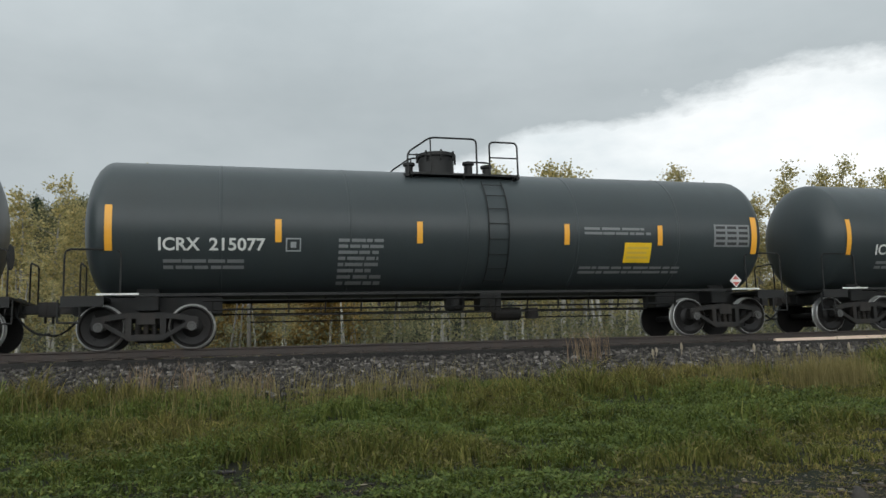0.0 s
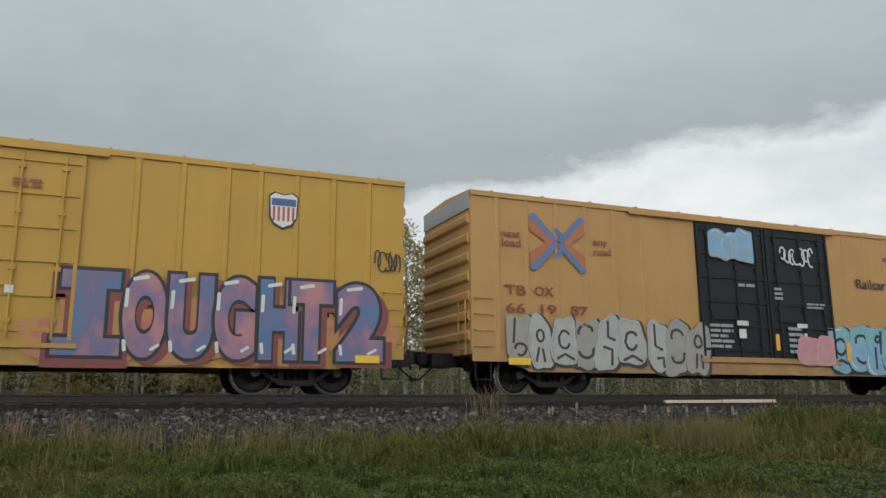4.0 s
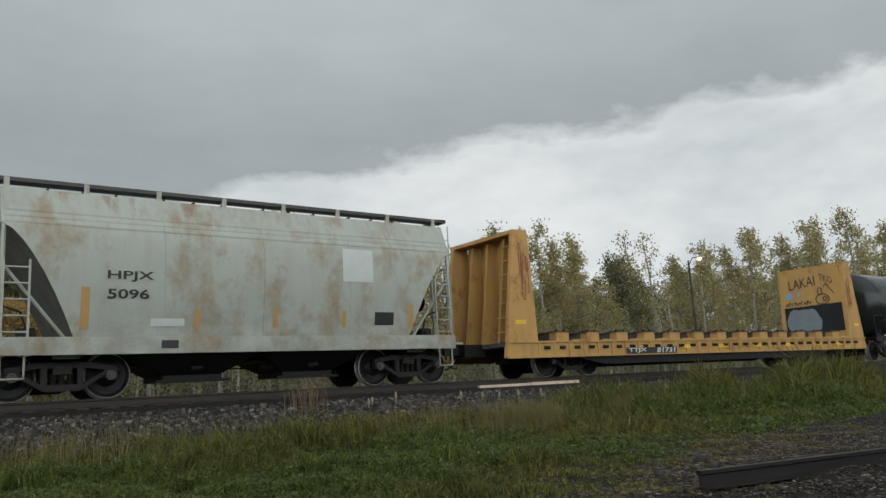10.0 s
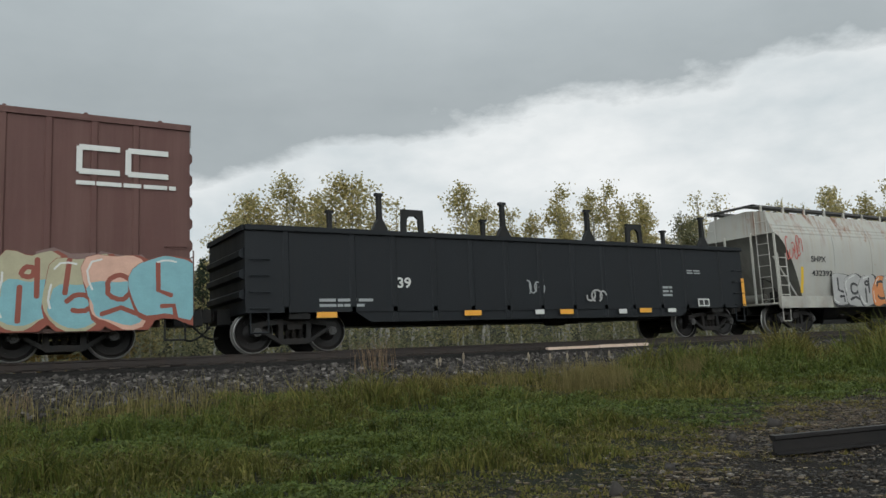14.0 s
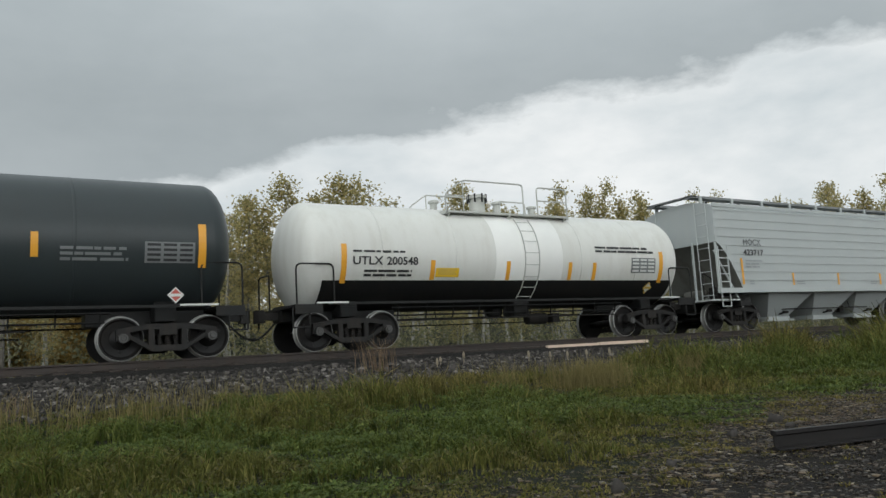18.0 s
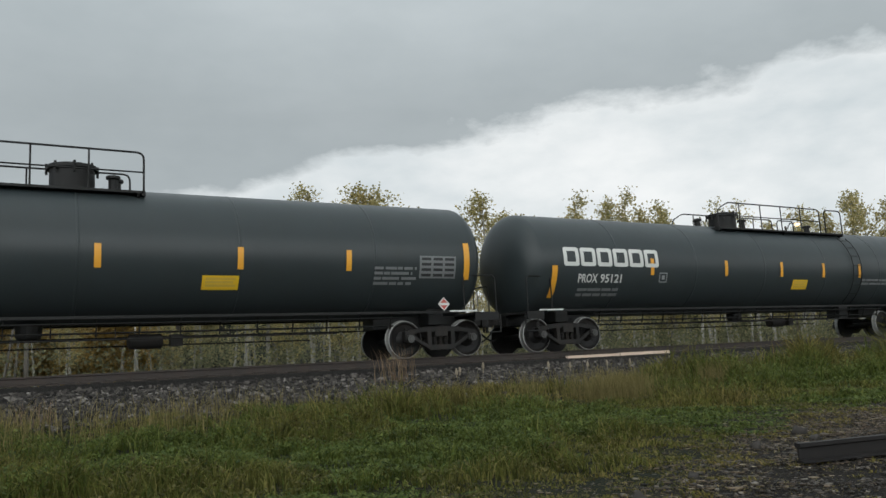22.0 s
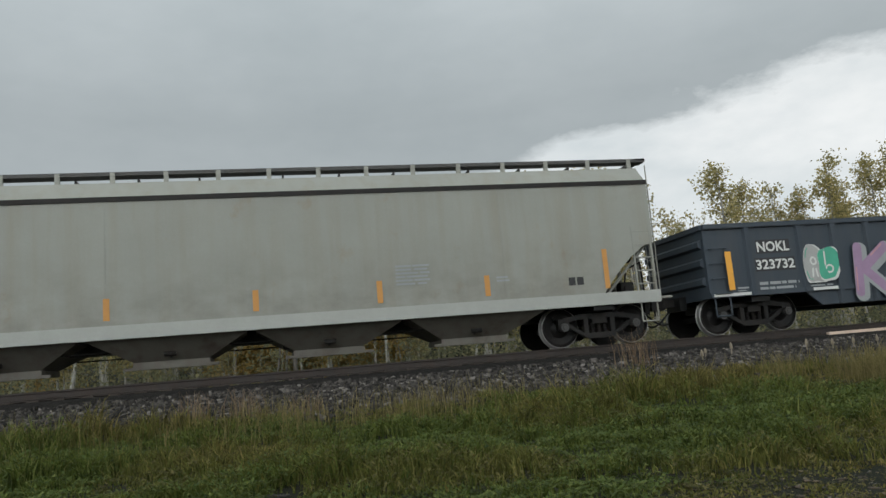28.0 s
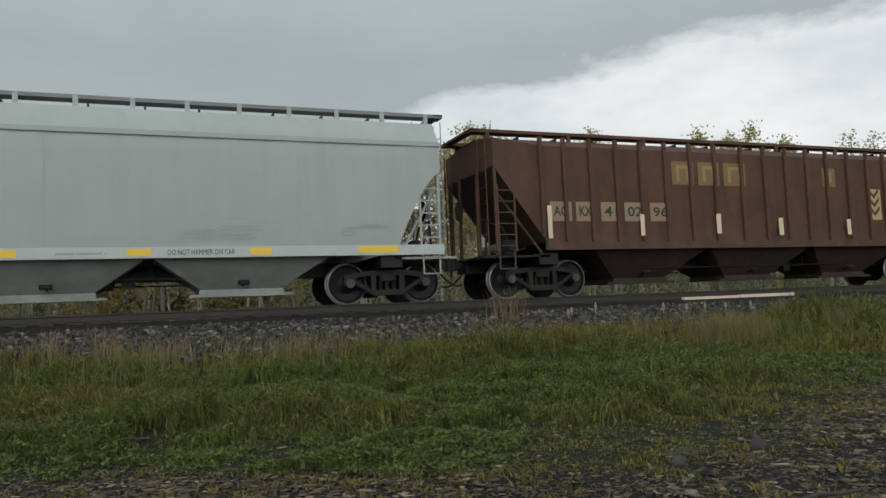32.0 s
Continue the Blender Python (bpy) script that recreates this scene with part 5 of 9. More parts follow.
scrawl(r, -5.8, -5.2, 2.7, 3.5, POST, SILVER, "white painted loop", 14, 2, 0.09)
stripes(r, flat_side(-1.565), [(-4.0, -3.84, 0.95, 1.4), (2.6, 2.76, 0.95, 1.4), (5.9, 6.05, 0.95, 1.4), (8.4, 8.55, 0.9, 1.85)])
mark("warning_label", r, PLACARD, flat_side(-1.565), [(7.7, 8.1, 0.62, 0.8)])

r = boxcar("tan-yellow ribbed boxcar with black doors and graffiti", -57.79, 13.75, BOX_GOLD, DOOR_BLACK, RIBS_GOLD, (DOOR_BLACK, DOOR_BLACK), roof=BOX_GOLD)
bm = bmesh.new()
for m in (-1, 1):
    for up in (-1, 1):
        # broad red arms edged with blue, and a blue bow at the crossing
        poly(bm, [(-6.8 + m * 0.10, 3.72), (-6.8 + m * 0.80, 3.72 + up * 0.66), (-6.8 + m * 0.80, 3.72 + up * 0.28), (-6.8 + m * 0.34, 3.72)][::m * up], POST, 0, 0.004 + 0.0006 * m)
        poly(bm, [(-6.8 - m * 0.02, 3.72 + up * 0.06), (-6.8 + m * 0.66, 3.72 + up * 0.74), (-6.8 + m * 0.84, 3.72 + up * 0.66), (-6.8 + m * 0.12, 3.72)][::m * up], POST, 1, 0.007 + 0.0006 * m)
ribbon(bm, bow(-6.92, 3.72, 0.26, 0.34, 75, -75, 8), 0.12, lambda q: q, POST, 1, 0.010)
part("owner_emblem", bm, [flat_paint("emblem_rust_red", (0.40, 0.13, 0.05)), flat_paint("emblem_blue", (0.10, 0.16, 0.32))], r, "red and blue crossed-arrow emblem shape")
words("slogan", r, flat_paint("slogan_dark_brown", (0.055, 0.028, 0.022)), POST, [("Railcar Pooling Experts", 3.58, 7.91, 3.05, 3.42)], "red-brown painted slogan")
mark("owner_mark", r, INK_BROWN, POST, [(4.83, 6.1, 4.02, 4.15), (5.1, 5.28, 3.58, 4.02), (5.6, 5.78, 3.58, 4.02)], "red-brown owner's mark shape")
bm = bmesh.new()
poly(bm, [(6.15, 4.15), (6.4, 4.15), (6.83, 3.58), (6.58, 3.58)], POST, 0, 0.004)
poly(bm, [(6.58, 4.15), (6.83, 4.15), (6.4, 3.58), (6.15, 3.58)], POST, 0, 0.008)
part("owner_mark", bm, INK_BROWN, r)
words("reporting_mark", r, INK_BROWN, POST, [("TB", -8.32, -7.75, 2.36, 2.6), ("OX", -7.5, -6.96, 2.36, 2.6), ("66", -8.3, -7.78, 1.92, 2.16), ("19", -7.35, -6.9, 1.92, 2.16), ("87", -6.5, -5.99, 1.92, 2.16)], "red-brown stencilled mark")
words("slogan", r, INK_BROWN, POST, [("next", -8.38, -7.86, 3.78, 3.93), ("load", -8.38, -7.86, 3.54, 3.74), ("any", -5.75, -5.3, 3.7, 3.88), ("road", -5.75, -5.22, 3.5, 3.68)], "small painted words")
graffiti(r, -8.2, -6.5, 0.62, 1.9, flat_side(-1.545), "bda", [SILVER, CHALK], OUTLINE, CHALK, "silver graffiti letter forms", 21, over=0.82)
graffiti(r, -6.4, -4.4, 0.6, 1.95, flat_side(-1.545), "cfa", [SILVER, CHALK], OUTLINE, CHALK, "silver graffiti letter forms", 22, over=0.82)
graffiti(r, -4.2, -2.3, 0.5, 1.95, flat_side(-1.545), "ecd", [CHALK, SILVER], OUTLINE, CHALK, "silver graffiti letter forms", 23, over=0.82)
graffiti(r, 2.3, 8.3, 0.62, 1.98, flat_side(-1.545), "acgfebda", [TURQUOISE], INK_BLACK, INK_WHITE, "turquoise graffiti piece with pink haze", 24, halo=PINK, core=SKYBLUE)
graffiti(r, 0.95, 2.2, 0.85, 1.6, flat_side(-1.60), "dd", [PINK], PINK, PEACH, "pink overspray cloud", 25)
graffiti(r, -1.95, -0.6, 3.65, 4.5, flat_side(-1.60), "cdb", [SKYBLUE], INK_GREY, INK_WHITE, "light blue bubble graffiti", 26)
scrawl(r, 0.54, 1.81, 3.65, 4.25, flat_side(-1.60), INK_WHITE, "white outlined tag", 27, 7, 0.05)
prints(r, INK_GREY, flat_side(-1.60), [(-2.2, -1.4, 1.2, 1.9, 5), (-1.1, -0.5, 2.9, 3.05, 1), (0.2, 0.5, 2.6, 3.0, 3), (1.4, 2.1, 2.4, 2.6, 2), (0.6, 1.2, 1.1, 1.9, 5)])
mark("paint_patch", r, INK_WHITE, flat_side(-1.60), [(-1.2, -0.95, 1.5, 1.75), (1.1, 1.3, 1.5, 1.7), (-1.25, -0.85, 1.85, 1.98), (0.95, 1.35, 1.85, 1.97)])
stripes(r, flat_side(-1.60), [(2.8, 2.96, 0.95, 1.5), (5.9, 6.05, 0.95, 1.4), (8.2, 8.35, 0.9, 1.85), (0.1, 0.24, 1.2, 1.65)])
mark("warning_label", r, PLACARD, flat_side(-1.60), [(-8.3, -7.7, 0.68, 0.84), (7.7, 8.15, 0.7, 0.82)])

r = boxcar("bright yellow ribbed boxcar with large graffiti", -77.9, 13.77, BOX_YELLOW, BOX_YELLOW, (-8.49, -7.68, -6.83, -5.95, -5.06, -4.32, -3.5, 3.42, 4.3, 5.21, 5.9, 6.69, 7.52, 8.34), (BOX_YELLOW, BOX_YELLOW), roof=BOX_YELLOW)
bm = bmesh.new()
sh = [(6.08, 4.25), (6.2, 4.33), (6.4, 4.28), (6.6, 4.33), (6.73, 4.25), (6.71, 3.75), (6.6, 3.6), (6.4, 3.5), (6.2, 3.6), (6.1, 3.75)]
poly(bm, sh, POST, 0, 0.004)
poly(bm, [(6.4 + (a - 6.4) * 0.9, 3.95 + (b - 3.95) * 0.92) for a, b in sh], POST, 1, 0.008)
sheet(bm, 6.14, 6.67, 4.02, 4.18, POST, 2, 0.012)
for k in range(5):
    sheet(bm, 6.17 + 0.105 * k, 6.17 + 0.105 * k + 0.05, 3.68, 4.0, POST, 3, 0.012)
part("shield_emblem", bm, [INK_BLACK, INK_WHITE, flat_paint("shield_blue", (0.06, 0.10, 0.25)), flat_paint("shield_red", (0.42, 0.07, 0.05))], r, "red white and blue shield shape")
words("reporting_mark", r, INK_BLACK, POST, [("01", -6.62, -6.28, 3.82, 4.03), ("52", -5.8, -5.45, 3.8, 4.01)], "black stencilled numerals")
# large piece in round block letters over a red drop shade
bm = bmesh.new()
GSIDE = flat_side(-1.56)
hz = random.Random(8)
for k in range(13):
    poly(bm, [(a, max(b, 0.56)) for a, b in blob(2.2 + 0.53 * k, 1.1 + hz.uniform(-0.3, 0.7), hz.uniform(0.9, 1.5), hz.uniform(0.7, 1.2), hz, 20, 2.4, 0.12)], GSIDE, 3, 0.001 + 0.0003 * k)
cells = [("O", 3.25, 4.2), ("U", 4.1, 5.1), ("G", 5.0, 5.95), ("H", 5.9, 6.85), ("T", 6.55, 7.6), ("2", 7.55, 8.75)]
# the first letter is a slab-footed I
for grow, mi, lift in ((0.16, 2, 0.005), (0.07, 0, 0.007), (0.0, 1, 0.009)):
    dz = -0.08 if mi == 2 else 0.0
    sheet(bm, 2.2 - grow, 3.25 + grow, 2.02 - grow + dz, 2.36 + grow + dz, GSIDE, mi, lift)
    sheet(bm, 2.45 - grow, 3.0 + grow, 0.9 + dz, 2.1 + dz, GSIDE, mi, lift + 0.0004)
    sheet(bm, 2.1 - grow, 3.3 + grow, 0.72 - grow + dz, 1.05 + grow + dz, GSIDE, mi, lift + 0.0008)
for i, (ch, a, b) in enumerate(cells):
    add_text(bm, ch, a + 0.10, b + 0.14, 0.55, 2.30, GSIDE, 2, 0.012 + 0.004 * i, 0.10)
    add_text(bm, ch, a, b, 0.62, 2.45, GSIDE, 0, 0.014 + 0.004 * i, 0.11)
    add_text(bm, ch, a + 0.07, b - 0.07, 0.69, 2.38, GSIDE, 1 if i % 2 else 5, 0.016 + 0.004 * i, 0.07)
    w = b - a
    for ga, gb, gw in (((0.26, 0.90), (0.52, 0.93), 0.075), ((0.14, 0.78), (0.13, 0.60), 0.07), ((0.13, 0.22), (0.15, 0.12), 0.07), ((0.66, 0.13), (0.80, 0.18), 0.06)):
        ribbon(bm, [(a + ga[0] * w, 0.62 + ga[1] * 1.8), (a + gb[0] * w, 0.62 + gb[1] * 1.8)], gw, lambda q: q, GSIDE, 4, 0.018 + 0.004 * i)
part("graffiti", bm, [INK_BLACK, SPRAY_COOL, flat_paint("graffiti_dark_red", (0.22, 0.05, 0.05), 0.55, 0.6), SPRAY_HAZE, INK_WHITE, SPRAY_WARM], r, "blue, pink and mauve block-letter graffiti piece")
graffiti(r, -6.9, -2.6, 0.6, 2.15, flat_side(-1.545), "gaefbd", [PEACH, ORANGE, PINK], INK_BROWN, INK_WHITE, "peach and orange graffiti piece", 32, halo=LIME, core=ORANGE)
scrawl(r, 8.5, 9.1, 2.7, 3.2, POST, INK_BLACK, "black tag", 33, 5, 0.035)
prints(r, INK_BROWN, flat_side(-1.60), [(-1.5, -0.8, 3.97, 4.12, 2), (1.2, 1.7, 3.9, 4.1, 2)])
mark("paint_patch", r, INK_WHITE, flat_side(-1.60), [(-1.4, -1.25, 1.85, 2.0), (1.25, 1.4, 1.85, 2.0), (-1.7, -1.6, 1.4, 1.5)])
mark("warning_label", r, PLACARD, flat_side(-1.61), [(8.05, 8.6, 0.66, 0.82)])

r = boxcar("faded red ribbed boxcar with pale green graffiti", -248.52, 13.8, BOX_RED_FADED, BOX_RED, RIBS_RED, (BOX_RED, BOX_RED), roof=BOX_RED_FADED)
cn_shapes(r, 7.0, 8.75, 3.65, 4.25)
prints(r, INK_WHITE, POST, [(7.0, 8.9, 3.4, 3.55, 1)])
words("reporting_mark", r, INK_WHITE, POST, [("DW", -8.28, -7.6, 2.68, 2.95), ("C", -7.25, -6.99, 2.68, 2.95), ("793", -8.27, -7.55, 2.17, 2.46), ("628", -7.3, -6.55, 2.17, 2.46)], "white stencilled reporting mark")
prints(r, INK_WHITE, flat_side(-1.60), [(-1.7, -0.7, 3.6, 4.2, 5), (1.0, 1.8, 3.5, 4.0, 4), (-2.2, -1.2, 2.3, 2.5, 2), (0.4, 2.2, 2.2, 2.4, 2)], "white printed notices on the doors")
mark("paint_patch", r, INK_WHITE, flat_side(-1.60), [(-1.3, -1.1, 1.6, 2.1), (1.3, 1.5, 1.6, 2.1)])
graffiti(r, -8.9, -1.5, 0.6, 2.05, flat_side(-1.545), "facgfdbde", [PALE_AQUA, CREAM, PALE_AQUA, PEACH], INK_BROWN, INK_WHITE, "cream and turquoise graffiti piece", 41, halo=OVERSPRAY, core=TEAL)
graffiti(r, 1.6, 9.1, 0.6, 2.05, flat_side(-1.60), "eadcfgbae", [PALE_AQUA, TURQUOISE, CREAM, PEACH], INK_BROWN, INK_WHITE, "turquoise and cream graffiti piece", 42, halo=OVERSPRAY, core=TURQUOISE)
stripes(r, flat_side(-1.66), [(-9.1, -8.95, 0.95, 1.9), (-5.9, -5.75, 1.0, 1.4), (0.5, 0.65, 1.0, 1.5), (4.2, 4.35, 1.0, 1.4)])


# ---- covered hoppers ----
def hopper_car(label, left, spread, half, mat, top=4.4, style="flat", eave=3.65, sill=(0.85, 1.2), cut=1.25, cut_top=3.15, bays=2, bay_mat=None, roof_mat=None, rib_mat=None,
               ladder_mat=None, posts=8, ribs=(), walk_mat=None, reach=2.07, sill_mat=None, roof_rise=0.35):
    root = rolling_stock("covered_hopper", label, "hopper car", left, spread, reach)
    z_roof = top - 0.22
    ladder_mat, bay_mat, roof_mat, walk_mat = ladder_mat or mat, bay_mat or mat, roof_mat or mat, walk_mat or WALK_SHADED
    sill_mat = sill_mat or mat

    def width(z):
        if style == "round":
            t = max(0.0, min(1.0, (z - sill[1]) / (z_roof - sill[1])))
            return 1.36 + 0.16 * math.sin(min(1, t * 1.25) * math.pi / 1.35) - (0.32 * max(0, t - 0.72) / 0.28)
        return 1.48 if z <= eave + 0.01 else 1.48 - 0.42 * (z - eave) / max(0.01, z_roof - eave)

    def foot(x):
        d = half - abs(x)
        if d >= cut:
            return sill[1] - 0.02
        t = 1 - d / cut
        return sill[1] + (cut_top - sill[1]) * (1 - (1 - t) ** 1.5 if style != "rib" else t)

    xs = [-half + cut * k / 7 for k in range(8)]
    xs = xs + [-half + cut + (2 * half - 2 * cut) * k / 4 for k in range(1, 4)] + [-x for x in xs[::-1]]
    bm = bmesh.new()
    rings = []
    for x in xs:
        zb = foot(x)
        zs = [zb + (z_roof - zb) * k / 12 for k in range(13)]
        ring = [bm.verts.new((x, -width(z), z)) for z in zs]
        ring += [bm.verts.new((x, -0.45, top - 0.12)), bm.verts.new((x, 0.45, top - 0.12))]
        ring += [bm.verts.new((x, width(z), z)) for z in zs[::-1]]
        rings.append(ring)
    k = len(rings[0])
    for a, b in zip(rings, rings[1:]):
        for i in range(k):
            f = bm.faces.new((a[i], a[(i + 1) % k], b[(i + 1) % k], b[i]))
            # slot 2, the sloped underside, carries painted-in shade
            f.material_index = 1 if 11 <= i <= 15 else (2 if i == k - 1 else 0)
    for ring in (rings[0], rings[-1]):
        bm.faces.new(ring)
    part("body", bm, [mat, roof_mat, SLOPE_BROWN if style == "rib" else END_SHADE], root, smooth=0.5)
    # long roof crease strips and panel seams
    if style == "round":
        for z in (3.42, 3.55, 3.68):
            bm = bmesh.new()
            for s in (-1, 1):
                y = s * (width(z) + 0.008)
                box(bm, -half + 0.05, half - 0.05, min(y, y - s * 0.03), max(y, y - s * 0.03), z - 0.018, z + 0.018)
            part("side_bead", bm, mat, root)
        for x in (-half * 0.42, 0.0, half * 0.42):
            bm = bmesh.new()
            zs = [sill[1] + (z_roof - 0.5 - sill[1]) * q / 10 for q in range(11)]
            pipe(bm, [(x, -width(z) - 0.002, z) for z in zs], 0.012, 4)
            part("panel_seam", bm, mat, root)
    elif style == "flat":
        bm = bmesh.new()
        for s in (-1, 1):
            a, b = sorted((s * 1.475, s * 1.505))
            box(bm, -half, half, a, b, eave - 0.05, eave + 0.05)
        part("eave_strip", bm, rib_mat or mat, root)
        for x in [half * q for q in (-0.6, -0.3, 0.0, 0.3, 0.6)]:
            bm = bmesh.new()
            box(bm, x - 0.008, x + 0.008, -1.486, -1.47, sill[1], eave - 0.05)
            part("panel_seam", bm, mat, root)
    elif style == "board":
        for q in range(9):
            z = 1.62 + 0.285 * q
            bm = bmesh.new()
            for s in (-1, 1):
                a, b = sorted((s * 1.475, s * 1.50))
                xh = half - cut * (1 - (z - sill[1]) / (cut_top - sill[1])) ** 0.667 - 0.02 if z < cut_top else half
                box(bm, -xh, xh, a, b, z - 0.02, z + 0.02)
            part("side_bead", bm, mat, root)
        bm = bmesh.new()
        box(bm, -half, half, -1.51, -1.47, eave - 0.05, eave + 0.06)
        part("eave_strip", bm, mat, root)
    for x in ribs:
        zb = foot(x) if half - abs(x) < cut else sill[1]
        bm = bmesh.new()
        for s in (-1, 1):
            a, b = sorted((s * 1.475, s * 1.56))
            box(bm, x - 0.05, x + 0.05, a, b, zb, eave + 0.05)
        part("side_post", bm, mat, root, bevel=0.01)
    # side sills
    for s in (-1, 1):
        bm = bmesh.new()
        a, b = sorted((s * 1.40, s * 1.515))
        if style == "rib":
            box(bm, -half + cut, half - cut, a, b, sill[0], sill[1])
        else:
            box(bm, -half - 0.02, half + 0.02, a, b, sill[0], sill[1])
        part("side_sill", bm, sill_mat, root, bevel=0.008)
    # hopper bays with sliding gates
    span = spread - 2.6
    for q in range(bays):
        x = -span / 2 + span * (q + 0.5) / bays
        w = span / bays * 0.47
        bm = bmesh.new()
        lo = 0.40
        pts = [[bm.verts.new((x + dx, dy, z)) for dx, dy in ((-a, -c), (a, -c), (a, c), (-a, c))] for a, c, z in ((w, 1.38, sill[0] + 0.05), (w, 1.30, sill[0] - 0.02), (w * 0.46, 0.66, lo))]
        for a, b in zip(pts, pts[1:]):
            for i in range(4):
                bm.faces.new((a[i], a[(i + 1) % 4], b[(i + 1) % 4], b[i]))
        bm.faces.new(pts[0][::-1])
        bm.faces.new(pts[-1])
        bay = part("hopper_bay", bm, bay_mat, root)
        bm = bmesh.new()
        box(bm, x - w * 0.5, x + w * 0.5, -0.74, 0.74, 0.30, 0.42)
        box(bm, x - w * 0.62, x + w * 0.62, -0.80, -0.72, 0.26, 0.32)
        part("discharge_gate", bm, bay_mat, bay, bevel=0.01)
        bm = bmesh.new()
        rod(bm, (x - 0.12, -1.0, 0.55), (x + 0.12, -1.0, 0.55), 0.05, 8)
        rod(bm, (x, -0.75, 0.5), (x, -1.05, 0.55), 0.03, 6)
        part("gate_capstan", bm, STEEL_DARK, bay)
    bm = bmesh.new()
    box(bm, -half - 0.3, half + 0.3, -0.3, 0.3, 0.66, 0.98)
    for s in (-1, 1):
        box(bm, min(s * (spread / 2 - 0.25), s * (spread / 2 + 0.25)), max(s * (spread / 2 - 0.25), s * (spread / 2 + 0.25)), -1.42, 1.42, 0.78, 1.05)
    part("centre_sill", bm, BLACK, root)
    brake_gear(root, spread * 0.35)
    # roof walk, its posts, hatch covers
    for s in (-1, 1):
        bm = bmesh.new()
        a, b = sorted((s * 0.62, s * 0.98))
        box(bm, -half - 0.32, half + 0.32, a, b, top - 0.04, top + 0.04)
        for x in (-half - 0.2, half + 0.2):
            box(bm, x - 0.12, x + 0.12, min(a, 0), max(b, 0), top, top + 0.045)
        part("roof_walk", bm, walk_mat, root)
        for q in range(posts):
            x = -half + 0.12 + (2 * half - 0.24) * q / (posts - 1)
            bm = bmesh.new()
            box(bm, x - 0.05, x + 0.05, min(s * 0.93, s * 0.99), max(s * 0.93, s * 0.99), z_roof - 0.02, top + 0.03)
            part("walk_post", bm, mat, root)
    for q in range(4):
        x = -half + 0.5 + (2 * half - 1.0) * q / 4
        bm = bmesh.new()
        w = (2 * half - 1.0) / 4 - 0.12
        slab(bm, [(-0.40, top - 0.13), (0.40, top - 0.13), (0.36, top - 0.04), (0, top), (-0.36, top - 0.04)], x, x + w, "x")
        h = part("hatch_cover", bm, roof_mat, root)
        bm = bmesh.new()
        for t in (0.2, 0.5, 0.8):
            box(bm, x + w * t - 0.02, x + w * t + 0.02, -0.44, 0.44, top - 0.06, top + 0.015)
        part("hatch_clamp", bm, STEEL_DARK, h)
    # ends: corner posts, ladders, platform, slope braces
    for s in (-1, 1):
        xe = s * (half - 0.05)
        for y in (-1.42, 1.42):
            bm = bmesh.new()
            yt = y / abs(y) * (width(z_roof) - 0.04)
            pipe(bm, [(xe, y, sill[0]), (xe, y, cut_top), (xe, yt, z_roof)], 0.045, 6)
            part("corner_post", bm, ladder_mat, root)
        ladder("end_ladder", root, ladder_mat, xe - s * 0.02, xe - s * 0.47, sill[0] - 0.02, 2.7, -1.47, 6)
        for y0, y1 in ((-1.3, -0.85), (0.85, 1.3)):
            bm = bmesh.new()
            for y in (y0, y1):
                rod(bm, (s * (half + 0.12), y, 0.95), (s * (half + 0.12), y, z_roof), 0.016, 5)
            for k2 in range(8):
                rod(bm, (s * (half + 0.12), y0, 1.15 + 0.38 * k2), (s * (half + 0.12), y1, 1.15 + 0.38 * k2), 0.013, 5)
            part("end_ladder", bm, ladder_mat, root)
        bm = bmesh.new()
        for y in (-0.55, 0.55):
            rod(bm, (s * (half + 0.05), y, 1.0), (s * (half + 0.02), y, cut_top + 0.1), 0.045, 6)
            rod(bm, (s * (half - cut + 0.1), y, 1.25), (s * (half - 0.1), y, 1.0), 0.03, 5)
        part("end_brace", bm, mat, root)
        bm = bmesh.new()
        x0, x1 = sorted((s * (half - cut - 0.1), s * (half + 0.35)))
        box(bm, x0, x1, -1.42, 1.42, 0.96, 1.01)
        part("end_platform", bm, BLACK if style == "rib" else mat, root)
        xr = s * (half - cut * 0.42)
        bm = bmesh.new()
        lathe(bm, [(-0.62, 0.05), (-0.56, 0.17), (0.20, 0.17), (0.26, 0.05)], 14, "y", (xr, 0.1, 1.22))
        part("air_reservoir", bm, END_SHADE, root, smooth=0.7)
        bm = bmesh.new()
        box(bm, xr - 0.16, xr + 0.16, -1.05, -0.75, 1.05, 1.42)
        box(bm, xr - 0.10, xr + 0.10, -1.12, -1.05, 1.14, 1.34)
        part("brake_valve", bm, STEEL_DARK, root, bevel=0.02)
        bm = bmesh.new()
        pipe(bm, [(xr, -0.9, 1.42), (xr + s * 0.1, -0.85, 1.75), (s * (half - 0.06), -0.8, 1.9), (s * (half - 0.02), -0.8, 1.0)], 0.022, 5)
        pipe(bm, [(xr, -0.5, 1.2), (xr + s * 0.3, -1.2, 1.15), (s * (half + 0.1), -1.2, 1.1)], 0.02, 5)
        part("brake_pipe", bm, STEEL_DARK, root)
        bm = bmesh.new()
        rod(bm, (s * (half - cut + 0.05), -1.30, 1.05), (s * (half - 0.08), -1.30, min(cut_top, 2.6)), 0.035, 6)
        part("end_brace", bm, mat, root)
        stirrup(root, ladder_mat, s * (half - 0.28), -1.46, sill[0] + 0.02)
        bm = bmesh.new()
        lathe(bm, [(-0.015, 0.25), (0.0, 0.27), (0.015, 0.25)], 16, "x", (s * (half + 0.18), 0.3, 2.3))
        part("brake_wheel", bm, STEEL_DARK, root)
        bm = bmesh.new()
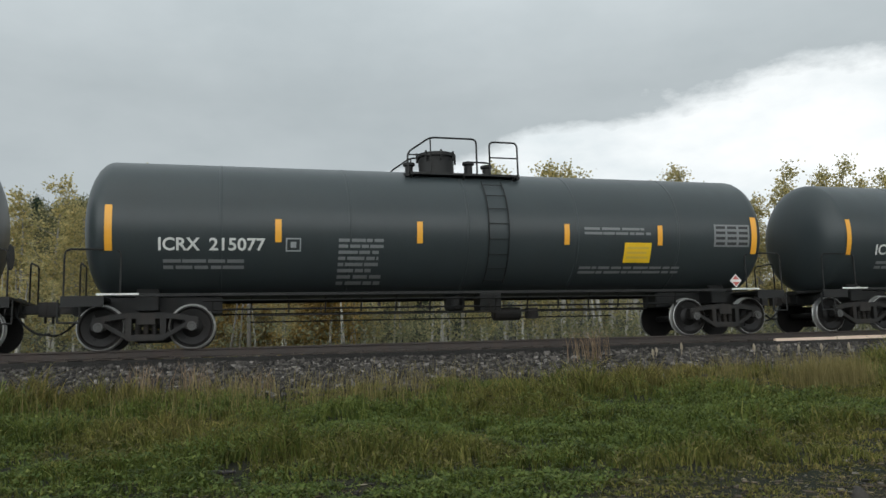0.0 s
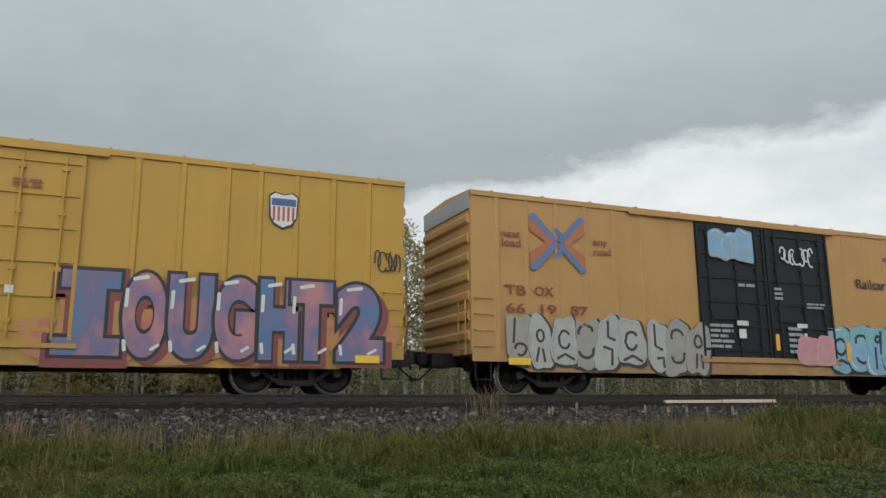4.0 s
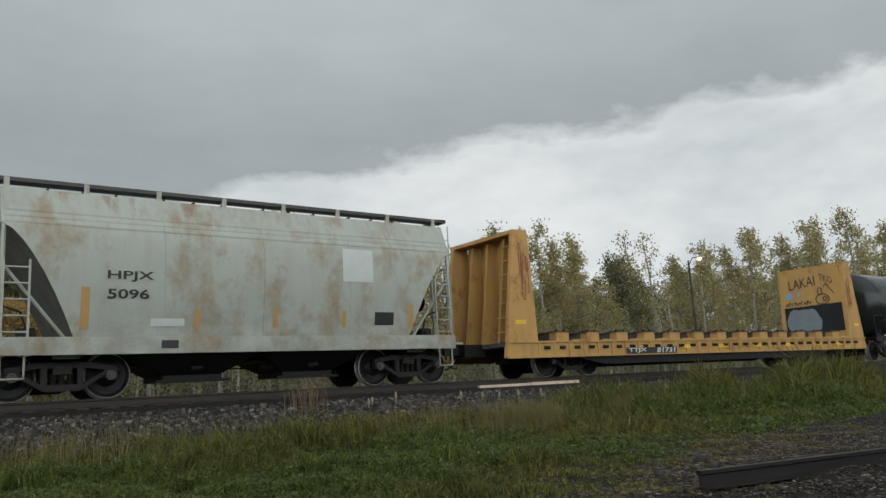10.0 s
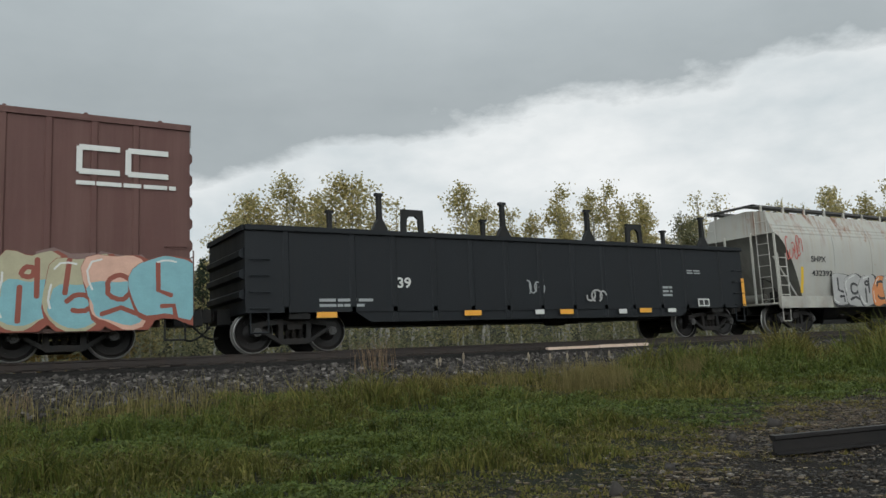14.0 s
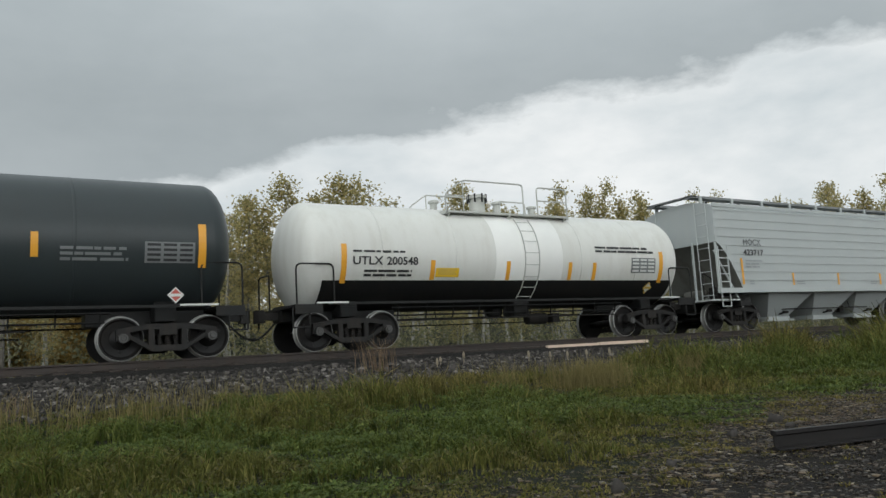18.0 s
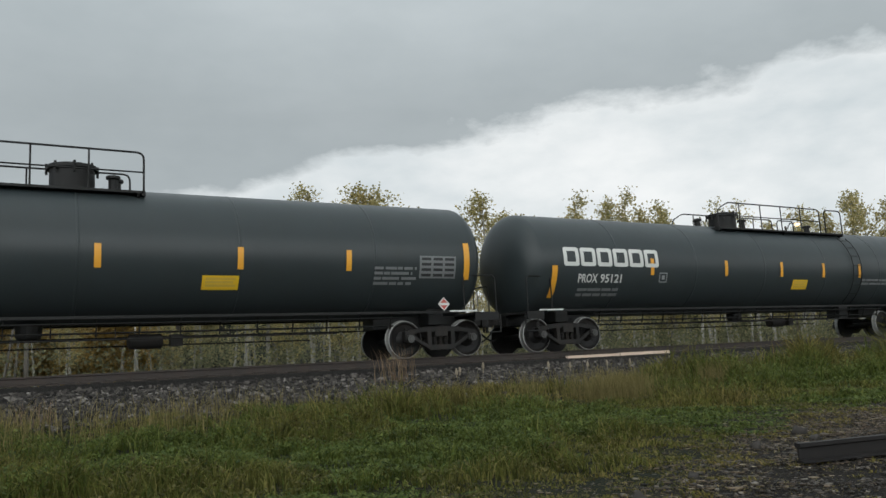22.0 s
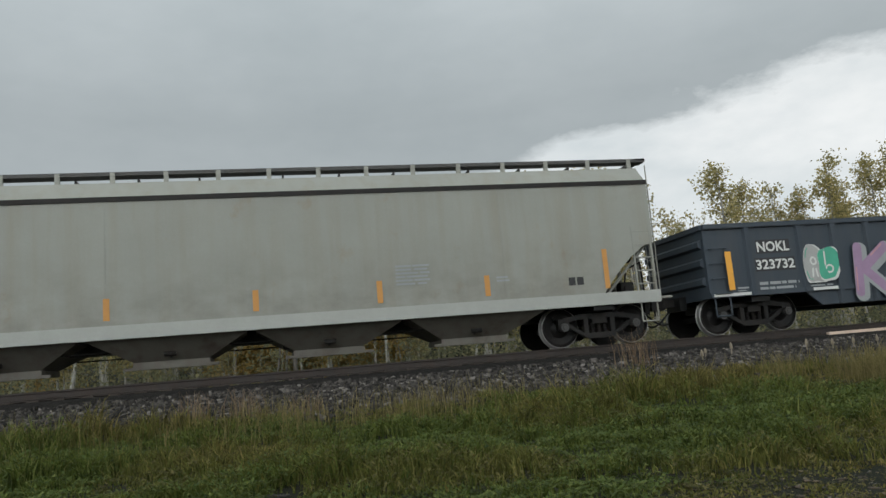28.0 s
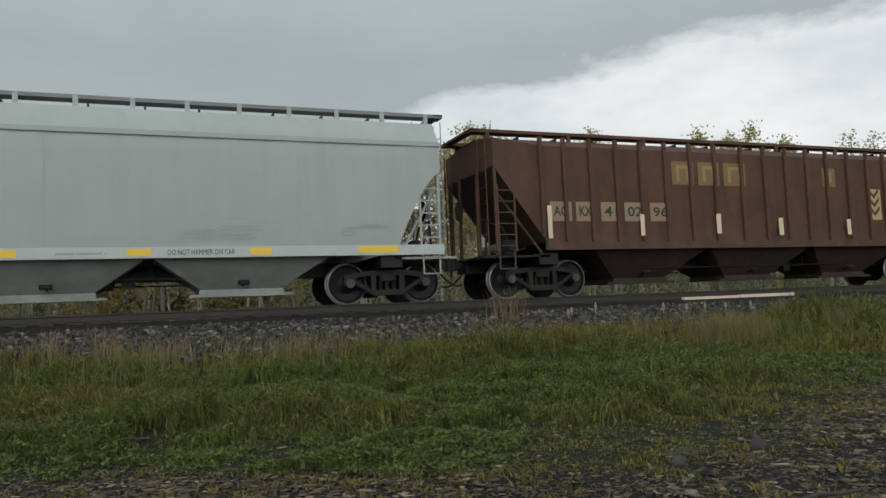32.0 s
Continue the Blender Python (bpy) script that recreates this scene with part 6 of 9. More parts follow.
        box(bm, min(s * (half + 0.2), s * (spread / 2 + reach - 0.5)), max(s * (half + 0.2), s * (spread / 2 + reach - 0.5)), -0.34, 0.34, 0.7, 1.0)
        part("draft_gear", bm, BLACK, root)
    side = (lambda x, z: -width(z) - 0.012) if style == "round" else flat_side(-1.49)
    return root, side


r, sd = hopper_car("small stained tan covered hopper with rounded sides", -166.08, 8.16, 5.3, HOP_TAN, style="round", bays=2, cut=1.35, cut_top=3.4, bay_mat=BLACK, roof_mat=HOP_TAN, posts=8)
words("reporting_mark", r, INK_BLACK, sd, [("HPJX", -3.38, -2.46, 2.32, 2.54), ("5096", -3.37, -2.55, 1.97, 2.17)], "dark stencilled reporting mark")
stripes(r, sd, [(-3.86, -3.7, 1.36, 2.19), (-1.59, -1.48, 1.36, 1.78), (0.22, 0.33, 1.4, 1.85), (1.99, 2.1, 1.4, 1.8), (3.91, 4.05, 1.4, 1.98)], flat_paint("faded_ochre_stripe", (0.45, 0.27, 0.09)))
mark("paint_patch", r, flat_paint("pale_patch", (0.55, 0.58, 0.56)), sd, [(2.01, 2.86, 2.51, 3.32), (-2.5, -1.8, 1.42, 1.58)], "pale repaint patch")
mark("test_table", r, INK_BLACK, sd, [(2.91, 3.46, 1.47, 1.78)])
mark("sill_panel", r, INK_BLACK, flat_side(-1.516), [(-2.3, -1.95, 0.95, 1.12)])
r, sd = hopper_car("cream covered hopper with rusty streaked roof edge", -199.17, 7.74, 5.5, HOP_CREAM, style="round", bays=2, cut=1.3, cut_top=3.1, bay_mat=BLACK, roof_mat=HOP_ROOF, posts=9, sill=(0.82, 1.2))
words("reporting_mark", r, INK_BLACK, sd, [("CITX", -3.65, -2.99, 2.39, 2.6), ("87591", -3.67, -2.82, 1.91, 2.12)], "dark stencilled reporting mark")
bm = bmesh.new()
outline(bm, -2.1, -1.82, 2.15, 2.42, sd, 0.025)
part("gauge_box_mark", bm, INK_BLACK, r)
stripes(r, sd, [(-2.14, -1.69, 1.4, 1.55), (1.5, 1.95, 1.4, 1.55)], PLACARD)
stripes(r, flat_side(-1.517), [(-4.89, -3.92, 0.83, 0.98), (3.63, 4.53, 0.83, 0.98)], PLACARD)
mark("test_table", r, INK_BLACK, sd, [(2.42, 2.97, 1.45, 1.8)])
prints(r, INK_BLACK, sd, [(2.1, 3.4, 1.85, 2.05, 3), (-3.6, -2.8, 1.4, 1.65, 2)])
prints(r, INK_BLACK, flat_side(-1.516), [(-2.4, -1.3, 0.98, 1.08, 1), (-0.6, 0.9, 0.95, 1.1, 2)])
r, sd = hopper_car("rusty grey covered hopper with painted-over graffiti", -211.73, 8.66, 5.6, HOP_GREY, style="round", bays=2, cut=1.35, cut_top=3.4, bay_mat=BLACK, roof_mat=HOP_GREY, posts=10, sill=(0.82, 1.22))
words("reporting_mark", r, INK_BLACK, sd, [("SHPX", -3.76, -2.9, 2.42, 2.63), ("432392", -3.75, -2.54, 1.93, 2.13)], "dark stencilled reporting mark")
graffiti(r, -2.6, 3.0, 0.90, 1.98, flat_side(-1.545), "eagcdbf", [SILVER, HOP_GREY, SILVER, SILVER, ORANGE], INK_BLACK, INK_WHITE, "grey outlined graffiti piece with orange accents", 51)
scrawl(r, -5.1, -4.2, 2.45, 3.35, sd, RED, "thin red tag", 52, 6, 0.04)
stripes(r, sd, [(-4.36, -4.22, 1.34, 2.24), (4.2, 4.32, 1.34, 2.2), (-2.36, -2.24, 1.3, 1.8), (0.1, 0.2, 1.3, 1.8), (2.3, 2.42, 1.3, 1.8)], PLACARD)
mark("test_table", r, INK_BLACK, sd, [(3.01, 3.5, 1.46, 1.84)])
r, sd = hopper_car("clean white covered hopper with beaded sides", -281.58, 10.21, 6.35, HOP_WHITE, style="board", eave=4.05, bays=3, cut=1.1, cut_top=2.85, bay_mat=HOP_WHITE, posts=9, sill=(1.2, 1.36), walk_mat=WALK_GREY)
words("reporting_mark", r, INK_BLACK, flat_side(-1.502), [("MOCX", -5.03, -4.14, 2.76, 2.96), ("423717", -5.07, -4.05, 2.42, 2.62)], "dark stencilled reporting mark")
prints(r, INK_GREY, flat_side(-1.502), [(-5.0, -4.1, 2.0, 2.3, 3), (-4.9, -4.6, 1.45, 1.6, 2), (-2.4, -1.9, 1.45, 1.6, 2), (2.0, 2.5, 1.45, 1.6, 2)])
stripes(r, flat_side(-1.505), [(-5.26, -5.16, 1.46, 2.33), (-2.64, -2.55, 1.44, 1.86), (-0.05, 0.05, 1.44, 1.86), (2.6, 2.71, 1.44, 1.86), (5.24, 5.35, 1.46, 2.33)])
# its bays take the dark truck brown to imitate shade beneath the body
r, sd = hopper_car("clean beige two-bay covered hopper, dark lettering", -389.13, 8.36, 5.6, HOP_BEIGE, style="flat", eave=3.62, bays=2, cut=1.3, cut_top=3.15, bay_mat=TRUCK_BROWN, posts=8, sill=(0.82, 1.2), walk_mat=BLACK)
words("reporting_mark", r, INK_BLACK, sd, [("CRDX", -4.01, -2.71, 2.28, 2.57), ("20307", -4.02, -2.56, 1.82, 2.11)], "large dark reporting mark", offset=0.03)
stripes(r, sd, [(-4.5, -4.38, 1.27, 2.11), (-2.02, -1.93, 1.3, 1.76), (0.02, 0.1, 1.28, 1.74), (2.1, 2.2, 1.28, 1.74), (4.05, 4.18, 1.26, 2.11)])
prints(r, INK_GREY, sd, [(-3.9, -2.9, 1.35, 1.55, 2), (1.2, 1.9, 1.6, 1.85, 3)])
prints(r, INK_GREY, flat_side(-1.516), [(-2.2, -1.6, 0.9, 1.05, 2), (-0.2, 0.5, 0.95, 1.1, 2), (1.1, 1.6, 0.95, 1.08, 1)])
mark("test_table", r, INK_BLACK, sd, [(3.42, 3.66, 1.42, 1.62), (3.72, 3.98, 1.42, 1.62)])
bm = bmesh.new()
outline(bm, -1.55, -1.27, 2.29, 2.56, sd, 0.02)
part("gauge_box_mark", bm, INK_GREY, r)
r, sd = hopper_car("long grey-green covered hopper with faint stains", -477.20, 15.70, 9.25, HOP_GREENISH, style="flat", eave=3.73, bays=4, cut=1.35, cut_top=2.3, bay_mat=HOP_BAY, posts=18, sill=(0.88, 1.16), sill_mat=flat_paint("sill_pale", (0.36, 0.37, 0.34), 0.5, 0.3), walk_mat=WALK_SHADED, rib_mat=STEEL_DARK)
words("reporting_mark", r, INK_BLACK, sd, [("NCLX", -7.52, -6.90, 2.29, 2.47), ("3241", -7.52, -6.87, 1.86, 2.06)], "dark stencilled reporting mark")
stripes(r, sd, [(x, x + 0.12, 1.26, z) for x, z in ((-7.82, 2.18), (-5.92, 1.7), (-2.82, 1.7), (0.07, 1.7), (2.66, 1.74), (5.06, 1.72), (7.92, 2.17))],
        flat_paint("dull_orange_stripe", (0.55, 0.26, 0.06)))
prints(r, INK_GREY, sd, [(3.09, 3.84, 1.6, 2.07, 6), (-7.44, -6.04, 1.35, 1.6, 2), (5.34, 5.64, 1.55, 1.7, 2)])
mark("test_table", r, INK_BLACK, sd, [(7.04, 7.20, 1.38, 1.56), (7.24, 7.40, 1.38, 1.56)])
r, sd = hopper_car("pale grey two-bay covered hopper with red and blue graffiti", -506.38, 7.87, 5.35, HOP_ICE, style="flat", eave=3.97, bays=2, cut=1.25, cut_top=3.3, bay_mat=HOP_BAY, posts=8, sill=(1.15, 1.3), walk_mat=WALK_SHADED)
words("reporting_mark", r, INK_BLACK, sd, [("MQRX", -3.9, -2.96, 2.29, 2.5), ("113199", -3.93, -3.0, 1.84, 2.05)], "dark stencilled reporting mark")
words("graffiti_tag", r, BLUE, sd, [("KEER", -2.85, -1.55, 1.97, 2.37), ("WAS2", -2.88, -1.5, 1.46, 1.88)], "blue painted tag", offset=0.035, slant=0.12)
scrawl(r, -1.3, -0.3, 1.6, 2.25, sd, BLUE, "blue graffiti tag", 63, 4, 0.07)
graffiti(r, -0.3, 2.65, 1.22, 2.2, sd, "cafgb", [RED], INK_WHITE, PINK, "red swollen graffiti letters outlined in white", 64, over=1.1)
scrawl(r, 2.85, 4.05, 1.85, 2.2, sd, RED, "red tag", 66, 4, 0.04)
scrawl(r, 2.85, 4.05, 1.42, 1.78, sd, RED, "red tag", 67, 5, 0.04)
stripes(r, sd, [(-4.1, -3.96, 1.4, 2.36), (4.08, 4.22, 1.5, 2.36), (-1.5, -1.4, 1.4, 1.8), (1.4, 1.5, 1.5, 1.9)])
mark("test_table", r, INK_BLACK, sd, [(2.37, 2.73, 1.54, 1.8)])
RIBS_SOO = (-6.89, -6.24, -5.49, -4.73, -3.99, -3.22, -2.42, -1.61, -0.71, 0.10, 0.87, 1.64, 2.40, 3.22, 3.99, 4.67, 5.29, 5.96, 6.69)
r, sd = hopper_car("rust-brown ribbed covered hopper with yellow squares", -524.14, 13.49, 8.15, HOP_BROWN, style="rib", top=4.12, eave=3.85, bays=3, cut=1.35, cut_top=3.15, bay_mat=BAY_BROWN_SHADED, posts=8, sill=(1.12, 1.32), ribs=RIBS_SOO, walk_mat=HOP_BROWN)
SQ = flat_side(-1.49)
for ch, x0, x1 in (("AO", -6.65, -6.1), ("KX", -5.92, -5.44), ("41", -5.2, -4.68), ("02", -4.5, -3.95), ("96", -3.72, -3.15)):
    bm = bmesh.new()
    sheet(bm, x0 - 0.03, x1 + 0.03, 1.83, 2.31, SQ)
    q = part("number_panel", bm, flat_paint("panel_tan", (0.26, 0.185, 0.105), 0.6, 0.4), r, "tan panel with dark characters")
    words("panel_lettering", q, INK_BLACK, SQ, [(ch, x0 + 0.06, x1 - 0.06, 1.95, 2.2)], lift=0.009)
for x0, x1, z0, z1 in ((-3.0, -2.3, 2.8, 3.42), (-2.15, -1.45, 2.8, 3.42), (-1.3, -0.55, 2.8, 3.42), (2.25, 2.75, 2.85, 3.38)):
    mark("faded_square", r, flat_paint("faded_yellow_square", (0.20, 0.115, 0.034), 0.6, 0.7), SQ, [(x0, x1, z0, z1)], "faded yellow square")
    mark("square_form", r, flat_paint("faded_yellow_form", (0.30, 0.18, 0.065), 0.6, 0.5), SQ, [(x0 + 0.15, x0 + 0.24, z0 + 0.1, z1 - 0.1), (x1 - 0.24, x1 - 0.15, z0 + 0.1, z1 - 0.1), (x0 + 0.24, x1 - 0.24, z1 - 0.19, z1 - 0.1)], lift=0.008)
bm = bmesh.new()
sheet(bm, 3.95, 4.5, 1.9, 2.8, SQ)
for k in range(3):
    z = 2.0 + 0.26 * k
    for s in (-1, 1):
        poly(bm, [(4.225, z), (4.225 + s * 0.2, z + 0.2), (4.225 + s * 0.2, z + 0.32), (4.225, z + 0.12)], SQ, 1, 0.008)
part("wheat_emblem", bm, [flat_paint("emblem_cream", (0.42, 0.30, 0.14)), HOP_BROWN], r, "cream panel with brown wheat ear shape")
stripes(r, flat_side(-1.564), [(-6.8, -6.68, 1.4, 2.2), (-4.12, -4, 1.45, 2.0), (-1.7, -1.55, 1.5, 2.03), (0.44, 0.6, 1.45, 1.93), (2.99, 3.14, 1.46, 1.9), (5.34, 5.5, 1.45, 1.91), (6.72, 6.86, 1.4, 2.2)], STRIPE_PALE)
r, sd = hopper_car("pale grey-green covered hopper with yellow sill marks", -542.08, 13.94, 8.2, HOP_PALE, style="flat", eave=3.6, bays=3, cut=1.05, cut_top=2.95, bay_mat=HOP_PALE, posts=16, sill=(1.05, 1.28), walk_mat=WALK_GREY, ladder_mat=HOP_PALE, rib_mat=HOP_PALE, sill_mat=flat_paint("sill_white", (0.40, 0.43, 0.41), 0.5, 0.2))
stripes(r, flat_side(-1.517), [(x, x + 0.45, 1.1, 1.24) for x in (-5.2, -3.0, -0.9, 1.48, 3.86)] + [(6.19, 7.1, 1.11, 1.26)], PLACARD)
words("sill_warning", r, INK_BLACK, flat_side(-1.517), [("DO NOT HAMMER ON CAR", 2.24, 3.55, 1.11, 1.22)], "small black stencilled words")
prints(r, INK_GREY, flat_side(-1.517), [(0.2, 1.1, 1.11, 1.2, 1)])
prints(r, INK_GREY, sd, [(2.53, 3.14, 1.44, 1.65, 3), (3.27, 4.1, 1.41, 1.75, 4), (3.4, 3.85, 1.82, 1.9, 1), (5.84, 6.2, 1.46, 1.7, 3), (6.2, 6.9, 1.65, 1.77, 2)])


# ---- gondolas ----
def gondola(label, left, spread, half, mat, top=2.62, low=0.55, ribs=(), rib_mat=None, chord_mat=None, proud=0.07):
    root = rolling_stock("gondola_car", label, "gondola car", left, spread, 2.05)
    rib_mat, chord_mat = rib_mat or mat, chord_mat or mat
    for s in (-1, 1):
        a, b = sorted((s * 1.40, s * 1.46))
        bm = bmesh.new()
        slab(bm, [(-half, 0.86), (-half + 2.6, 0.86), (-half + 3.0, low), (half - 3.0, low), (half - 2.6, 0.86), (half, 0.86), (half, top - 0.02), (-half, top - 0.02)], a, b, "y")
        part("side", bm, mat, root)
        bm = bmesh.new()
        a, b = sorted((s * 1.36, s * 1.54))
        box(bm, -half - 0.01, half + 0.01, a, b, top - 0.12, top)
        part("top_chord", bm, chord_mat, root, bevel=0.012)
        bm = bmesh.new()
        a, b = sorted((s * 1.46, s * (1.46 + min(0.055, proud))))
        box(bm, -half, half, a, b, 0.86, 0.98)
        part("side_sill", bm, mat, root)
        for x in ribs:
            bm = bmesh.new()
            lo = low if abs(x) < half - 3.0 else 0.86
            i, o = s * 1.46, s * (1.46 + proud)
            slab(bm, [(x - 0.09, i), (x + 0.09, i), (x + 0.055, o), (x - 0.055, o)], lo, top - 0.12, "z")
            part("side_post", bm, rib_mat, root)
        bm = bmesh.new()
        a, b = sorted((s * (half - 0.06), s * half))
        box(bm, a, b, -1.40, 1.40, 0.86, top - 0.02)
        part("end", bm, mat, root)
        for z in (1.15, 1.6, 2.05):
            bm = bmesh.new()
            slab(bm, [(s * half, z), (s * (half + 0.1), z + 0.06), (s * (half + 0.1), z + 0.18), (s * half, z + 0.24)], -1.36, 1.36, "y")
            part("end_rib", bm, mat, root)
        bm = bmesh.new()
        a, b = sorted((s * (half - 0.08), s * (half + 0.06)))
        box(bm, a, b, -1.45, 1.45, top - 0.12, top)
        part("end_chord", bm, chord_mat, root)
        bm = bmesh.new()
        for k in range(4):
            z = 0.95 + 0.36 * k
            x = s * (half - 0.1)
            pipe(bm, [(x, -1.46, z), (x, -1.56, z), (x - s * 0.42, -1.56, z), (x - s * 0.42, -1.46, z)], 0.014, 5)
        part("side_grab_iron", bm, mat, root)
        stirrup(root, mat, s * (half - 0.3), -1.48, 0.88)
        bm = bmesh.new()
        box(bm, min(s * half, s * (spread / 2 + 1.55)), max(s * half, s * (spread / 2 + 1.55)), -0.34, 0.34, 0.68, 1.02)
        part("draft_gear", bm, BLACK, root)
        bm = bmesh.new()
        box(bm, min(s * (spread / 2 - 0.25), s * (spread / 2 + 0.25)), max(s * (spread / 2 - 0.25), s * (spread / 2 + 0.25)), -1.4, 1.4, 0.72, 0.9)
        part("bolster", bm, BLACK, root)
    bm = bmesh.new()
    box(bm, -half + 0.05, half - 0.05, -1.40, 1.40, 0.88, 0.95)
    part("floor", bm, TRUCK_BROWN, root)
    bm = bmesh.new()
    box(bm, -half + 0.3, half - 0.3, -0.3, 0.3, 0.58, 0.88)
    part("centre_sill", bm, BLACK, root)
    brake_gear(root, half * 0.7)
    return root


GS = flat_side(-1.465)
GO = flat_side(-1.535)
GN = flat_side(-1.490)
RIBS_GON = (-6.5, -5.05, -4.08, -3.08, -2.09, -1.1, -0.1, 0.92, 1.94, 2.92, 3.95, 4.92, 6.4)
r = gondola("black gondola with folded posts on its rim", -230.0, 13.9, 8.2, GON_BLACK, 2.8, 0.62, tuple(x * 1.12 for x in RIBS_GON), proud=0.03)
for x, h in ((-4.9, 0.85), (-1.25, 0.85), (1.71, 0.82), (6.47, 0.85)):
    bm = bmesh.new()
    slab(bm, [(x - 0.22, 2.8), (x + 0.22, 2.8), (x + 0.06, 3.08), (x + 0.05, 2.8 + h), (x + 0.1, 2.8 + h), (x + 0.1, 2.87 + h), (x - 0.1, 2.87 + h), (x - 0.1, 2.8 + h), (x - 0.05, 2.8 + h), (x - 0.06, 3.08)], -1.50, -1.38, "y")
    part("stake", bm, BLACK, r, "black flared rim stake")
for x in (-1.9, -6.2, 4.71):
    bm = bmesh.new()
    box(bm, x - 0.05, x + 0.05, -1.5, -1.4, 2.8, 3.16)
    box(bm, x - 0.09, x + 0.09, -1.52, -1.38, 3.16, 3.22)
    part("stake", bm, BLACK, r)
for x in (-4.0, 3.5):
    bm = bmesh.new()
    slab(bm, [(x - 0.32, 2.8), (x - 0.18, 2.8), (x - 0.16, 3.12), (x - 0.08, 3.2), (x + 0.08, 3.2), (x + 0.16, 3.12), (x + 0.18, 2.8), (x + 0.32, 2.8), (x + 0.3, 3.36), (x - 0.3, 3.36)], -1.48, -1.40, "y")
    part("rim_bracket", bm, BLACK, r, "arched black rim bracket")
stripes(r, flat_side(-1.535), [(-6.6, -6.1, 0.73, 0.86), (-2.65, -2.14, 0.73, 0.86), (0.44, 0.91, 0.73, 0.86), (3.42, 3.9, 0.74, 0.87)], STRIPE)
stripes(r, GO, [(8.02, 8.16, 0.9, 1.79)])
mark("paint_patch", r, INK_WHITE, GO, [(-0.41, -0.11, 0.74, 0.86), (2.6, 2.9, 0.72, 0.85), (4.58, 4.92, 0.74, 0.85)])
mark("test_table", r, INK_WHITE, GO, [(5.92, 6.43, 0.9, 1.14)])
mark("test_table_fill", r, INK_BLACK, flat_side(-1.54), [(5.97, 6.15, 0.94, 1.1), (6.2, 6.38, 0.94, 1.1)])
prints(r, INK_GREY, GS, [(4.4, 4.9, 1.2, 1.55, 3), (5.6, 6.2, 1.9, 2.05, 2), (-6.5, -5.0, 0.95, 1.2, 2)])
words("reporting_mark", r, INK_WHITE, GS, [("39", -4.48, -4.11, 1.42, 1.68)], "white stencilled numerals")
scrawl(r, -0.62, 0.0, 1.28, 1.7, GS, INK_GREY, "chalky tag", 71, 4, 0.04)
scrawl(r, 1.44, 2.16, 1.0, 1.48, GO, SILVER, "silver oval tag", 72, 3, 0.05)

r = gondola("black gondola covered in white and yellow graffiti", -405.91, 12.5, 7.75, GON_BLACK, 2.6, 0.55, RIBS_GON, proud=0.022)
words("reporting_mark", r, INK_WHITE, GS, [("IC", -5.98, -5.65, 1.78, 1.97), ("294", -5.9, -5.34, 1.4, 1.63), ("932", -4.99, -4.36, 1.38, 1.64)], "white stencilled reporting mark", offset=0.02)
graffiti(r, -6.25, -4.3, 0.92, 1.36, GN, "bZE", [GON_BLACK], SILVER, GON_BLACK, "white outlined tag", 73, over=0.6)
graffiti(r, -4.15, -1.05, 0.62, 1.95, GN, "KESTR", [GON_BLACK], SILVER, GON_BLACK, "tangled white outlined graffiti lettering", 74, over=0.62)
graffiti(r, -3.85, -1.15, 0.95, 2.0, flat_side(-1.510), "SZA", [GON_BLACK], SILVER, GON_BLACK, "tangled white outlined graffiti lettering", 92, over=0.28)
for x0, x1, z0, z1, forms, seed in ((-0.95, 0.0, 0.66, 1.5, "ac", 75), (-0.75, 0.75, 1.5, 2.2, "bca", 79), (0.05, 0.95, 0.68, 1.45, "dd", 80)):
    graffiti(r, x0, x1, z0, z1, GN, forms, [CHALK], INK_BLACK, SILVER, "silver and black graffiti figure forms", seed, over=0.8)
scrawl(r, -1.05, -0.35, 2.26, 2.40, GS, INK_GREY, "small grey tag", 82, 5, 0.025)
scrawl(r, 0.45, 0.9, 2.26, 2.42, GS, INK_GREY, "small grey tag", 90, 4, 0.025)
graffiti(r, 1.0, 4.4, 0.66, 2.0, GN, "NINZOH", [OCHRE_CREAM, OCHRE_CREAM, OCHRE_CREAM, OCHRE_CREAM, PALE_GREEN, PALE_GREEN], OUTLINE, INK_WHITE, "pale yellow and green graffiti letters", 76, over=1.5)
scrawl(r, 5.05, 5.94, 1.6, 2.05, GS, SILVER, "small grey tag", 77, 5, 0.03)
scrawl(r, -7.3, -6.6, 1.2, 2.3, GS, INK_GREY, "grey scrawled tags", 78, 6, 0.03)
stripes(r, flat_side(-1.53), [(-7.6, -7.44, 0.94, 1.86), (-4.21, -4.06, 0.96, 1.43), (-1.15, -1.0, 1.03, 1.51), (1.86, 2.01, 1.02, 1.5), (3.86, 4.0, 1.03, 1.5), (7.58, 7.74, 0.94, 1.86)], PLACARD)
mark("test_table", r, INK_WHITE, GN, [(5.55, 6.08, 0.82, 1.1)])
mark("test_table_fill", r, INK_BLACK, flat_side(-1.500), [(5.6, 5.78, 0.86, 1.06), (5.83, 6.02, 0.86, 1.06)])

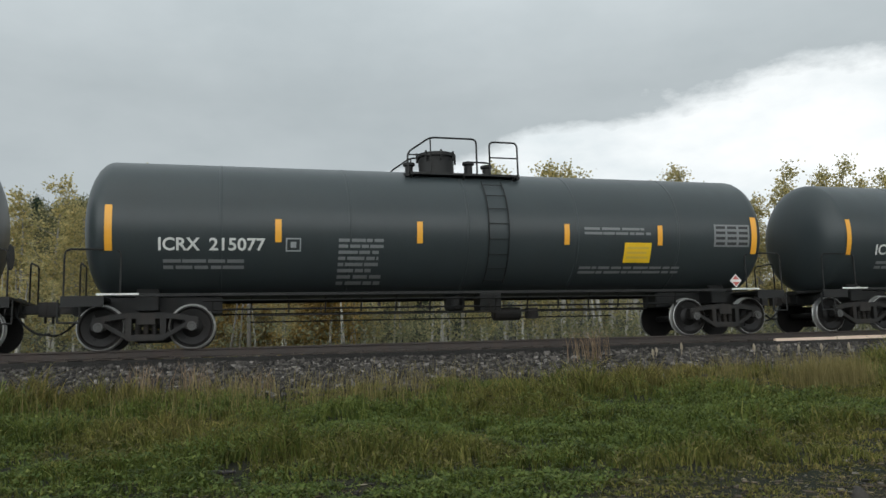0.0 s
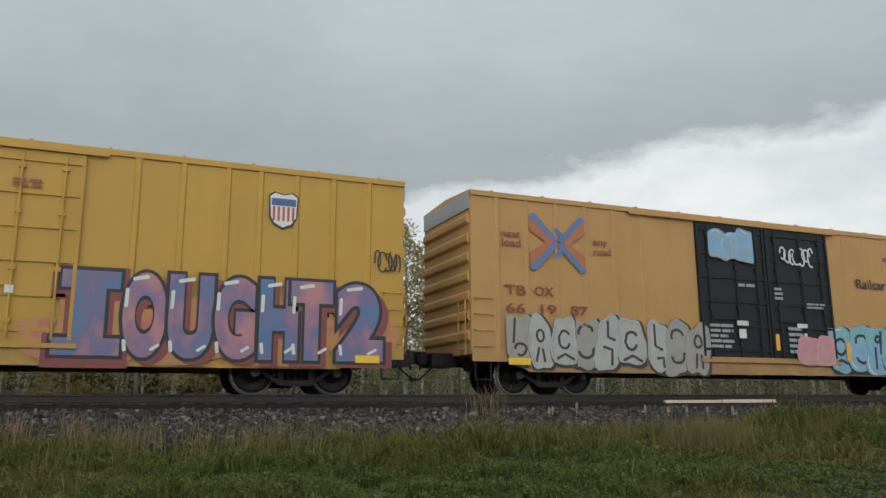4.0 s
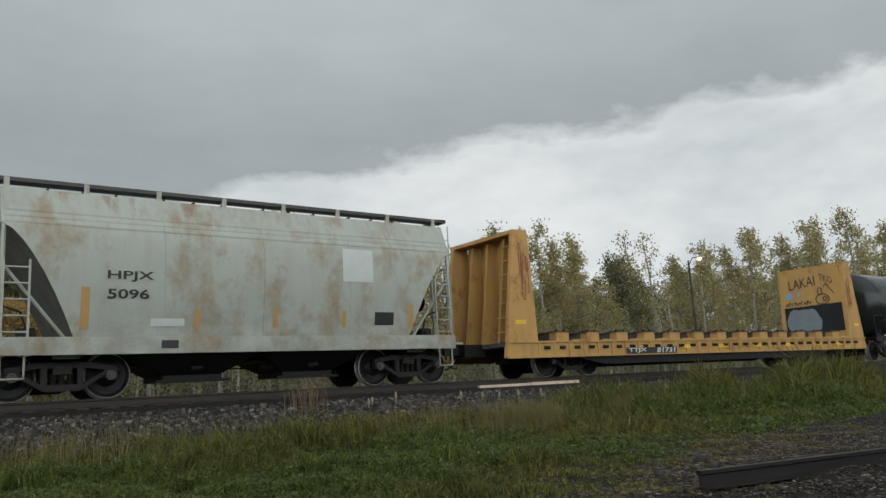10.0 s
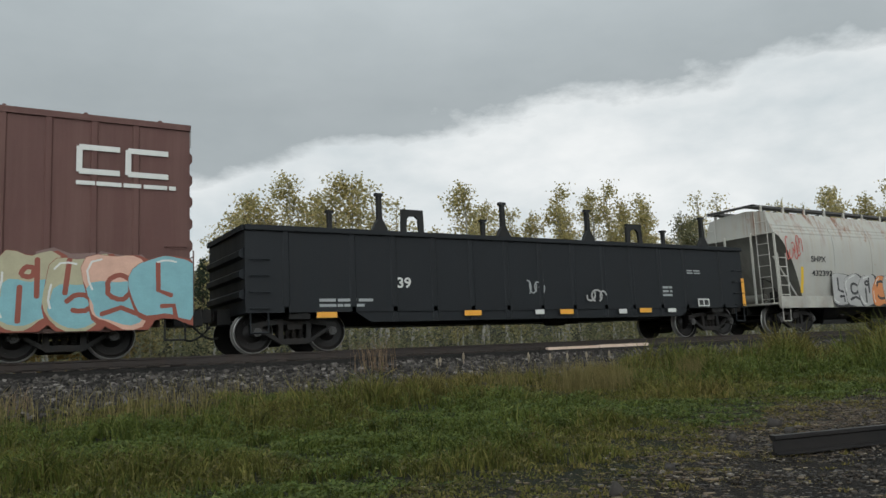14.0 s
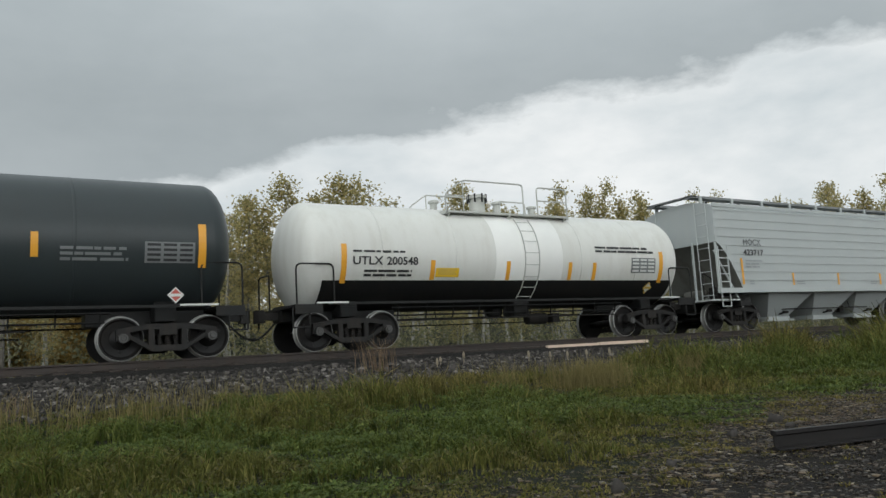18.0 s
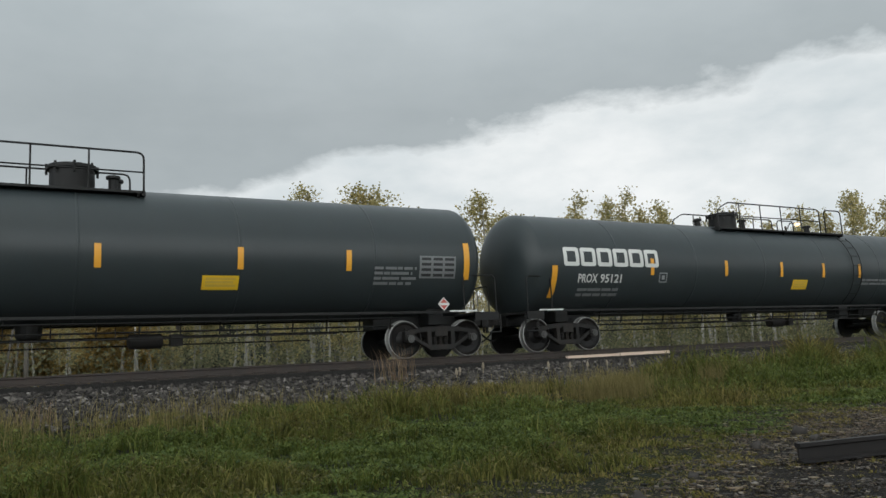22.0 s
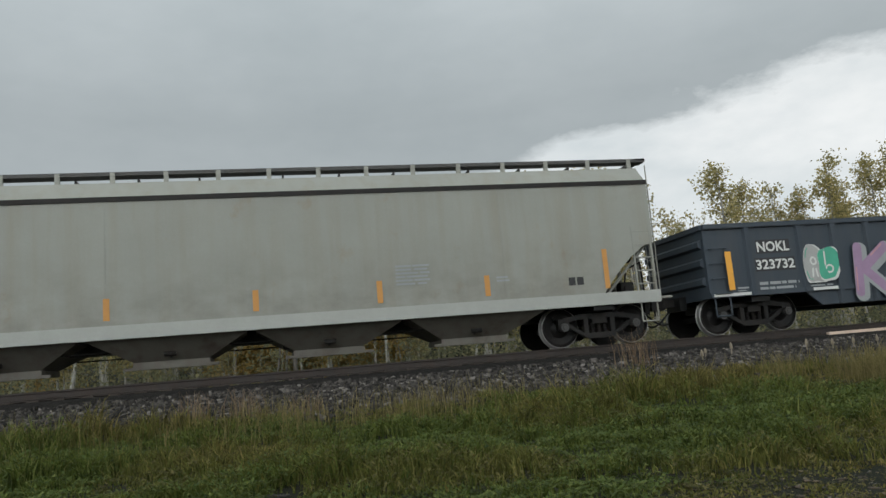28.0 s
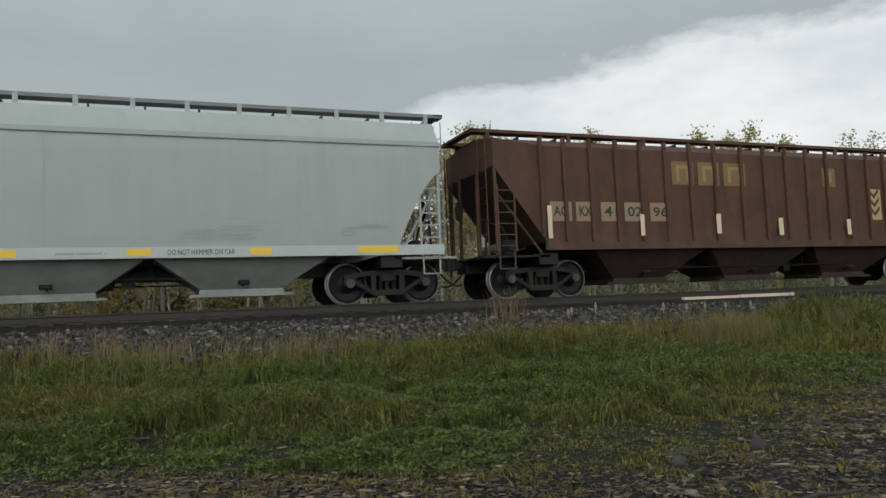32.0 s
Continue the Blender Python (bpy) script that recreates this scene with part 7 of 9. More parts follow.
r = gondola("heavily rusted gondola with peeling pale paint", -422.94, 13.25, 8.0, GON_RUST, 2.56, 0.68, (-6.75, -5.3, -4.04, -3.02, -2.01, -0.99, 0.04, 1.03, 2.02, 3.03, 4.03, 5.03, 6.46), chord_mat=GON_POST, rib_mat=GON_POST)
mark("number_panel", r, flat_paint("whitewash", (0.60, 0.57, 0.48), 0.6, 0.35), GS, [(-6.6, -5.4, 1.27, 2.05), (-5.15, -4.2, 1.28, 1.68)], "whitewashed number panel")
words("reporting_mark", r, INK_GREY, flat_side(-1.475), [("C", -6.2, -6.02, 1.78, 1.97), ("54170", -6.5, -5.55, 1.4, 1.64)], "worn grey numerals")
mark("drain_slot", r, INK_BLACK, GS, [(-3.67, -3.18, 0.85, 0.97), (-1.6, -1.13, 0.87, 0.98), (2.32, 2.86, 0.87, 0.98), (4.3, 4.9, 0.86, 0.97)], "dark slots in the side")
mark("test_table", r, INK_BLACK, GO, [(5.78, 6.0, 0.84, 1.02), (6.05, 6.28, 0.84, 1.02)])
mark("paint_patch", r, RED, GO, [(7.0, 7.2, 0.9, 1.02)])
scrawl(r, 5.2, 6.1, 1.5, 1.9, GS, SILVER, "faint chalk tag", 81, 5, 0.025)
stripes(r, GS, [(-7.6, -7.5, 1.1, 1.9), (7.5, 7.6, 1.1, 1.9), (-3.5, -3.4, 1.2, 1.6), (2.6, 2.7, 1.2, 1.6)], flat_paint("worn_ochre", (0.48, 0.27, 0.08), 0.6, 0.5))

r = gondola("dark slate gondola with huge white letter form", -440.75, 13.4, 8.2, GON_BLACK, 2.58, 0.5, ())
bm = bmesh.new()
add_text(bm, "S", 1.7, 3.85, 0.52, 2.14, GS, 1, 0.004, 0.13)
add_text(bm, "S", 1.82, 3.35, 0.60, 2.05, GS, 0, 0.009, 0.11)
part("graffiti", bm, [INK_WHITE, CREAM], r, "huge white curved letter with cream shade")
graffiti(r, -2.4, 1.2, 0.62, 2.05, GS, "cae", [GON_BLACK], SILVER, INK_GREY, "pale outlined graffiti forms", 83)
scrawl(r, 4.24, 5.19, 1.35, 2.1, GS, TEAL, "pale teal curling figure", 84, 7, 0.07)
prints(r, INK_WHITE, GS, [(5.96, 6.48, 1.2, 1.65, 4), (6.86, 7.2, 0.9, 1.1, 2), (4.6, 4.9, 0.7, 0.8, 1)])
stripes(r, GS, [(7.22, 7.37, 1.02, 1.9), (3.91, 4.08, 0.95, 1.41), (-7.4, -7.25, 1.0, 1.9), (-3.0, -2.85, 0.95, 1.4)])

r = gondola("slate blue gondola with purple and green graffiti", -457.43, 12.58, 7.65, GON_BLUE, 2.63, 0.52, RIBS_GON)
mark("lettering_patch", r, INK_BLACK, flat_side(-1.462), [(-6.26, -5.33, 1.86, 2.19), (-6.34, -5.24, 1.43, 1.75)], lift=0.002)
words("reporting_mark", r, INK_WHITE, GS, [("NOKL", -6.24, -5.35, 1.9, 2.15), ("323732", -6.32, -5.26, 1.47, 1.71)], "white stencilled reporting mark", offset=0.025, lift=0.006)
graffiti(r, -4.96, -4.2, 1.12, 1.92, GO, "db", [SILVER, MINT], INK_WHITE, MINT, "white and green graffiti figure", 85)
graffiti(r, -3.75, 1.0, 0.56, 2.06, GO, "KEOR", [MAUVE, MAUVE, PURPLE, MAUVE], INK_GREY, PINK, "mauve graffiti letters outlined in white", 86, over=0.62)
bm = bmesh.new()
poly(bm, [(-0.98, 0.98)] + [(-0.98 + 0.30 * math.cos(math.radians(a)), 1.28 + 0.36 * math.sin(math.radians(a))) for a in range(-80, 81, 16)] + [(-0.98, 1.58)], GO, 0, 0.034)
poly(bm, blob(-2.0, 1.92, 0.62, 0.26, random.Random(3), 14, 2.0, 0.03), GO, 0, 0.035)
poly(bm, blob(-2.0, 0.68, 0.66, 0.26, random.Random(4), 14, 2.0, 0.03), GO, 0, 0.035)
poly(bm, blob(-1.1, 1.92, 0.30, 0.40, random.Random(5), 14, 2.0, 0.05), GO, 1, 0.035)
part("graffiti_fill", bm, [MINT, MAUVE], r, "green and mauve painted fills")
graffiti(r, 0.75, 1.65, 0.56, 2.0, GO, "gb", [MINT, TEAL], INK_GREY, MAUVE, "dotted green graffiti letter", 87, over=0.62)
graffiti(r, 1.75, 5.2, 0.52, 1.16, GO, "cdabec", [PURPLE, MAUVE], INK_GREY, PINK, "purple lower graffiti band", 88, over=0.8)
graffiti(r, 1.7, 5.3, 1.02, 2.0, flat_side(-1.560), "TANE", [MINT, TEAL, MINT, MINT], OUTLINE, INK_WHITE, "green block letters outlined in white", 89, over=0.95, rim=INK_GREY)
bm = bmesh.new()
for k in range(9):
    poly(bm, blob(5.5 + 0.17 * k, 0.9 + 0.93 * ((k * 7) % 5) / 5, 0.26, 0.26, random.Random(k), 14, 2.0, 0.02), GO, k % 2, 0.004 + 0.001 * k)
part("graffiti_dots", bm, [MINT, MAUVE], r, "green and mauve painted dots")
stripes(r, flat_side(-1.575), [(-7.2, -7.04, 1.02, 1.94), (1.38, 1.52, 0.97, 1.45), (3.72, 3.85, 0.98, 1.45), (7.1, 7.25, 1.0, 1.9)])
prints(r, INK_GREY, GS, [(-6.9, -6.6, 0.95, 1.1, 2), (-6.3, -5.2, 0.95, 1.2, 2), (-4.9, -4.2, 0.95, 1.05, 1)])
mark("paint_patch", r, INK_WHITE, GO, [(-7.6, -6.6, 0.88, 0.95), (-4.9, -4.2, 0.88, 0.95)])

r = gondola("clean black gondola with white lettering", -494.30, 13.08, 8.0, GON_BLACK, 2.61, 0.54, (-5.1, -4.1, -3.17, -2.21, -1.19, -0.19, 0.8, 1.78, 2.81, 3.88, 4.9), proud=0.02)
words("reporting_mark", r, INK_WHITE, GS, [("UCRY", -6.27, -5.36, 1.88, 2.13), ("526251", -6.33, -5.28, 1.42, 1.68)], "white stencilled reporting mark", offset=0.025)
bm = bmesh.new()
outline(bm, -4.95, -4.67, 1.64, 1.9, GS, 0.02)
part("gauge_box_mark", bm, INK_GREY, r)
stripes(r, flat_side(-1.487), [(-7.23, -7.05, 1.01, 1.9), (-3.97, -3.82, 0.98, 1.42), (-1.73, -1.57, 0.96, 1.41), (1.45, 1.62, 0.95, 1.41), (3.72, 3.9, 0.93, 1.4), (7.11, 7.28, 1.05, 1.9)], PLACARD)
prints(r, INK_GREY, GS, [(-6.3, -5.2, 0.95, 1.2, 2), (-3.0, -2.5, 1.1, 1.4, 4), (-4.9, -4.3, 0.7, 0.85, 2), (-2.0, -1.4, 0.7, 0.8, 1)])
mark("paint_patch", r, INK_WHITE, flat_side(-1.487), [(-2.5, -2.2, 0.98, 1.06), (-7.5, -6.9, 0.88, 0.94), (5.0, 5.3, 0.8, 0.9)])
scrawl(r, 5.23, 6.44, 1.1, 2.05, GS, INK_WHITE, "white scrawled figure", 91, 8, 0.045)


# ---- bulkhead flatcar ----
def flatcar(left, spread):
    root = rolling_stock("bulkhead_flatcar", "yellow centre-deck flatcar with tall end bulkheads", "flatcar", left, spread, 3.78)
    half = 10.1
    for s in (-1, 1):
        bm = bmesh.new()
        a, b = sorted((s * 1.40, s * 1.48))
        slab(bm, [(-half, 0.56), (half, 0.56), (half, 1.02), (-half, 1.02)], a, b, "y")
        part("side_sill", bm, FLAT_GOLD, root)
        bm = bmesh.new()
        a, b = sorted((s * 1.30, s * 1.40))
        slab(bm, [(-half + 2.6, 0.58), (half - 2.6, 0.58), (half - 4.0, 0.30), (-half + 4.0, 0.30)], a, b, "y")
        part("belly_girder", bm, BLACK, root)
        bm = bmesh.new()
        a, b = sorted((s * 1.46, s * 1.53))
        box(bm, -half, half, a, b, 0.54, 0.60)
        box(bm, -half, half, a, b, 0.97, 1.02)
        part("sill_flange", bm, FLAT_GOLD, root)
        for k in range(30):
            x = -half + 1.2 + (2 * half - 2.4) * k / 29
            bm = bmesh.new()
            a, b = sorted((s * 1.48, s * 1.51))
            box(bm, x - 0.055, x + 0.055, a, b, 0.60, 0.97)
            part("side_stiffener", bm, FLAT_GOLD, root)
            bm = bmesh.new()
            rod(bm, (x + 0.2, s * 1.47, 0.83), (x + 0.34, s * 1.58, 0.82), 0.05, 8)
            part("tie_down_winch", bm, STEEL_DARK, root)
    bm = bmesh.new()
    box(bm, -half, half, -1.40, 1.40, 0.88, 1.0)
    part("deck", bm, WOOD_DECK, root)
    for k in range(16):
        x = -9.35 + 1.305 * k + 0.1
        if abs(x) > 8.6:
            continue
        for s in (-1, 1):
            bm = bmesh.new()
            a, b = sorted((s * 1.18, s * 1.49))
            box(bm, x - 0.26, x + 0.26, a, b, 1.02, 1.27)
            e = part("riser_end", bm, FLAT_GOLD, root, bevel=0.01)
            bm = bmesh.new()
            a, b = sorted((s * 1.16, s * 1.52))
            box(bm, x - 0.33, x + 0.33, a, b, 1.275, 1.305)
            part("riser_cap", bm, WOOD_DECK, e, "dark timber cap")
            for dx in (-0.15, 0.17):
                bm = bmesh.new()
                rod(bm, (x + dx, s * 1.38, 1.30), (x + dx, s * 1.38, 1.345), 0.05, 8)
                part("cap_bolt", bm, STEEL_DARK, e)
            bm = bmesh.new()
            a, b = sorted((s * 1.42, s * 1.50))
            box(bm, x + 0.40, x + 0.92, a, b, 1.025, 1.06)
            part("side_lip", bm, FLAT_GOLD, root)
        bm = bmesh.new()
        for s in (-1, 1):
            a, b = (s * 1.2, s * 0.15)
            slab(bm, [(a, 1.0), (b, 1.0), (b, 1.16), (a, 1.25)] if s < 0 else [(b, 1.0), (a, 1.0), (a, 1.25), (b, 1.16)], x - 0.3, x + 0.3, "x")
        box(bm, x - 0.34, x + 0.34, -1.12, 1.12, 1.26, 1.29)
        part("deck_riser", bm, WOOD_DECK, root, "dark timber-topped riser")
    # bulkheads
    for s in (-1, 1):
        bm = bmesh.new()
        a, b = sorted((s * 8.98, s * 9.05))
        pts = [(-1.36, 1.0), (1.36, 1.0), (1.36, 4.0), (1.2, 4.22), (-1.2, 4.22), (-1.36, 4.0)]
        slab(bm, pts, a, b, "x")
        part("bulkhead_sheet", bm, FLAT_GOLD, root)
        for y in (-1.42, 1.42):
            bm = bmesh.new()
            i = [(s * 8.9, 0.56), (s * 10.15, 0.56), (s * 9.62, 4.25), (s * 9.06, 4.25)]
            slab(bm, i, y - 0.07, y + 0.07, "y")
            part("bulkhead_post", bm, FLAT_GOLD, root, bevel=0.012)
        for y in (-0.75, 0.0, 0.75):
            bm = bmesh.new()
            slab(bm, [(s * 9.05, 1.0), (s * 9.8, 1.0), (s * 9.35, 4.1), (s * 9.05, 4.1)], y - 0.05, y + 0.05, "y")
            part("bulkhead_stiffener", bm, FLAT_GOLD, root)
        bm = bmesh.new()
        box(bm, min(s * 9.05, s * 9.6), max(s * 9.05, s * 9.6), -1.4, 1.4, 4.14, 4.25)
        part("bulkhead_cap", bm, FLAT_GOLD, root)
        bm = bmesh.new()
        for k in range(7):
            z = 1.3 + 0.42 * k
            x = s * (9.98 - (z - 0.56) * 0.145)
            rod(bm, (x, -1.4, z), (x, -0.75, z), 0.018, 5)
        part("bulkhead_ladder", bm, FLAT_GOLD, root)
        bm = bmesh.new()
        box(bm, min(s * 10.0, s * 10.75), max(s * 10.0, s * 10.75), -0.36, 0.36, 0.66, 1.02)
        part("draft_gear", bm, BLACK, root)
        bm = bmesh.new()
        box(bm, min(s * (spread / 2 - 0.3), s * (spread / 2 + 0.3)), max(s * (spread / 2 - 0.3), s * (spread / 2 + 0.3)), -1.38, 1.38, 0.66, 0.9)
        part("bolster", bm, BLACK, root)
    # inner faces carry paint and a tarred panel
    bm = bmesh.new()
    for y0, y1, z0, z1 in ((-1.3, 1.3, 1.35, 2.55),):
        slab(bm, [(y0, z0), (y1, z0), (y1, z1), (y0, z1)], 8.965, 8.978, "x")
    part("tarred_panel", bm, DOOR_BLACK, root, "black patched lower bulkhead panel")
    # letters and strokes painted on the inner face, which looks back along the car
    bm = bmesh.new()
    vs, fs = letters("LAKAI", 0.0)
    wide = max(v[0] for v in vs)
    out = [bm.verts.new((8.962, 1.0 - 1.25 * v[0] / wide, 3.32 + 0.62 * v[1] + 0.10 * v[0] / wide)) for v in vs]
    for f in fs:
        bm.faces.new([out[i] for i in f])
    vs, fs = letters("TKO", 0.0)
    out = [bm.verts.new((8.962, -0.45 - 0.28 * v[0], 3.62 + 0.42 * v[1] - 0.12 * v[0])) for v in vs]
    for f in fs:
        bm.faces.new([out[i] for i in f])
    part("graffiti_tag", bm, INK_BLACK, root, "black painted words on the bulkhead")

    def stroke(bm, pts):
        pipe(bm, [(8.962, a, b) for a, b in pts], 0.018, 4)

    bm = bmesh.new()
    stroke(bm, [(-1.05, 2.95), (-0.8, 3.3), (-0.72, 3.45)])
    stroke(bm, [(-0.62, 3.3), (-0.72, 3.45), (-0.84, 3.33)])
    stroke(bm, [(-0.5 + 0.30 * math.cos(t), 2.78 + 0.22 * math.sin(t)) for t in (k * 0.45 for k in range(15))])
    stroke(bm, [(-0.42 + 0.10 * math.cos(t), 3.12 + 0.16 * math.sin(t)) for t in (k * 0.5 for k in range(14))])
    stroke(bm, [(-0.6 + 0.08 * math.cos(t), 2.78 + 0.09 * math.sin(t)) for t in (k * 0.7 for k in range(10))])
    for k in range(9):
        y = 1.2 - 0.14 * k
        stroke(bm, [(y, 2.62), (y - 0.05, 2.74 + 0.05 * (k % 2)), (y - 0.11, 2.62 + 0.06 * (k % 3))])
    part("graffiti_tag", bm, INK_BLACK, root, "black scrawled figure on the bulkhead")
    bm = bmesh.new()
    for k, (y, z, w, h) in enumerate(((0.75, 1.95, 0.9, 1.0), (0.15, 1.9, 0.8, 0.95), (0.45, 2.1, 1.2, 0.6), (-0.1, 1.75, 0.5, 0.6))):
        bm.faces.new([bm.verts.new((8.960 - 0.001 * k, a, b)) for a, b in blob(y, z, w, h, random.Random(k + 60), 20, 3.0, 0.08)])
    part("paint_smear", bm, flat_paint("smeared_grey_blue", (0.20, 0.24, 0.26), 0.7, 0.6), root, "smeared grey-blue paint patch")
    bm = bmesh.new()
    for k, (y, z, w, h) in enumerate(((1.0, 3.05, 0.35, 0.3), (0.55, 3.1, 0.2, 0.16))):
        bm.faces.new([bm.verts.new((8.964, a, b)) for a, b in blob(y, z, w, h, random.Random(k + 70), 14, 2.0, 0.1)])
    part("paint_spot", bm, SKYBLUE, root, "faded light blue spots")
    bm = bmesh.new()
    box(bm, -half + 1, half - 1, -0.3, 0.3, 0.45, 0.9)
    part("centre_sill", bm, BLACK, root)
    side = flat_side(-1.484)
    mark("number_plate_panel", root, INK_BLACK, flat_side(-1.535), [(-5.26, -2.77, 0.58, 0.78)], "black lettering panel", lift=0.002)
    words("reporting_mark", root, INK_WHITE, flat_side(-1.54), [("TTJX", -5.18, -4.32, 0.605, 0.765), ("81731", -3.8, -2.88, 0.605, 0.765)], "white slanted lettering", offset=0.03, slant=0.22)
    stripes(root, flat_side(-1.512), [(x, x + 0.5, 0.72, 0.84) for x in (-4.6, -2.5, -0.4, 1.7, 3.8, 5.9, 7.6)], PLACARD)
    for s in (-1, 1):
        mark("warning_label", root, PLACARD, flat_side(-1.495), [(s * 9.55 - 0.2, s * 9.55 + 0.2, 1.5, 1.62)])
        scrawl(root, s * 9.3 - 0.16, s * 9.3 + 0.16, 2.2, 3.9, flat_side(-1.495), INK_BROWN, "dark tag on the bulkhead post", 95 + s, 4, 0.03)
    scrawl(root, 0.0, 3.0, 0.64, 0.9, side, INK_BROWN, "faint red-brown scrawl", 97, 9, 0.025)
    brake_gear(root, 6)
    return root


flatcar(-151.95, 14.38)


for ob in list(bpy.data.objects):
    if ob.type == "MESH" and ob.name.split(".")[0] in ("bolster_saddle", "weld_band", "relief_valve", "lid_bolt", "platform_bracket", "hatch_clamp", "side_post", "side_bead", "eave_strip", "side_sill", "paint_patch", "drain_slot", "test_table", "faded_square", "bottom_outlet", "door_track", "side_grab_iron"):
        split_loose(ob)


# ---- ground ----
def shape_noise(x, y, seed=0.0):
    """Smooth unevenness between about -1 and 1."""
    return (np.sin(x * 0.9 + 1.3 * np.sin(y * 0.7 + seed) + seed) + np.sin(y * 1.1 + 1.7 * np.sin(x * 0.53 - seed) + 2 * seed)
            + 0.7 * np.sin(x * 2.3 - y * 1.9 + 3 * seed) + 0.5 * np.sin(x * 4.1 + y * 3.7 + seed)) / 3.2


def ground_height(x, y):
    x, y = np.asarray(x, float), np.asarray(y, float)
    z = np.interp(y, [-400, -40, -18, -12, -6.5, -4.6, -3.4, -1.9, -1.45, 1.45, 1.9, 3.5, 5, 10, 20, 30, 40, 80, 200, 700],
                  [-1.5, -1.35, -1.30, -1.28, -1.15, -1.0, -0.86, -0.43, -0.205, -0.205, -0.40, -0.9, -0.95, -0.9, -0.75, -0.4, 0.6, 6.0, 16.0, 30.0])
    rough = np.clip((np.abs(y + 1.0) - 2.6) / 2.0, 0, 1)
    return z + rough * 0.05 * shape_noise(x, y, 0.4) + rough * 0.018 * shape_noise(x * 4, y * 4, 2.0)


def gravel_line(x):
    """Where the gravel of the lane ends and the grass begins."""
    x = np.asarray(x, float)
    return np.interp(x, [-30, -6, -1.5, 0.2, 1.6, 3.0, 4.3, 5.6, 7.5, 9.5, 13, 20, 60], [-9.6, -10.9, -11.9, -12.2, -13.2, -14.0, -13.6, -12.7, -11.6, -10.9, -10.2, -9.6, -9.0]) + 0.35 * shape_noise(x * 1.6, x * 0.3, 1.0)


def soil_material(name, a, b, c, scale, bumpy=0.6):
    m, n, l, p = material(name)
    big, mid, fine = tex(n, l, scale * 0.15, 4), tex(n, l, scale, 6, 0.65), tex(n, l, scale * 9, 4, 0.7)
    col = mix(n, l, ramp(n, l, big, (0.35, 0.0), (0.65, 1.0)), a, b)
    col = mix(n, l, ramp(n, l, mid, (0.5, 0.0), (0.72, 1.0)), col, c)
    col = mix(n, l, times(n, l, fine, 0.5), col, tuple(q * 0.45 for q in a))
    l.new(col, p.inputs["Base Color"])
    p.inputs["Roughness"].default_value = 0.95
    p.inputs["Specular IOR Level"].default_value = 0.2
    bump(n, l, p, fine, bumpy, 0.03)
    return m


SOIL = soil_material("turf_soil", (0.010, 0.013, 0.005), (0.016, 0.016, 0.008), (0.030, 0.026, 0.014), 2.5)
LANE = soil_material("gravel_lane", (0.026, 0.022, 0.018), (0.017, 0.015, 0.013), (0.062, 0.052, 0.042), 22.0, 1.0)
BED = soil_material("ballast_bed", (0.018, 0.017, 0.017), (0.014, 0.014, 0.013), (0.04, 0.038, 0.037), 14.0)


# darker ground between the rails and close beside them
DARK_BED = soil_material("oil_dark_bed", (0.016, 0.015, 0.014), (0.022, 0.020, 0.018), (0.034, 0.031, 0.028), 12.0)


def spaced(*runs):
    out = []
    for a, b, step in runs:
        out += list(np.arange(a, b, step))
    return np.array(out + [runs[-1][1]])


gx = spaced((-1200, -200, 100), (-200, -40, 20), (-40, -14, 2), (-14, 46, 0.4), (46, 90, 2), (90, 200, 10), (200, 1200, 100))
gy = spaced((-400, -60, 40), (-60, -19, 4), (-19, -9, 0.4), (-9, -2.1, 0.3), (-2.1, -1.3, 0.1), (-1.3, 1, 0.5), (1, 6, 0.5), (6, 24, 1.5), (24, 80, 6), (80, 700, 60))
GX, GY = np.meshgrid(gx, gy, indexing="ij")
GZ = ground_height(GX, GY)
nx, ny = GX.shape
idx = np.arange(nx * ny).reshape(nx, ny)
quads = np.stack([idx[:-1, :-1], idx[1:, :-1], idx[1:, 1:], idx[:-1, 1:]], -1).reshape(-1, 4)
me = bpy.data.meshes.new("ground")
me.from_pydata(np.stack([GX, GY, GZ], -1).reshape(-1, 3).tolist(), [], quads.tolist())
cx, cy = (GX[:-1, :-1] + GX[1:, 1:]).ravel() / 2, (GY[:-1, :-1] + GY[1:, 1:]).ravel() / 2
kind_of = np.where(np.abs(cy) < 1.75, 3, np.where(np.abs(cy) < 3.3, 2, np.where(cy < gravel_line(cx), 1, 0)))
me.polygons.foreach_set("material_index", kind_of.astype(np.int32))
me.polygons.foreach_set("use_smooth", np.ones(len(me.polygons), bool))
for m in (SOIL, LANE, BED, DARK_BED):
    me.materials.append(m)
tagged(new("ground", me), "grassy verge, gravel lane and stony railway bed", "ground", kind="structure")


# ---- loose stuff: one mesh of many small pieces ----
def pieces_mesh(name, verts, faces, mats, label, category, parent=None, kind="stuff"):
    me = bpy.data.meshes.new(name)
    v, f = np.asarray(verts, np.float32), np.asarray(faces, np.int32)
    me.vertices.add(len(v))
    me.vertices.foreach_set("co", v.ravel())
    k = f.shape[1]
    me.loops.add(f.size)
    me.loops.foreach_set("vertex_index", f.ravel())
    me.polygons.add(len(f))
    me.polygons.foreach_set("loop_start", np.arange(0, f.size, k, dtype=np.int32))
    me.polygons.foreach_set("loop_total", np.full(len(f), k, np.int32))
    me.update(calc_edges=True)
    me.materials.append(mats)
    return tagged(new(name, me), label, category, kind=kind)


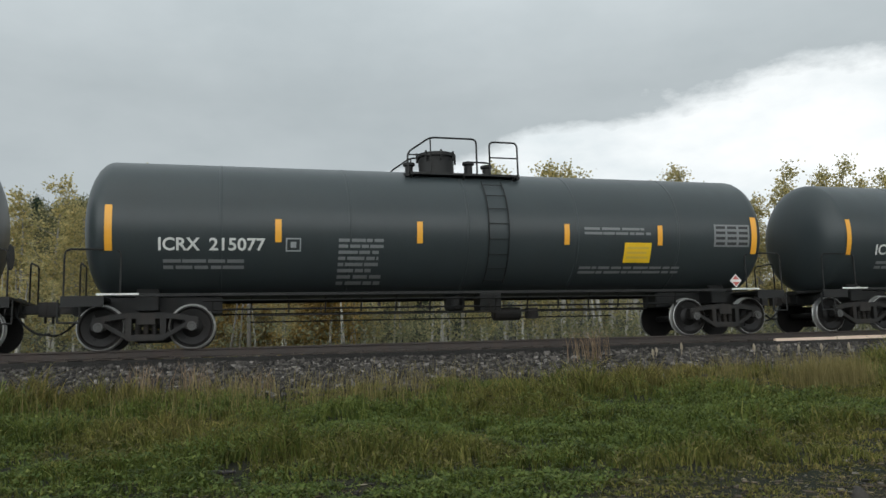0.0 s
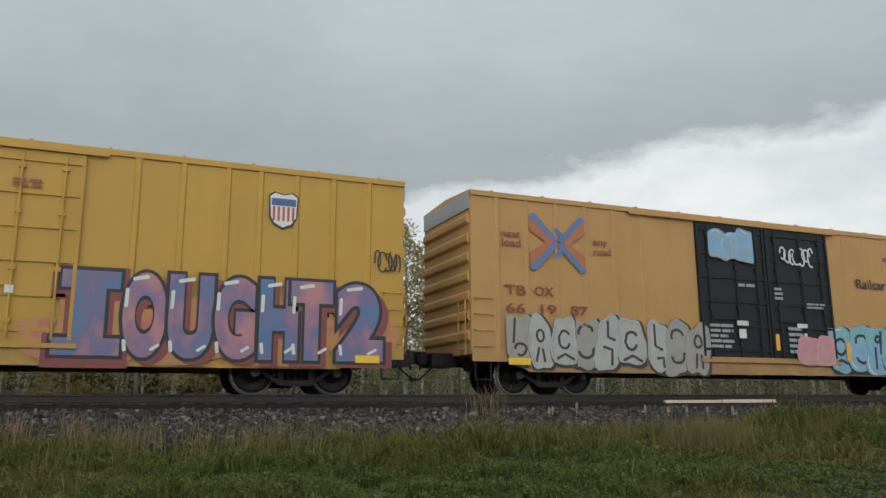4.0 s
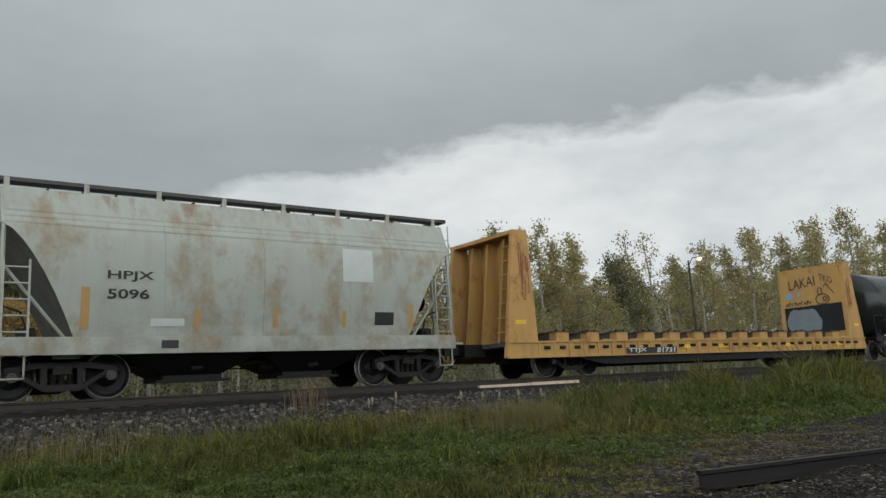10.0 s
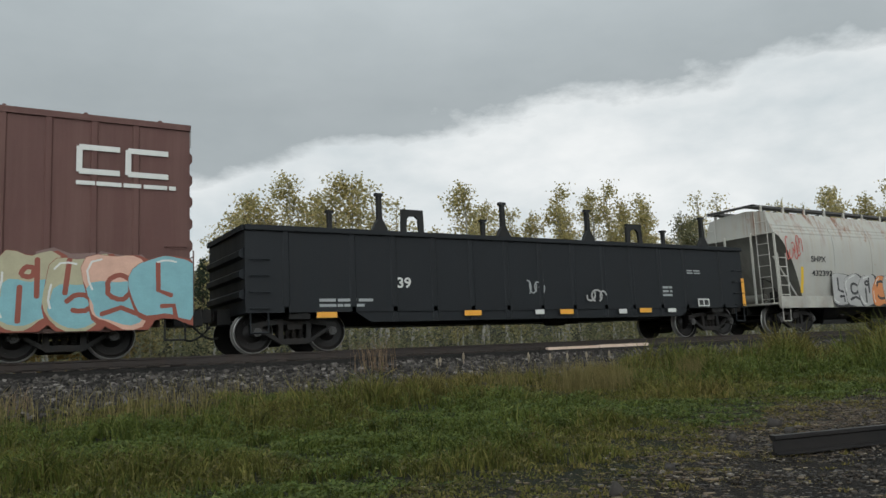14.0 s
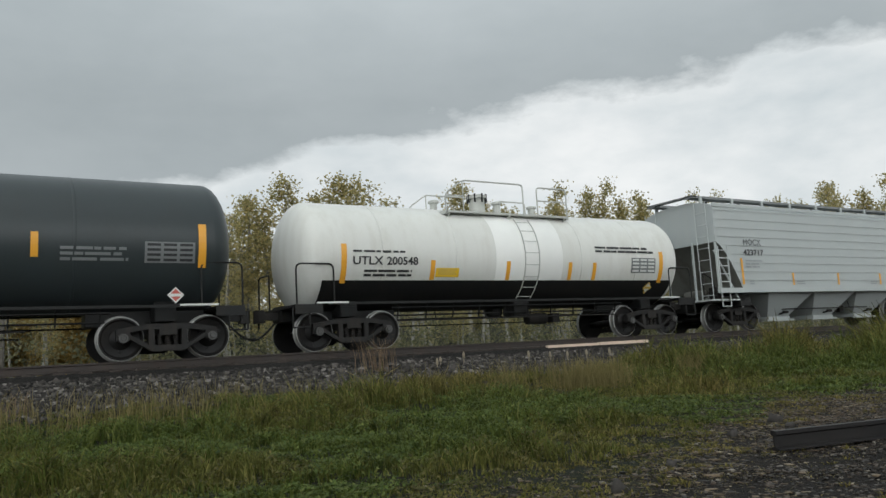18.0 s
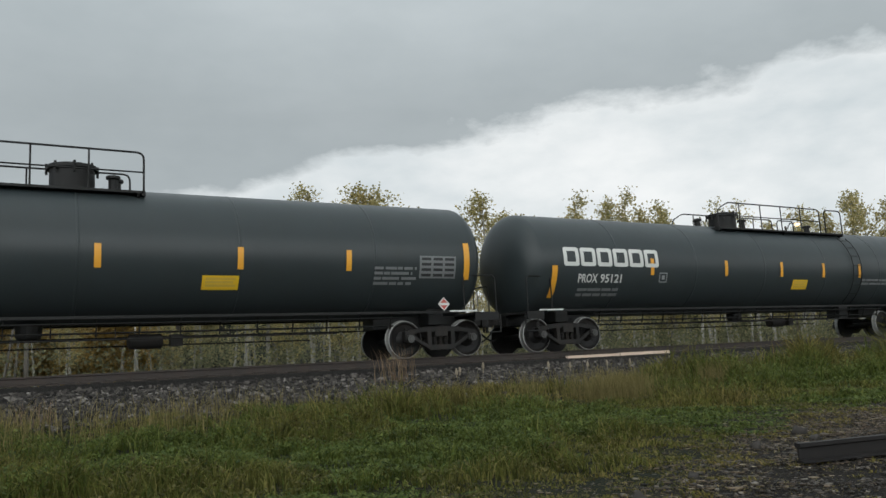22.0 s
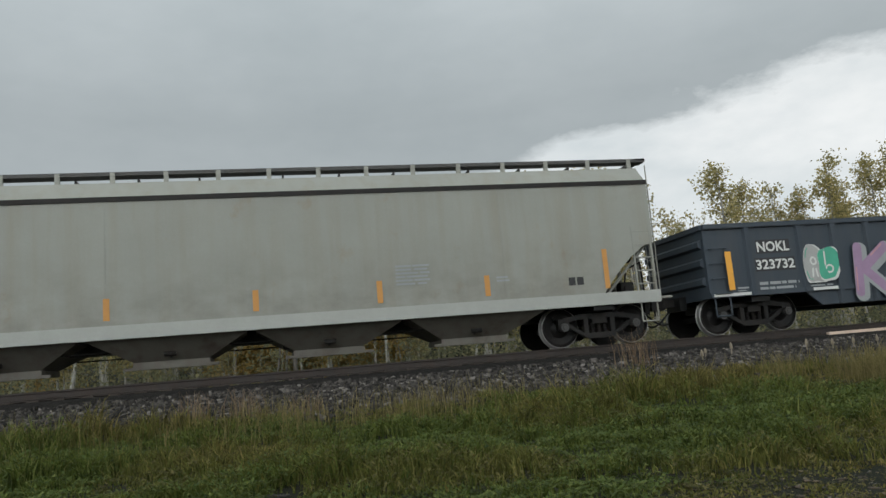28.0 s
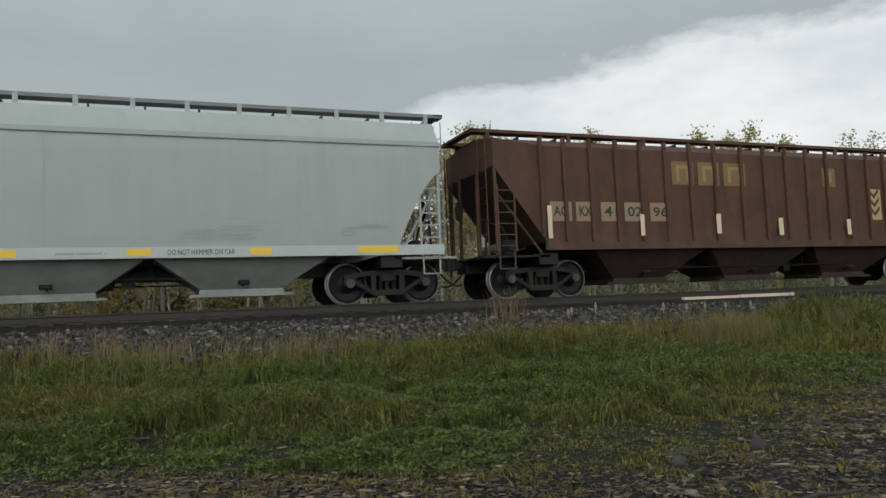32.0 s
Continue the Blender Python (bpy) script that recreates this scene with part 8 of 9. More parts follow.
CUBE = np.array([(-1, -1, -1), (1, -1, -1), (1, 1, -1), (-1, 1, -1), (-1, -1, 1), (1, -1, 1), (1, 1, 1), (-1, 1, 1)], float)
CUBE_F = np.array([(0, 3, 2, 1), (4, 5, 6, 7), (0, 1, 5, 4), (1, 2, 6, 5), (2, 3, 7, 6), (3, 0, 4, 7)])


def stones(rng, x, y, z, size, flat=1.0, long=1.0):
    """Angular stones: crooked cubes, turned at random."""
    n = len(x)
    v = CUBE[None] * (1 + rng.uniform(-0.42, 0.35, (n, 8, 3))) * (rng.uniform(0.55, 1.15, (n, 1, 3)) * size[:, None, None] / 2 * np.array([long, 1.0, flat]))
    a, b = rng.uniform(0, 6.28, n), rng.uniform(-0.9, 0.9, n) * flat
    ca, sa, cb, sb = np.cos(a), np.sin(a), np.cos(b), np.sin(b)
    X, Y, Z = v[..., 0], v[..., 1], v[..., 2]
    Y, Z = Y * cb[:, None] - Z * sb[:, None], Y * sb[:, None] + Z * cb[:, None]
    X, Y = X * ca[:, None] - Y * sa[:, None], X * sa[:, None] + Y * ca[:, None]
    v = np.stack([X + x[:, None], Y + y[:, None], Z + z[:, None]], -1)
    return v.reshape(-1, 3), (CUBE_F[None] + 8 * np.arange(n)[:, None, None]).reshape(-1, 4)


def island_material(name, stops, rough=0.9, translucent=0.0, patch=None, patch_scale=0.5, clump=0.0):
    """Colour that differs from piece to piece, and in patches over the ground."""
    m, n, l, p = material(name)
    g = n.new("ShaderNodeNewGeometry")
    col = ramp(n, l, g.outputs["Random Per Island"], *stops)
    if patch:
        col = mix(n, l, ramp(n, l, tex(n, l, patch_scale, 3), (0.42, 0.0), (0.60, 1.0)), col, patch)
        fine = tex(n, l, 14, 3)
        col = mix(n, l, times(n, l, fine, 0.35), col, tuple(q * 0.5 for q in patch))
    else:
        fine = tex(n, l, 60, 3)
        col = mix(n, l, times(n, l, fine, 0.45), col, tuple(q * 0.45 for q in stops[0][1]))
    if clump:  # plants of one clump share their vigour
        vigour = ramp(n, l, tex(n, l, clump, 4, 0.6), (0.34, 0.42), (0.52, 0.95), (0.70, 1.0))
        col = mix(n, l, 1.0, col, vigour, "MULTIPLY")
    l.new(col, p.inputs["Base Color"])
    p.inputs["Roughness"].default_value = rough
    p.inputs["Specular IOR Level"].default_value = 0.25
    if translucent:
        t, mx = n.new("ShaderNodeBsdfTranslucent"), n.new("ShaderNodeMixShader")
        l.new(col, t.inputs[0])
        mx.inputs[0].default_value = translucent
        l.new(p.outputs[0], mx.inputs[1])
        l.new(t.outputs[0], mx.inputs[2])
        l.new(mx.outputs[0], n["Material Output"].inputs[0])
    return m


STONE = island_material("ballast_stone", ((0.0, (0.014, 0.013, 0.012)), (0.45, (0.044, 0.040, 0.036)), (0.88, (0.115, 0.104, 0.094)), (0.985, (0.26, 0.24, 0.22))), 0.88)
PEBBLE = island_material("lane_pebble", ((0.0, (0.012, 0.010, 0.008)), (0.55, (0.040, 0.032, 0.025)), (0.92, (0.105, 0.082, 0.062)), (0.998, (0.269, 0.240, 0.198))), 0.5)
rng = np.random.default_rng(7)


def in_view(x, y, left=-17.0, right=68.0):
    """Keeps what lies ahead of the viewer, within the sector that is ever seen."""
    a = np.degrees(np.arctan2(x, y + 18.05))
    return (a > left) & (a < right)


n = 52000
x, y = rng.uniform(-9, 1, n) + rng.power(0.75, n) * 47, -1.72 - np.abs(rng.normal(0, 1, n)) * 1.25
ok = (y > -4.1) & in_view(x, y)
x, y = x[ok], y[ok]
size = np.clip(rng.normal(0.056, 0.02, len(x)), 0.02, 0.12)
v, f = stones(rng, x, y, ground_height(x, y) + size * 0.2, size)
pieces_mesh("ballast_stones", v, f, STONE, "crushed grey-brown ballast stones beside the rail", "ballast")
n = 95000
x, y = rng.uniform(-7, 16, n), rng.uniform(-16.6, -9.0, n)
ok = (y < gravel_line(x) + np.abs(rng.normal(0, 0.5, n))) & in_view(x, y)
x, y = x[ok], y[ok]
size = np.clip(rng.lognormal(-4.15, 0.36, len(x)), 0.007, 0.042)
v, f = stones(rng, x, y, ground_height(x, y) + size * 0.16, size, 0.55, 1.6)
pieces_mesh("lane_gravel", v, f, PEBBLE, "loose dark gravel of the lane", "gravel")


def blades(rng, x, y, h, w, lean, curl=0.5):
    """Grass blades of two bends each."""
    n = len(x)
    z = ground_height(x, y) - 0.01
    a, b = rng.uniform(0, 6.28, n), rng.uniform(0, 6.28, n)
    dx, dy = np.cos(a) * w / 2, np.sin(a) * w / 2
    lx, ly = np.cos(b) * lean * h, np.sin(b) * lean * h
    m = 0.55
    P = lambda ox, oy, oz: np.stack([x + ox, y + oy, z + oz], -1)
    v = np.stack([P(-dx, -dy, 0 * h), P(dx, dy, 0 * h), P(dx * 0.8 + lx * curl * m, dy * 0.8 + ly * curl * m, h * m), P(-dx * 0.8 + lx * curl * m, -dy * 0.8 + ly * curl * m, h * m),
                  P(lx + dx * 0.15, ly + dy * 0.15, h * (1 - 0.25 * lean)), P(lx - dx * 0.15, ly - dy * 0.15, h * (1 - 0.25 * lean))], 1)
    f = np.array([(0, 1, 2, 3), (3, 2, 4, 5)])[None] + 6 * np.arange(n)[:, None, None]
    return v.reshape(-1, 3), f.reshape(-1, 4)


GREEN = island_material("green_grass", ((0.0, (0.038, 0.064, 0.011)), (0.5, (0.085, 0.112, 0.021)), (1.0, (0.20, 0.19, 0.055))), 0.75, 0.45, (0.15, 0.135, 0.048), 0.45)
TANGRASS = island_material("dry_grass", ((0.0, (0.13, 0.112, 0.042)), (0.6, (0.23, 0.195, 0.078)), (1.0, (0.36, 0.29, 0.13))), 0.8, 0.35)
SEED = island_material("reddish_weed", ((0.0, (0.17, 0.115, 0.07)), (1.0, (0.34, 0.25, 0.16))), 0.85, 0.3)


def field(rng, n, y0, y1, near):
    """Points in the grass, thinned with distance along the track."""
    x = rng.uniform(-6, 2, n) + rng.power(0.7, n) * 42
    y = rng.uniform(y0, y1, n)
    ok = in_view(x, y)
    return x[ok], y[ok]


# dry stalks among it, thickest near the ballast
x, y = field(rng, 12000, -6.8, -3.2, 1)
ok = (rng.random(len(x)) < np.interp(y, [-6.8, -5, -3.9, -3.2], [0.12, 0.5, 1.0, 0.35]) * (0.35 + 0.65 * (shape_noise(x * 0.8, y * 0.8, 7.0) > -0.1)))
x, y = x[ok], y[ok]
v, f = blades(rng, x, y, 0.30 + 0.34 * rng.random(len(x)), np.full(len(x), 0.009), rng.uniform(0.05, 0.45, len(x)))
pieces_mesh("dry_grass", v, f, TANGRASS, "dry tan grass stalks along the ballast", "grass")
# a dense tan clump in two spots
x = np.concatenate([rng.normal(11.3, 0.45, 1500), rng.normal(14.6, 0.35, 900)])
y = np.concatenate([rng.normal(-5.4, 0.3, 1500), rng.normal(-5.3, 0.3, 900)])
v, f = blades(rng, x, y, 0.35 + 0.3 * rng.random(len(x)), np.full(len(x), 0.008), rng.uniform(0.05, 0.4, len(x)))
pieces_mesh("dry_grass_clump", v, f, TANGRASS, "dense clumps of bleached dry grass", "grass")
def tufts(rng, x, y, per, h, radius, wide=1.0):
    """Bunches of blades that lean outward from their middle."""
    X, Y, H = np.repeat(x, per), np.repeat(y, per), np.repeat(h, per)
    n = len(X)
    a, r = rng.uniform(0, 6.28, n), np.sqrt(rng.random(n))
    R0 = np.repeat(radius, per) * r
    bx, by = X + np.cos(a) * R0, Y + np.sin(a) * R0
    hh = H * rng.uniform(0.55, 1.1, n) * (1.05 - 0.35 * r)
    z = ground_height(bx, by) - 0.01
    w = (0.010 + 0.016 * rng.random(n)) * wide / 2
    c = a + rng.uniform(-1.6, 1.6, n)
    dx, dy = -np.sin(c) * w, np.cos(c) * w
    out = hh * (0.25 + 0.6 * r)
    ox, oy = np.cos(a) * out, np.sin(a) * out
    P = lambda px, py, pz: np.stack([bx + px, by + py, z + pz], -1)
    v = np.stack([P(-dx, -dy, 0 * hh), P(dx, dy, 0 * hh), P(dx + ox * 0.35, dy + oy * 0.35, hh * 0.6), P(-dx + ox * 0.35, -dy + oy * 0.35, hh * 0.6),
                  P(ox + dx * 0.2, oy + dy * 0.2, hh * (1 - 0.3 * r)), P(ox - dx * 0.2, oy - dy * 0.2, hh * (1 - 0.3 * r))], 1)
    f = np.array([(0, 1, 2, 3), (3, 2, 4, 5)])[None] + 6 * np.arange(n)[:, None, None]
    return v.reshape(-1, 3), f.reshape(-1, 4)


# ---- the verge: an uneven canopy of green, olive and tan growth ----
LATTICE = np.random.default_rng(77).random((64, 64))


def cell_noise(x, y, seed=0):
    """Soft random patches one unit across, from 0 to 1."""
    x, y = x + 7.3 * seed, y + 3.1 * seed
    i, j = np.floor(x).astype(int), np.floor(y).astype(int)
    u, w = x - i, y - j
    u, w = u * u * (3 - 2 * u), w * w * (3 - 2 * w)
    at = lambda a, b: LATTICE[a % 64, b % 64]
    return (at(i, j) * (1 - u) + at(i + 1, j) * u) * (1 - w) + (at(i, j + 1) * (1 - u) + at(i + 1, j + 1) * u) * w


def canopy(x, y):
    """How high the growth stands: low by the lane, in mounds and hollows further in, rank on the bank further along."""
    base = np.interp(y - gravel_line(x), [-0.4, 0.0, 0.7, 2.0, 4.0, 7.0], [0.02, 0.04, 0.09, 0.16, 0.23, 0.28])
    base = base * np.interp(y, [-5.0, -4.0, -3.4], [1.0, 0.85, 0.45])
    rank = np.interp(x, [8, 13, 17, 24], [0.0, 0.35, 1.0, 1.3]) * np.interp(y, [-8.5, -6.5, -5.0, -3.8], [0.0, 0.5, 1.0, 0.7])
    mound = np.clip(2.2 * cell_noise(x / 1.7, y / 1.3, 1) - 0.45, 0.0, 1.5)
    clump = np.clip(2.6 * cell_noise(x / 0.42, y / 0.36, 2) - 0.55, 0.08, 1.7) * 0.7 + 0.6 * cell_noise(x / 0.16, y / 0.14, 3)
    return base * (0.22 + 0.95 * mound) * clump + rank * (0.08 + 0.36 * mound * clump)


def scatter(n, near, far):
    """Points on the verge, fewer per area further off."""
    a, r = np.radians(rng.uniform(-17, 67, n)), rng.uniform(near, far, n)
    x, y = r * np.sin(a), r * np.cos(a) - 18.05
    ok = (y < -3.35 + 0.35 * shape_noise(x * 1.3, x * 0.2, 3.0)) & (y > gravel_line(x) - 0.2 + 0.5 * rng.random(n) ** 2 + 0.5 * (cell_noise(x / 0.5, y / 0.4, 9) - 0.5))
    return x[ok], y[ok]


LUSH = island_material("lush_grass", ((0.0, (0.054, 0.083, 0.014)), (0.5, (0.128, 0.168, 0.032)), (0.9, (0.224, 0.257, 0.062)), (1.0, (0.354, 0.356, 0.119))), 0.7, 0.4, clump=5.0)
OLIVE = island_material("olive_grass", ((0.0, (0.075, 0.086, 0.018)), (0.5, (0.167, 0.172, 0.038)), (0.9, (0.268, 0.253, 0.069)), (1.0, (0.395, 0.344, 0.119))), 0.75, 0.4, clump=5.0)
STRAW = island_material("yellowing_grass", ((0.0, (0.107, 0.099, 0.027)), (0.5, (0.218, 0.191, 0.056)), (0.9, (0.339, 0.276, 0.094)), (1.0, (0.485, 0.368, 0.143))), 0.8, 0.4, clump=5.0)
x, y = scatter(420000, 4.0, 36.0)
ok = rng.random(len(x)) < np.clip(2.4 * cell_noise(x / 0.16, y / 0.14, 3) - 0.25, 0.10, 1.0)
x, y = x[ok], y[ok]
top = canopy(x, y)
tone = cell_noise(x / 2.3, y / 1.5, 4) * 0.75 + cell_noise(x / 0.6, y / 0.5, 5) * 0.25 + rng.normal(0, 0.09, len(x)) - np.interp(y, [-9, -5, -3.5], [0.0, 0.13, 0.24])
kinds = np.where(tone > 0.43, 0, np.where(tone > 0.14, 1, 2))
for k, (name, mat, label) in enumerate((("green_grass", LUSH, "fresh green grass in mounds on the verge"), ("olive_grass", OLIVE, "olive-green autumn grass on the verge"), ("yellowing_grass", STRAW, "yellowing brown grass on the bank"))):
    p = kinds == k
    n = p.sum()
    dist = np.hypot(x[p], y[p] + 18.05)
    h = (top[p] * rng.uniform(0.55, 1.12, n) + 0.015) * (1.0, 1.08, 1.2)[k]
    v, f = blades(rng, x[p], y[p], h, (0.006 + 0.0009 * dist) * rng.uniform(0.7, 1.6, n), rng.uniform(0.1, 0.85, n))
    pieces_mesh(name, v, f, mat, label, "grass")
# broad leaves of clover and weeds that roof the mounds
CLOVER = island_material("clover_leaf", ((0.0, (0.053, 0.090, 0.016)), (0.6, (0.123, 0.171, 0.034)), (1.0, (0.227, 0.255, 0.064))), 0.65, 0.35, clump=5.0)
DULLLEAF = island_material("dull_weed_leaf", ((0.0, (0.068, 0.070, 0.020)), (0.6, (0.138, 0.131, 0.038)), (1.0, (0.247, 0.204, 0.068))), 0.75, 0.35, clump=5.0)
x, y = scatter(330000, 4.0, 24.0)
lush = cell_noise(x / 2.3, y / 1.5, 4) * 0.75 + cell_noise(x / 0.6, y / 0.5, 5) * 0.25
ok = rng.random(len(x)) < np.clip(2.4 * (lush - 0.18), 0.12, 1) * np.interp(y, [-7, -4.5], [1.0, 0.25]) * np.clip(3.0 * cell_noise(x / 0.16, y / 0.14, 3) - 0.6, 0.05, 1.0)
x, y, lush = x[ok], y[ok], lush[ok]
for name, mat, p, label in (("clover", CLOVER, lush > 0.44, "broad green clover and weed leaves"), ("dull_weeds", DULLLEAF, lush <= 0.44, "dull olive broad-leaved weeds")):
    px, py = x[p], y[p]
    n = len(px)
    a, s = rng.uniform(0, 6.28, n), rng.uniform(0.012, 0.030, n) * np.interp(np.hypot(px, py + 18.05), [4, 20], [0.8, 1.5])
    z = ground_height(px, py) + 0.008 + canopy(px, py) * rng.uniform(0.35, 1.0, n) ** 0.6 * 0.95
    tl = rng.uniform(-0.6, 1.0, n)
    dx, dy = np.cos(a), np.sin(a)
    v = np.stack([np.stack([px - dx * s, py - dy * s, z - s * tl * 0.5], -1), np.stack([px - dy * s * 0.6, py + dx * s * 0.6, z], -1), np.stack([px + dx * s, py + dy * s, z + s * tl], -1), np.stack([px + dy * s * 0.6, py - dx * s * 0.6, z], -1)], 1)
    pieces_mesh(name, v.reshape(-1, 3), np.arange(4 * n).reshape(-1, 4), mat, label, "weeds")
# small weeds that have come up through the gravel
x = rng.uniform(-5, 14, 900)
y = gravel_line(x) - np.abs(rng.normal(0, 0.8, 900))
ok = in_view(x, y) & (shape_noise(x * 1.3, y * 1.7, 21.0) > 0.0)
x, y = x[ok], y[ok]
v, f = tufts(rng, x, y, 22, rng.uniform(0.03, 0.075, len(x)), rng.uniform(0.03, 0.09, len(x)), 0.6)
pieces_mesh("gravel_weeds", v, f, STRAW, "small yellow-green weeds in the gravel", "weeds")
# dead litter at the lane's edge
x = rng.uniform(-6, 14, 22000)
y = gravel_line(x) + rng.normal(-0.25, 0.75, 22000)
ok = in_view(x, y)
x, y = x[ok], y[ok]
v, f = blades(rng, x, y, 0.012 + 0.035 * rng.random(len(x)), np.full(len(x), 0.007), rng.uniform(1.0, 2.6, len(x)))
pieces_mesh("dead_grass_litter", v, f, TANGRASS, "flattened dead grass at the lane's edge", "litter")

# tall reddish weeds in the ballast
def weed(name, x, y, n, h, spread, mat, label, seed):
    g = np.random.default_rng(seed)
    xs, ys = g.normal(x, spread, n), g.normal(y, spread * 0.6, n)
    v, f = blades(g, xs, ys, h * g.uniform(0.6, 1.0, n), np.full(n, 0.011), g.uniform(0.1, 0.5, n))
    pieces_mesh(name, v, f, mat, label, "weed", kind="")


weed("tall_weed", 7.8, -2.3, 80, 0.95, 0.24, SEED, "tall dry reddish weed growing in the ballast", 3)
for k, (x, y, h) in enumerate(((-0.4, -3.4, 0.7), (-1.3, -3.3, 0.65), (0.6, -3.6, 0.55), (20.5, -3.2, 0.8), (24.5, -3.0, 1.0), (17.2, -3.1, 0.6))):
    weed("tall_weed", x, y, 60, h, 0.16, SEED if k < 3 else GREEN, "thin weed stalks at the ballast edge", 20 + k)
bm = bmesh.new()
MULLEIN = flat_paint("dead_flower_spike", (0.26, 0.22, 0.16), 0.9, 0.4)
for x, y, h in ((9.47, -2.2, 0.24), (10.12, -2.2, 0.33), (9.2, -2.5, 0.3), (11.9, -2.4, 0.32), (12.5, -2.5, 0.3), (13.1, -2.45, 0.28), (13.7, -2.5, 0.3), (14.4, -2.6, 0.33)):
    z = float(ground_height(x, y))
    bm = bmesh.new()
    rod(bm, (x, y, z - 0.02), (x + 0.01, y, z + h * 0.5), 0.012, 6)
    lathe(bm, [(z + h * 0.48, 0.012), (z + h * 0.55, 0.034), (z + h * 0.8, 0.030), (z + h * 0.97, 0.012), (z + h, 0.003)], 8, "z", (x + 0.01, y, 0))
    tagged(part("flower_spike", bm, MULLEIN, smooth=0.9), "dead grey-tan flower spike standing in ballast", "weed", "flower spikes by the rail")

# fallen leaves and bark chips on the lane
CHIP = island_material("leaf_litter", ((0.0, (0.045, 0.032, 0.024)), (0.5, (0.12, 0.085, 0.056)), (0.9, (0.22, 0.165, 0.105)), (1.0, (0.40, 0.34, 0.25))), 0.7)
n = 15000
x = rng.uniform(-4, 14, n)
y = gravel_line(x) + rng.normal(-0.9, 0.9, n)
ok = in_view(x, y) & (rng.random(n) < np.clip(0.55 + 0.8 * shape_noise(x * 0.9, y * 1.2, 31.0), 0.1, 1))
x, y = x[ok], y[ok]
size = np.clip(rng.lognormal(-3.75, 0.4, len(x)), 0.01, 0.06)
v, f = stones(rng, x, y, ground_height(x, y) + 0.008, size, 0.12, 1.7)
pieces_mesh("leaf_litter", v, f, CHIP, "brown fallen leaves and bark chips on gravel", "litter")

# ---- track ----
track = tagged(new("railway_track"), "single railway track on stone ballast", "track", kind="structure")
HEAD = [(-0.036, 0.0), (0.036, 0.0), (0.036, -0.035), (0.009, -0.05), (0.009, -0.15), (0.07, -0.168), (0.07, -0.18), (-0.07, -0.18), (-0.07, -0.168), (-0.009, -0.15), (-0.009, -0.05), (-0.036, -0.035)]
for s in (-1, 1):
    bm = bmesh.new()
    slab(bm, [(s * 0.7535 + a, b) for a, b in HEAD], -700, 700, "x")
    rail_ob = part("rail", bm, [RAIL, RAIL_TOP], track, "rusty-sided rail with a bright top")
    for p in rail_ob.data.polygons:
        if p.normal.z > 0.9 and p.center.z > -0.01:
            p.material_index = 1
tie_bm = bmesh.new()
box(tie_bm, -0.115, 0.115, -1.3, 1.3, -0.37, -0.185)
finish(tie_bm, 0.012)
tie_me = bpy.data.meshes.new("tie")
tie_bm.to_mesh(tie_me)
tie_bm.free()
tie_me.materials.append(TIE)
plate_bm = bmesh.new()
for s in (-1, 1):
    for dy in (-0.11, 0.11):
        rod(plate_bm, (0.0, s * 0.7535 + dy, -0.185), (0.0, s * 0.7535 + dy, -0.14), 0.02, 6)
    box(plate_bm, -0.09, 0.09, s * 0.7535 - 0.18, s * 0.7535 + 0.18, -0.188, -0.176)
plate_me = bpy.data.meshes.new("tie_plate")
plate_bm.to_mesh(plate_me)
plate_bm.free()
plate_me.materials.append(RAIL)
for k in range(130):
    t = shared("tie", tie_me, track, (-14 + 0.5 * k, 0, 0))
    t.rotation_euler = (0, 0, random.uniform(-0.02, 0.02))
    shared("tie_plate", plate_me, t)
far_v, far_f = [], []
for x in np.concatenate([np.arange(-320, -14, 0.5), np.arange(51, 320, 0.5)]):
    k = len(far_v)
    far_v += [(x + a * 0.115, b * 1.3, c) for a, b, c in ((-1, -1, -0.37), (1, -1, -0.37), (1, 1, -0.37), (-1, 1, -0.37), (-1, -1, -0.185), (1, -1, -0.185), (1, 1, -0.185), (-1, 1, -0.185))]
    far_f += [tuple(k + q for q in face) for face in CUBE_F.tolist()]
pieces_mesh("far_ties", far_v, far_f, TIE, "railway ties further along the track", "").parent = track
# two pale planks lying against the rail
for x0, x1, dz in ((13.30, 15.12, 0.0), (15.16, 17.04, 0.012)):
    bm = bmesh.new()
    box(bm, x0, x1, -1.46, -1.35, -0.265 + dz, -0.15 + dz)
    tagged(part("plank", bm, PLANK, bevel=0.006), "pale weathered plank lying along the rail", "plank", "planks by the rail")

# ---- things on the lane ----
bm = bmesh.new()
p0, p1 = Vector((6.22, -13.4, -1.285)), Vector((9.6, -14.1, -1.285))
d = (p1 - p0).normalized()
nrm = Vector((-d.y, d.x, 0))
for end in (0,):
    rings = [[bm.verts.new(q + nrm * a * 0.95 + Vector((0, 0, 0.175 + b * 0.95))) for a, b in HEAD] for q in (p0, p1)]
    k = len(HEAD)
    bm.faces.new(rings[0])
    bm.faces.new(rings[1][::-1])
    for i in range(k):
        bm.faces.new((rings[0][i], rings[1][i], rings[1][(i + 1) % k], rings[0][(i + 1) % k]))
tagged(part("spare_rail", bm, paint("old_rail", (0.013, 0.012, 0.012), 0.5, (0.035, 0.028, 0.024), 0.4, metal=0.3)), "length of old rusty rail lying on gravel", "rail")


WET_WOOD = flat_paint("wet_dark_wood", (0.028, 0.023, 0.020), 0.6, 0.4)


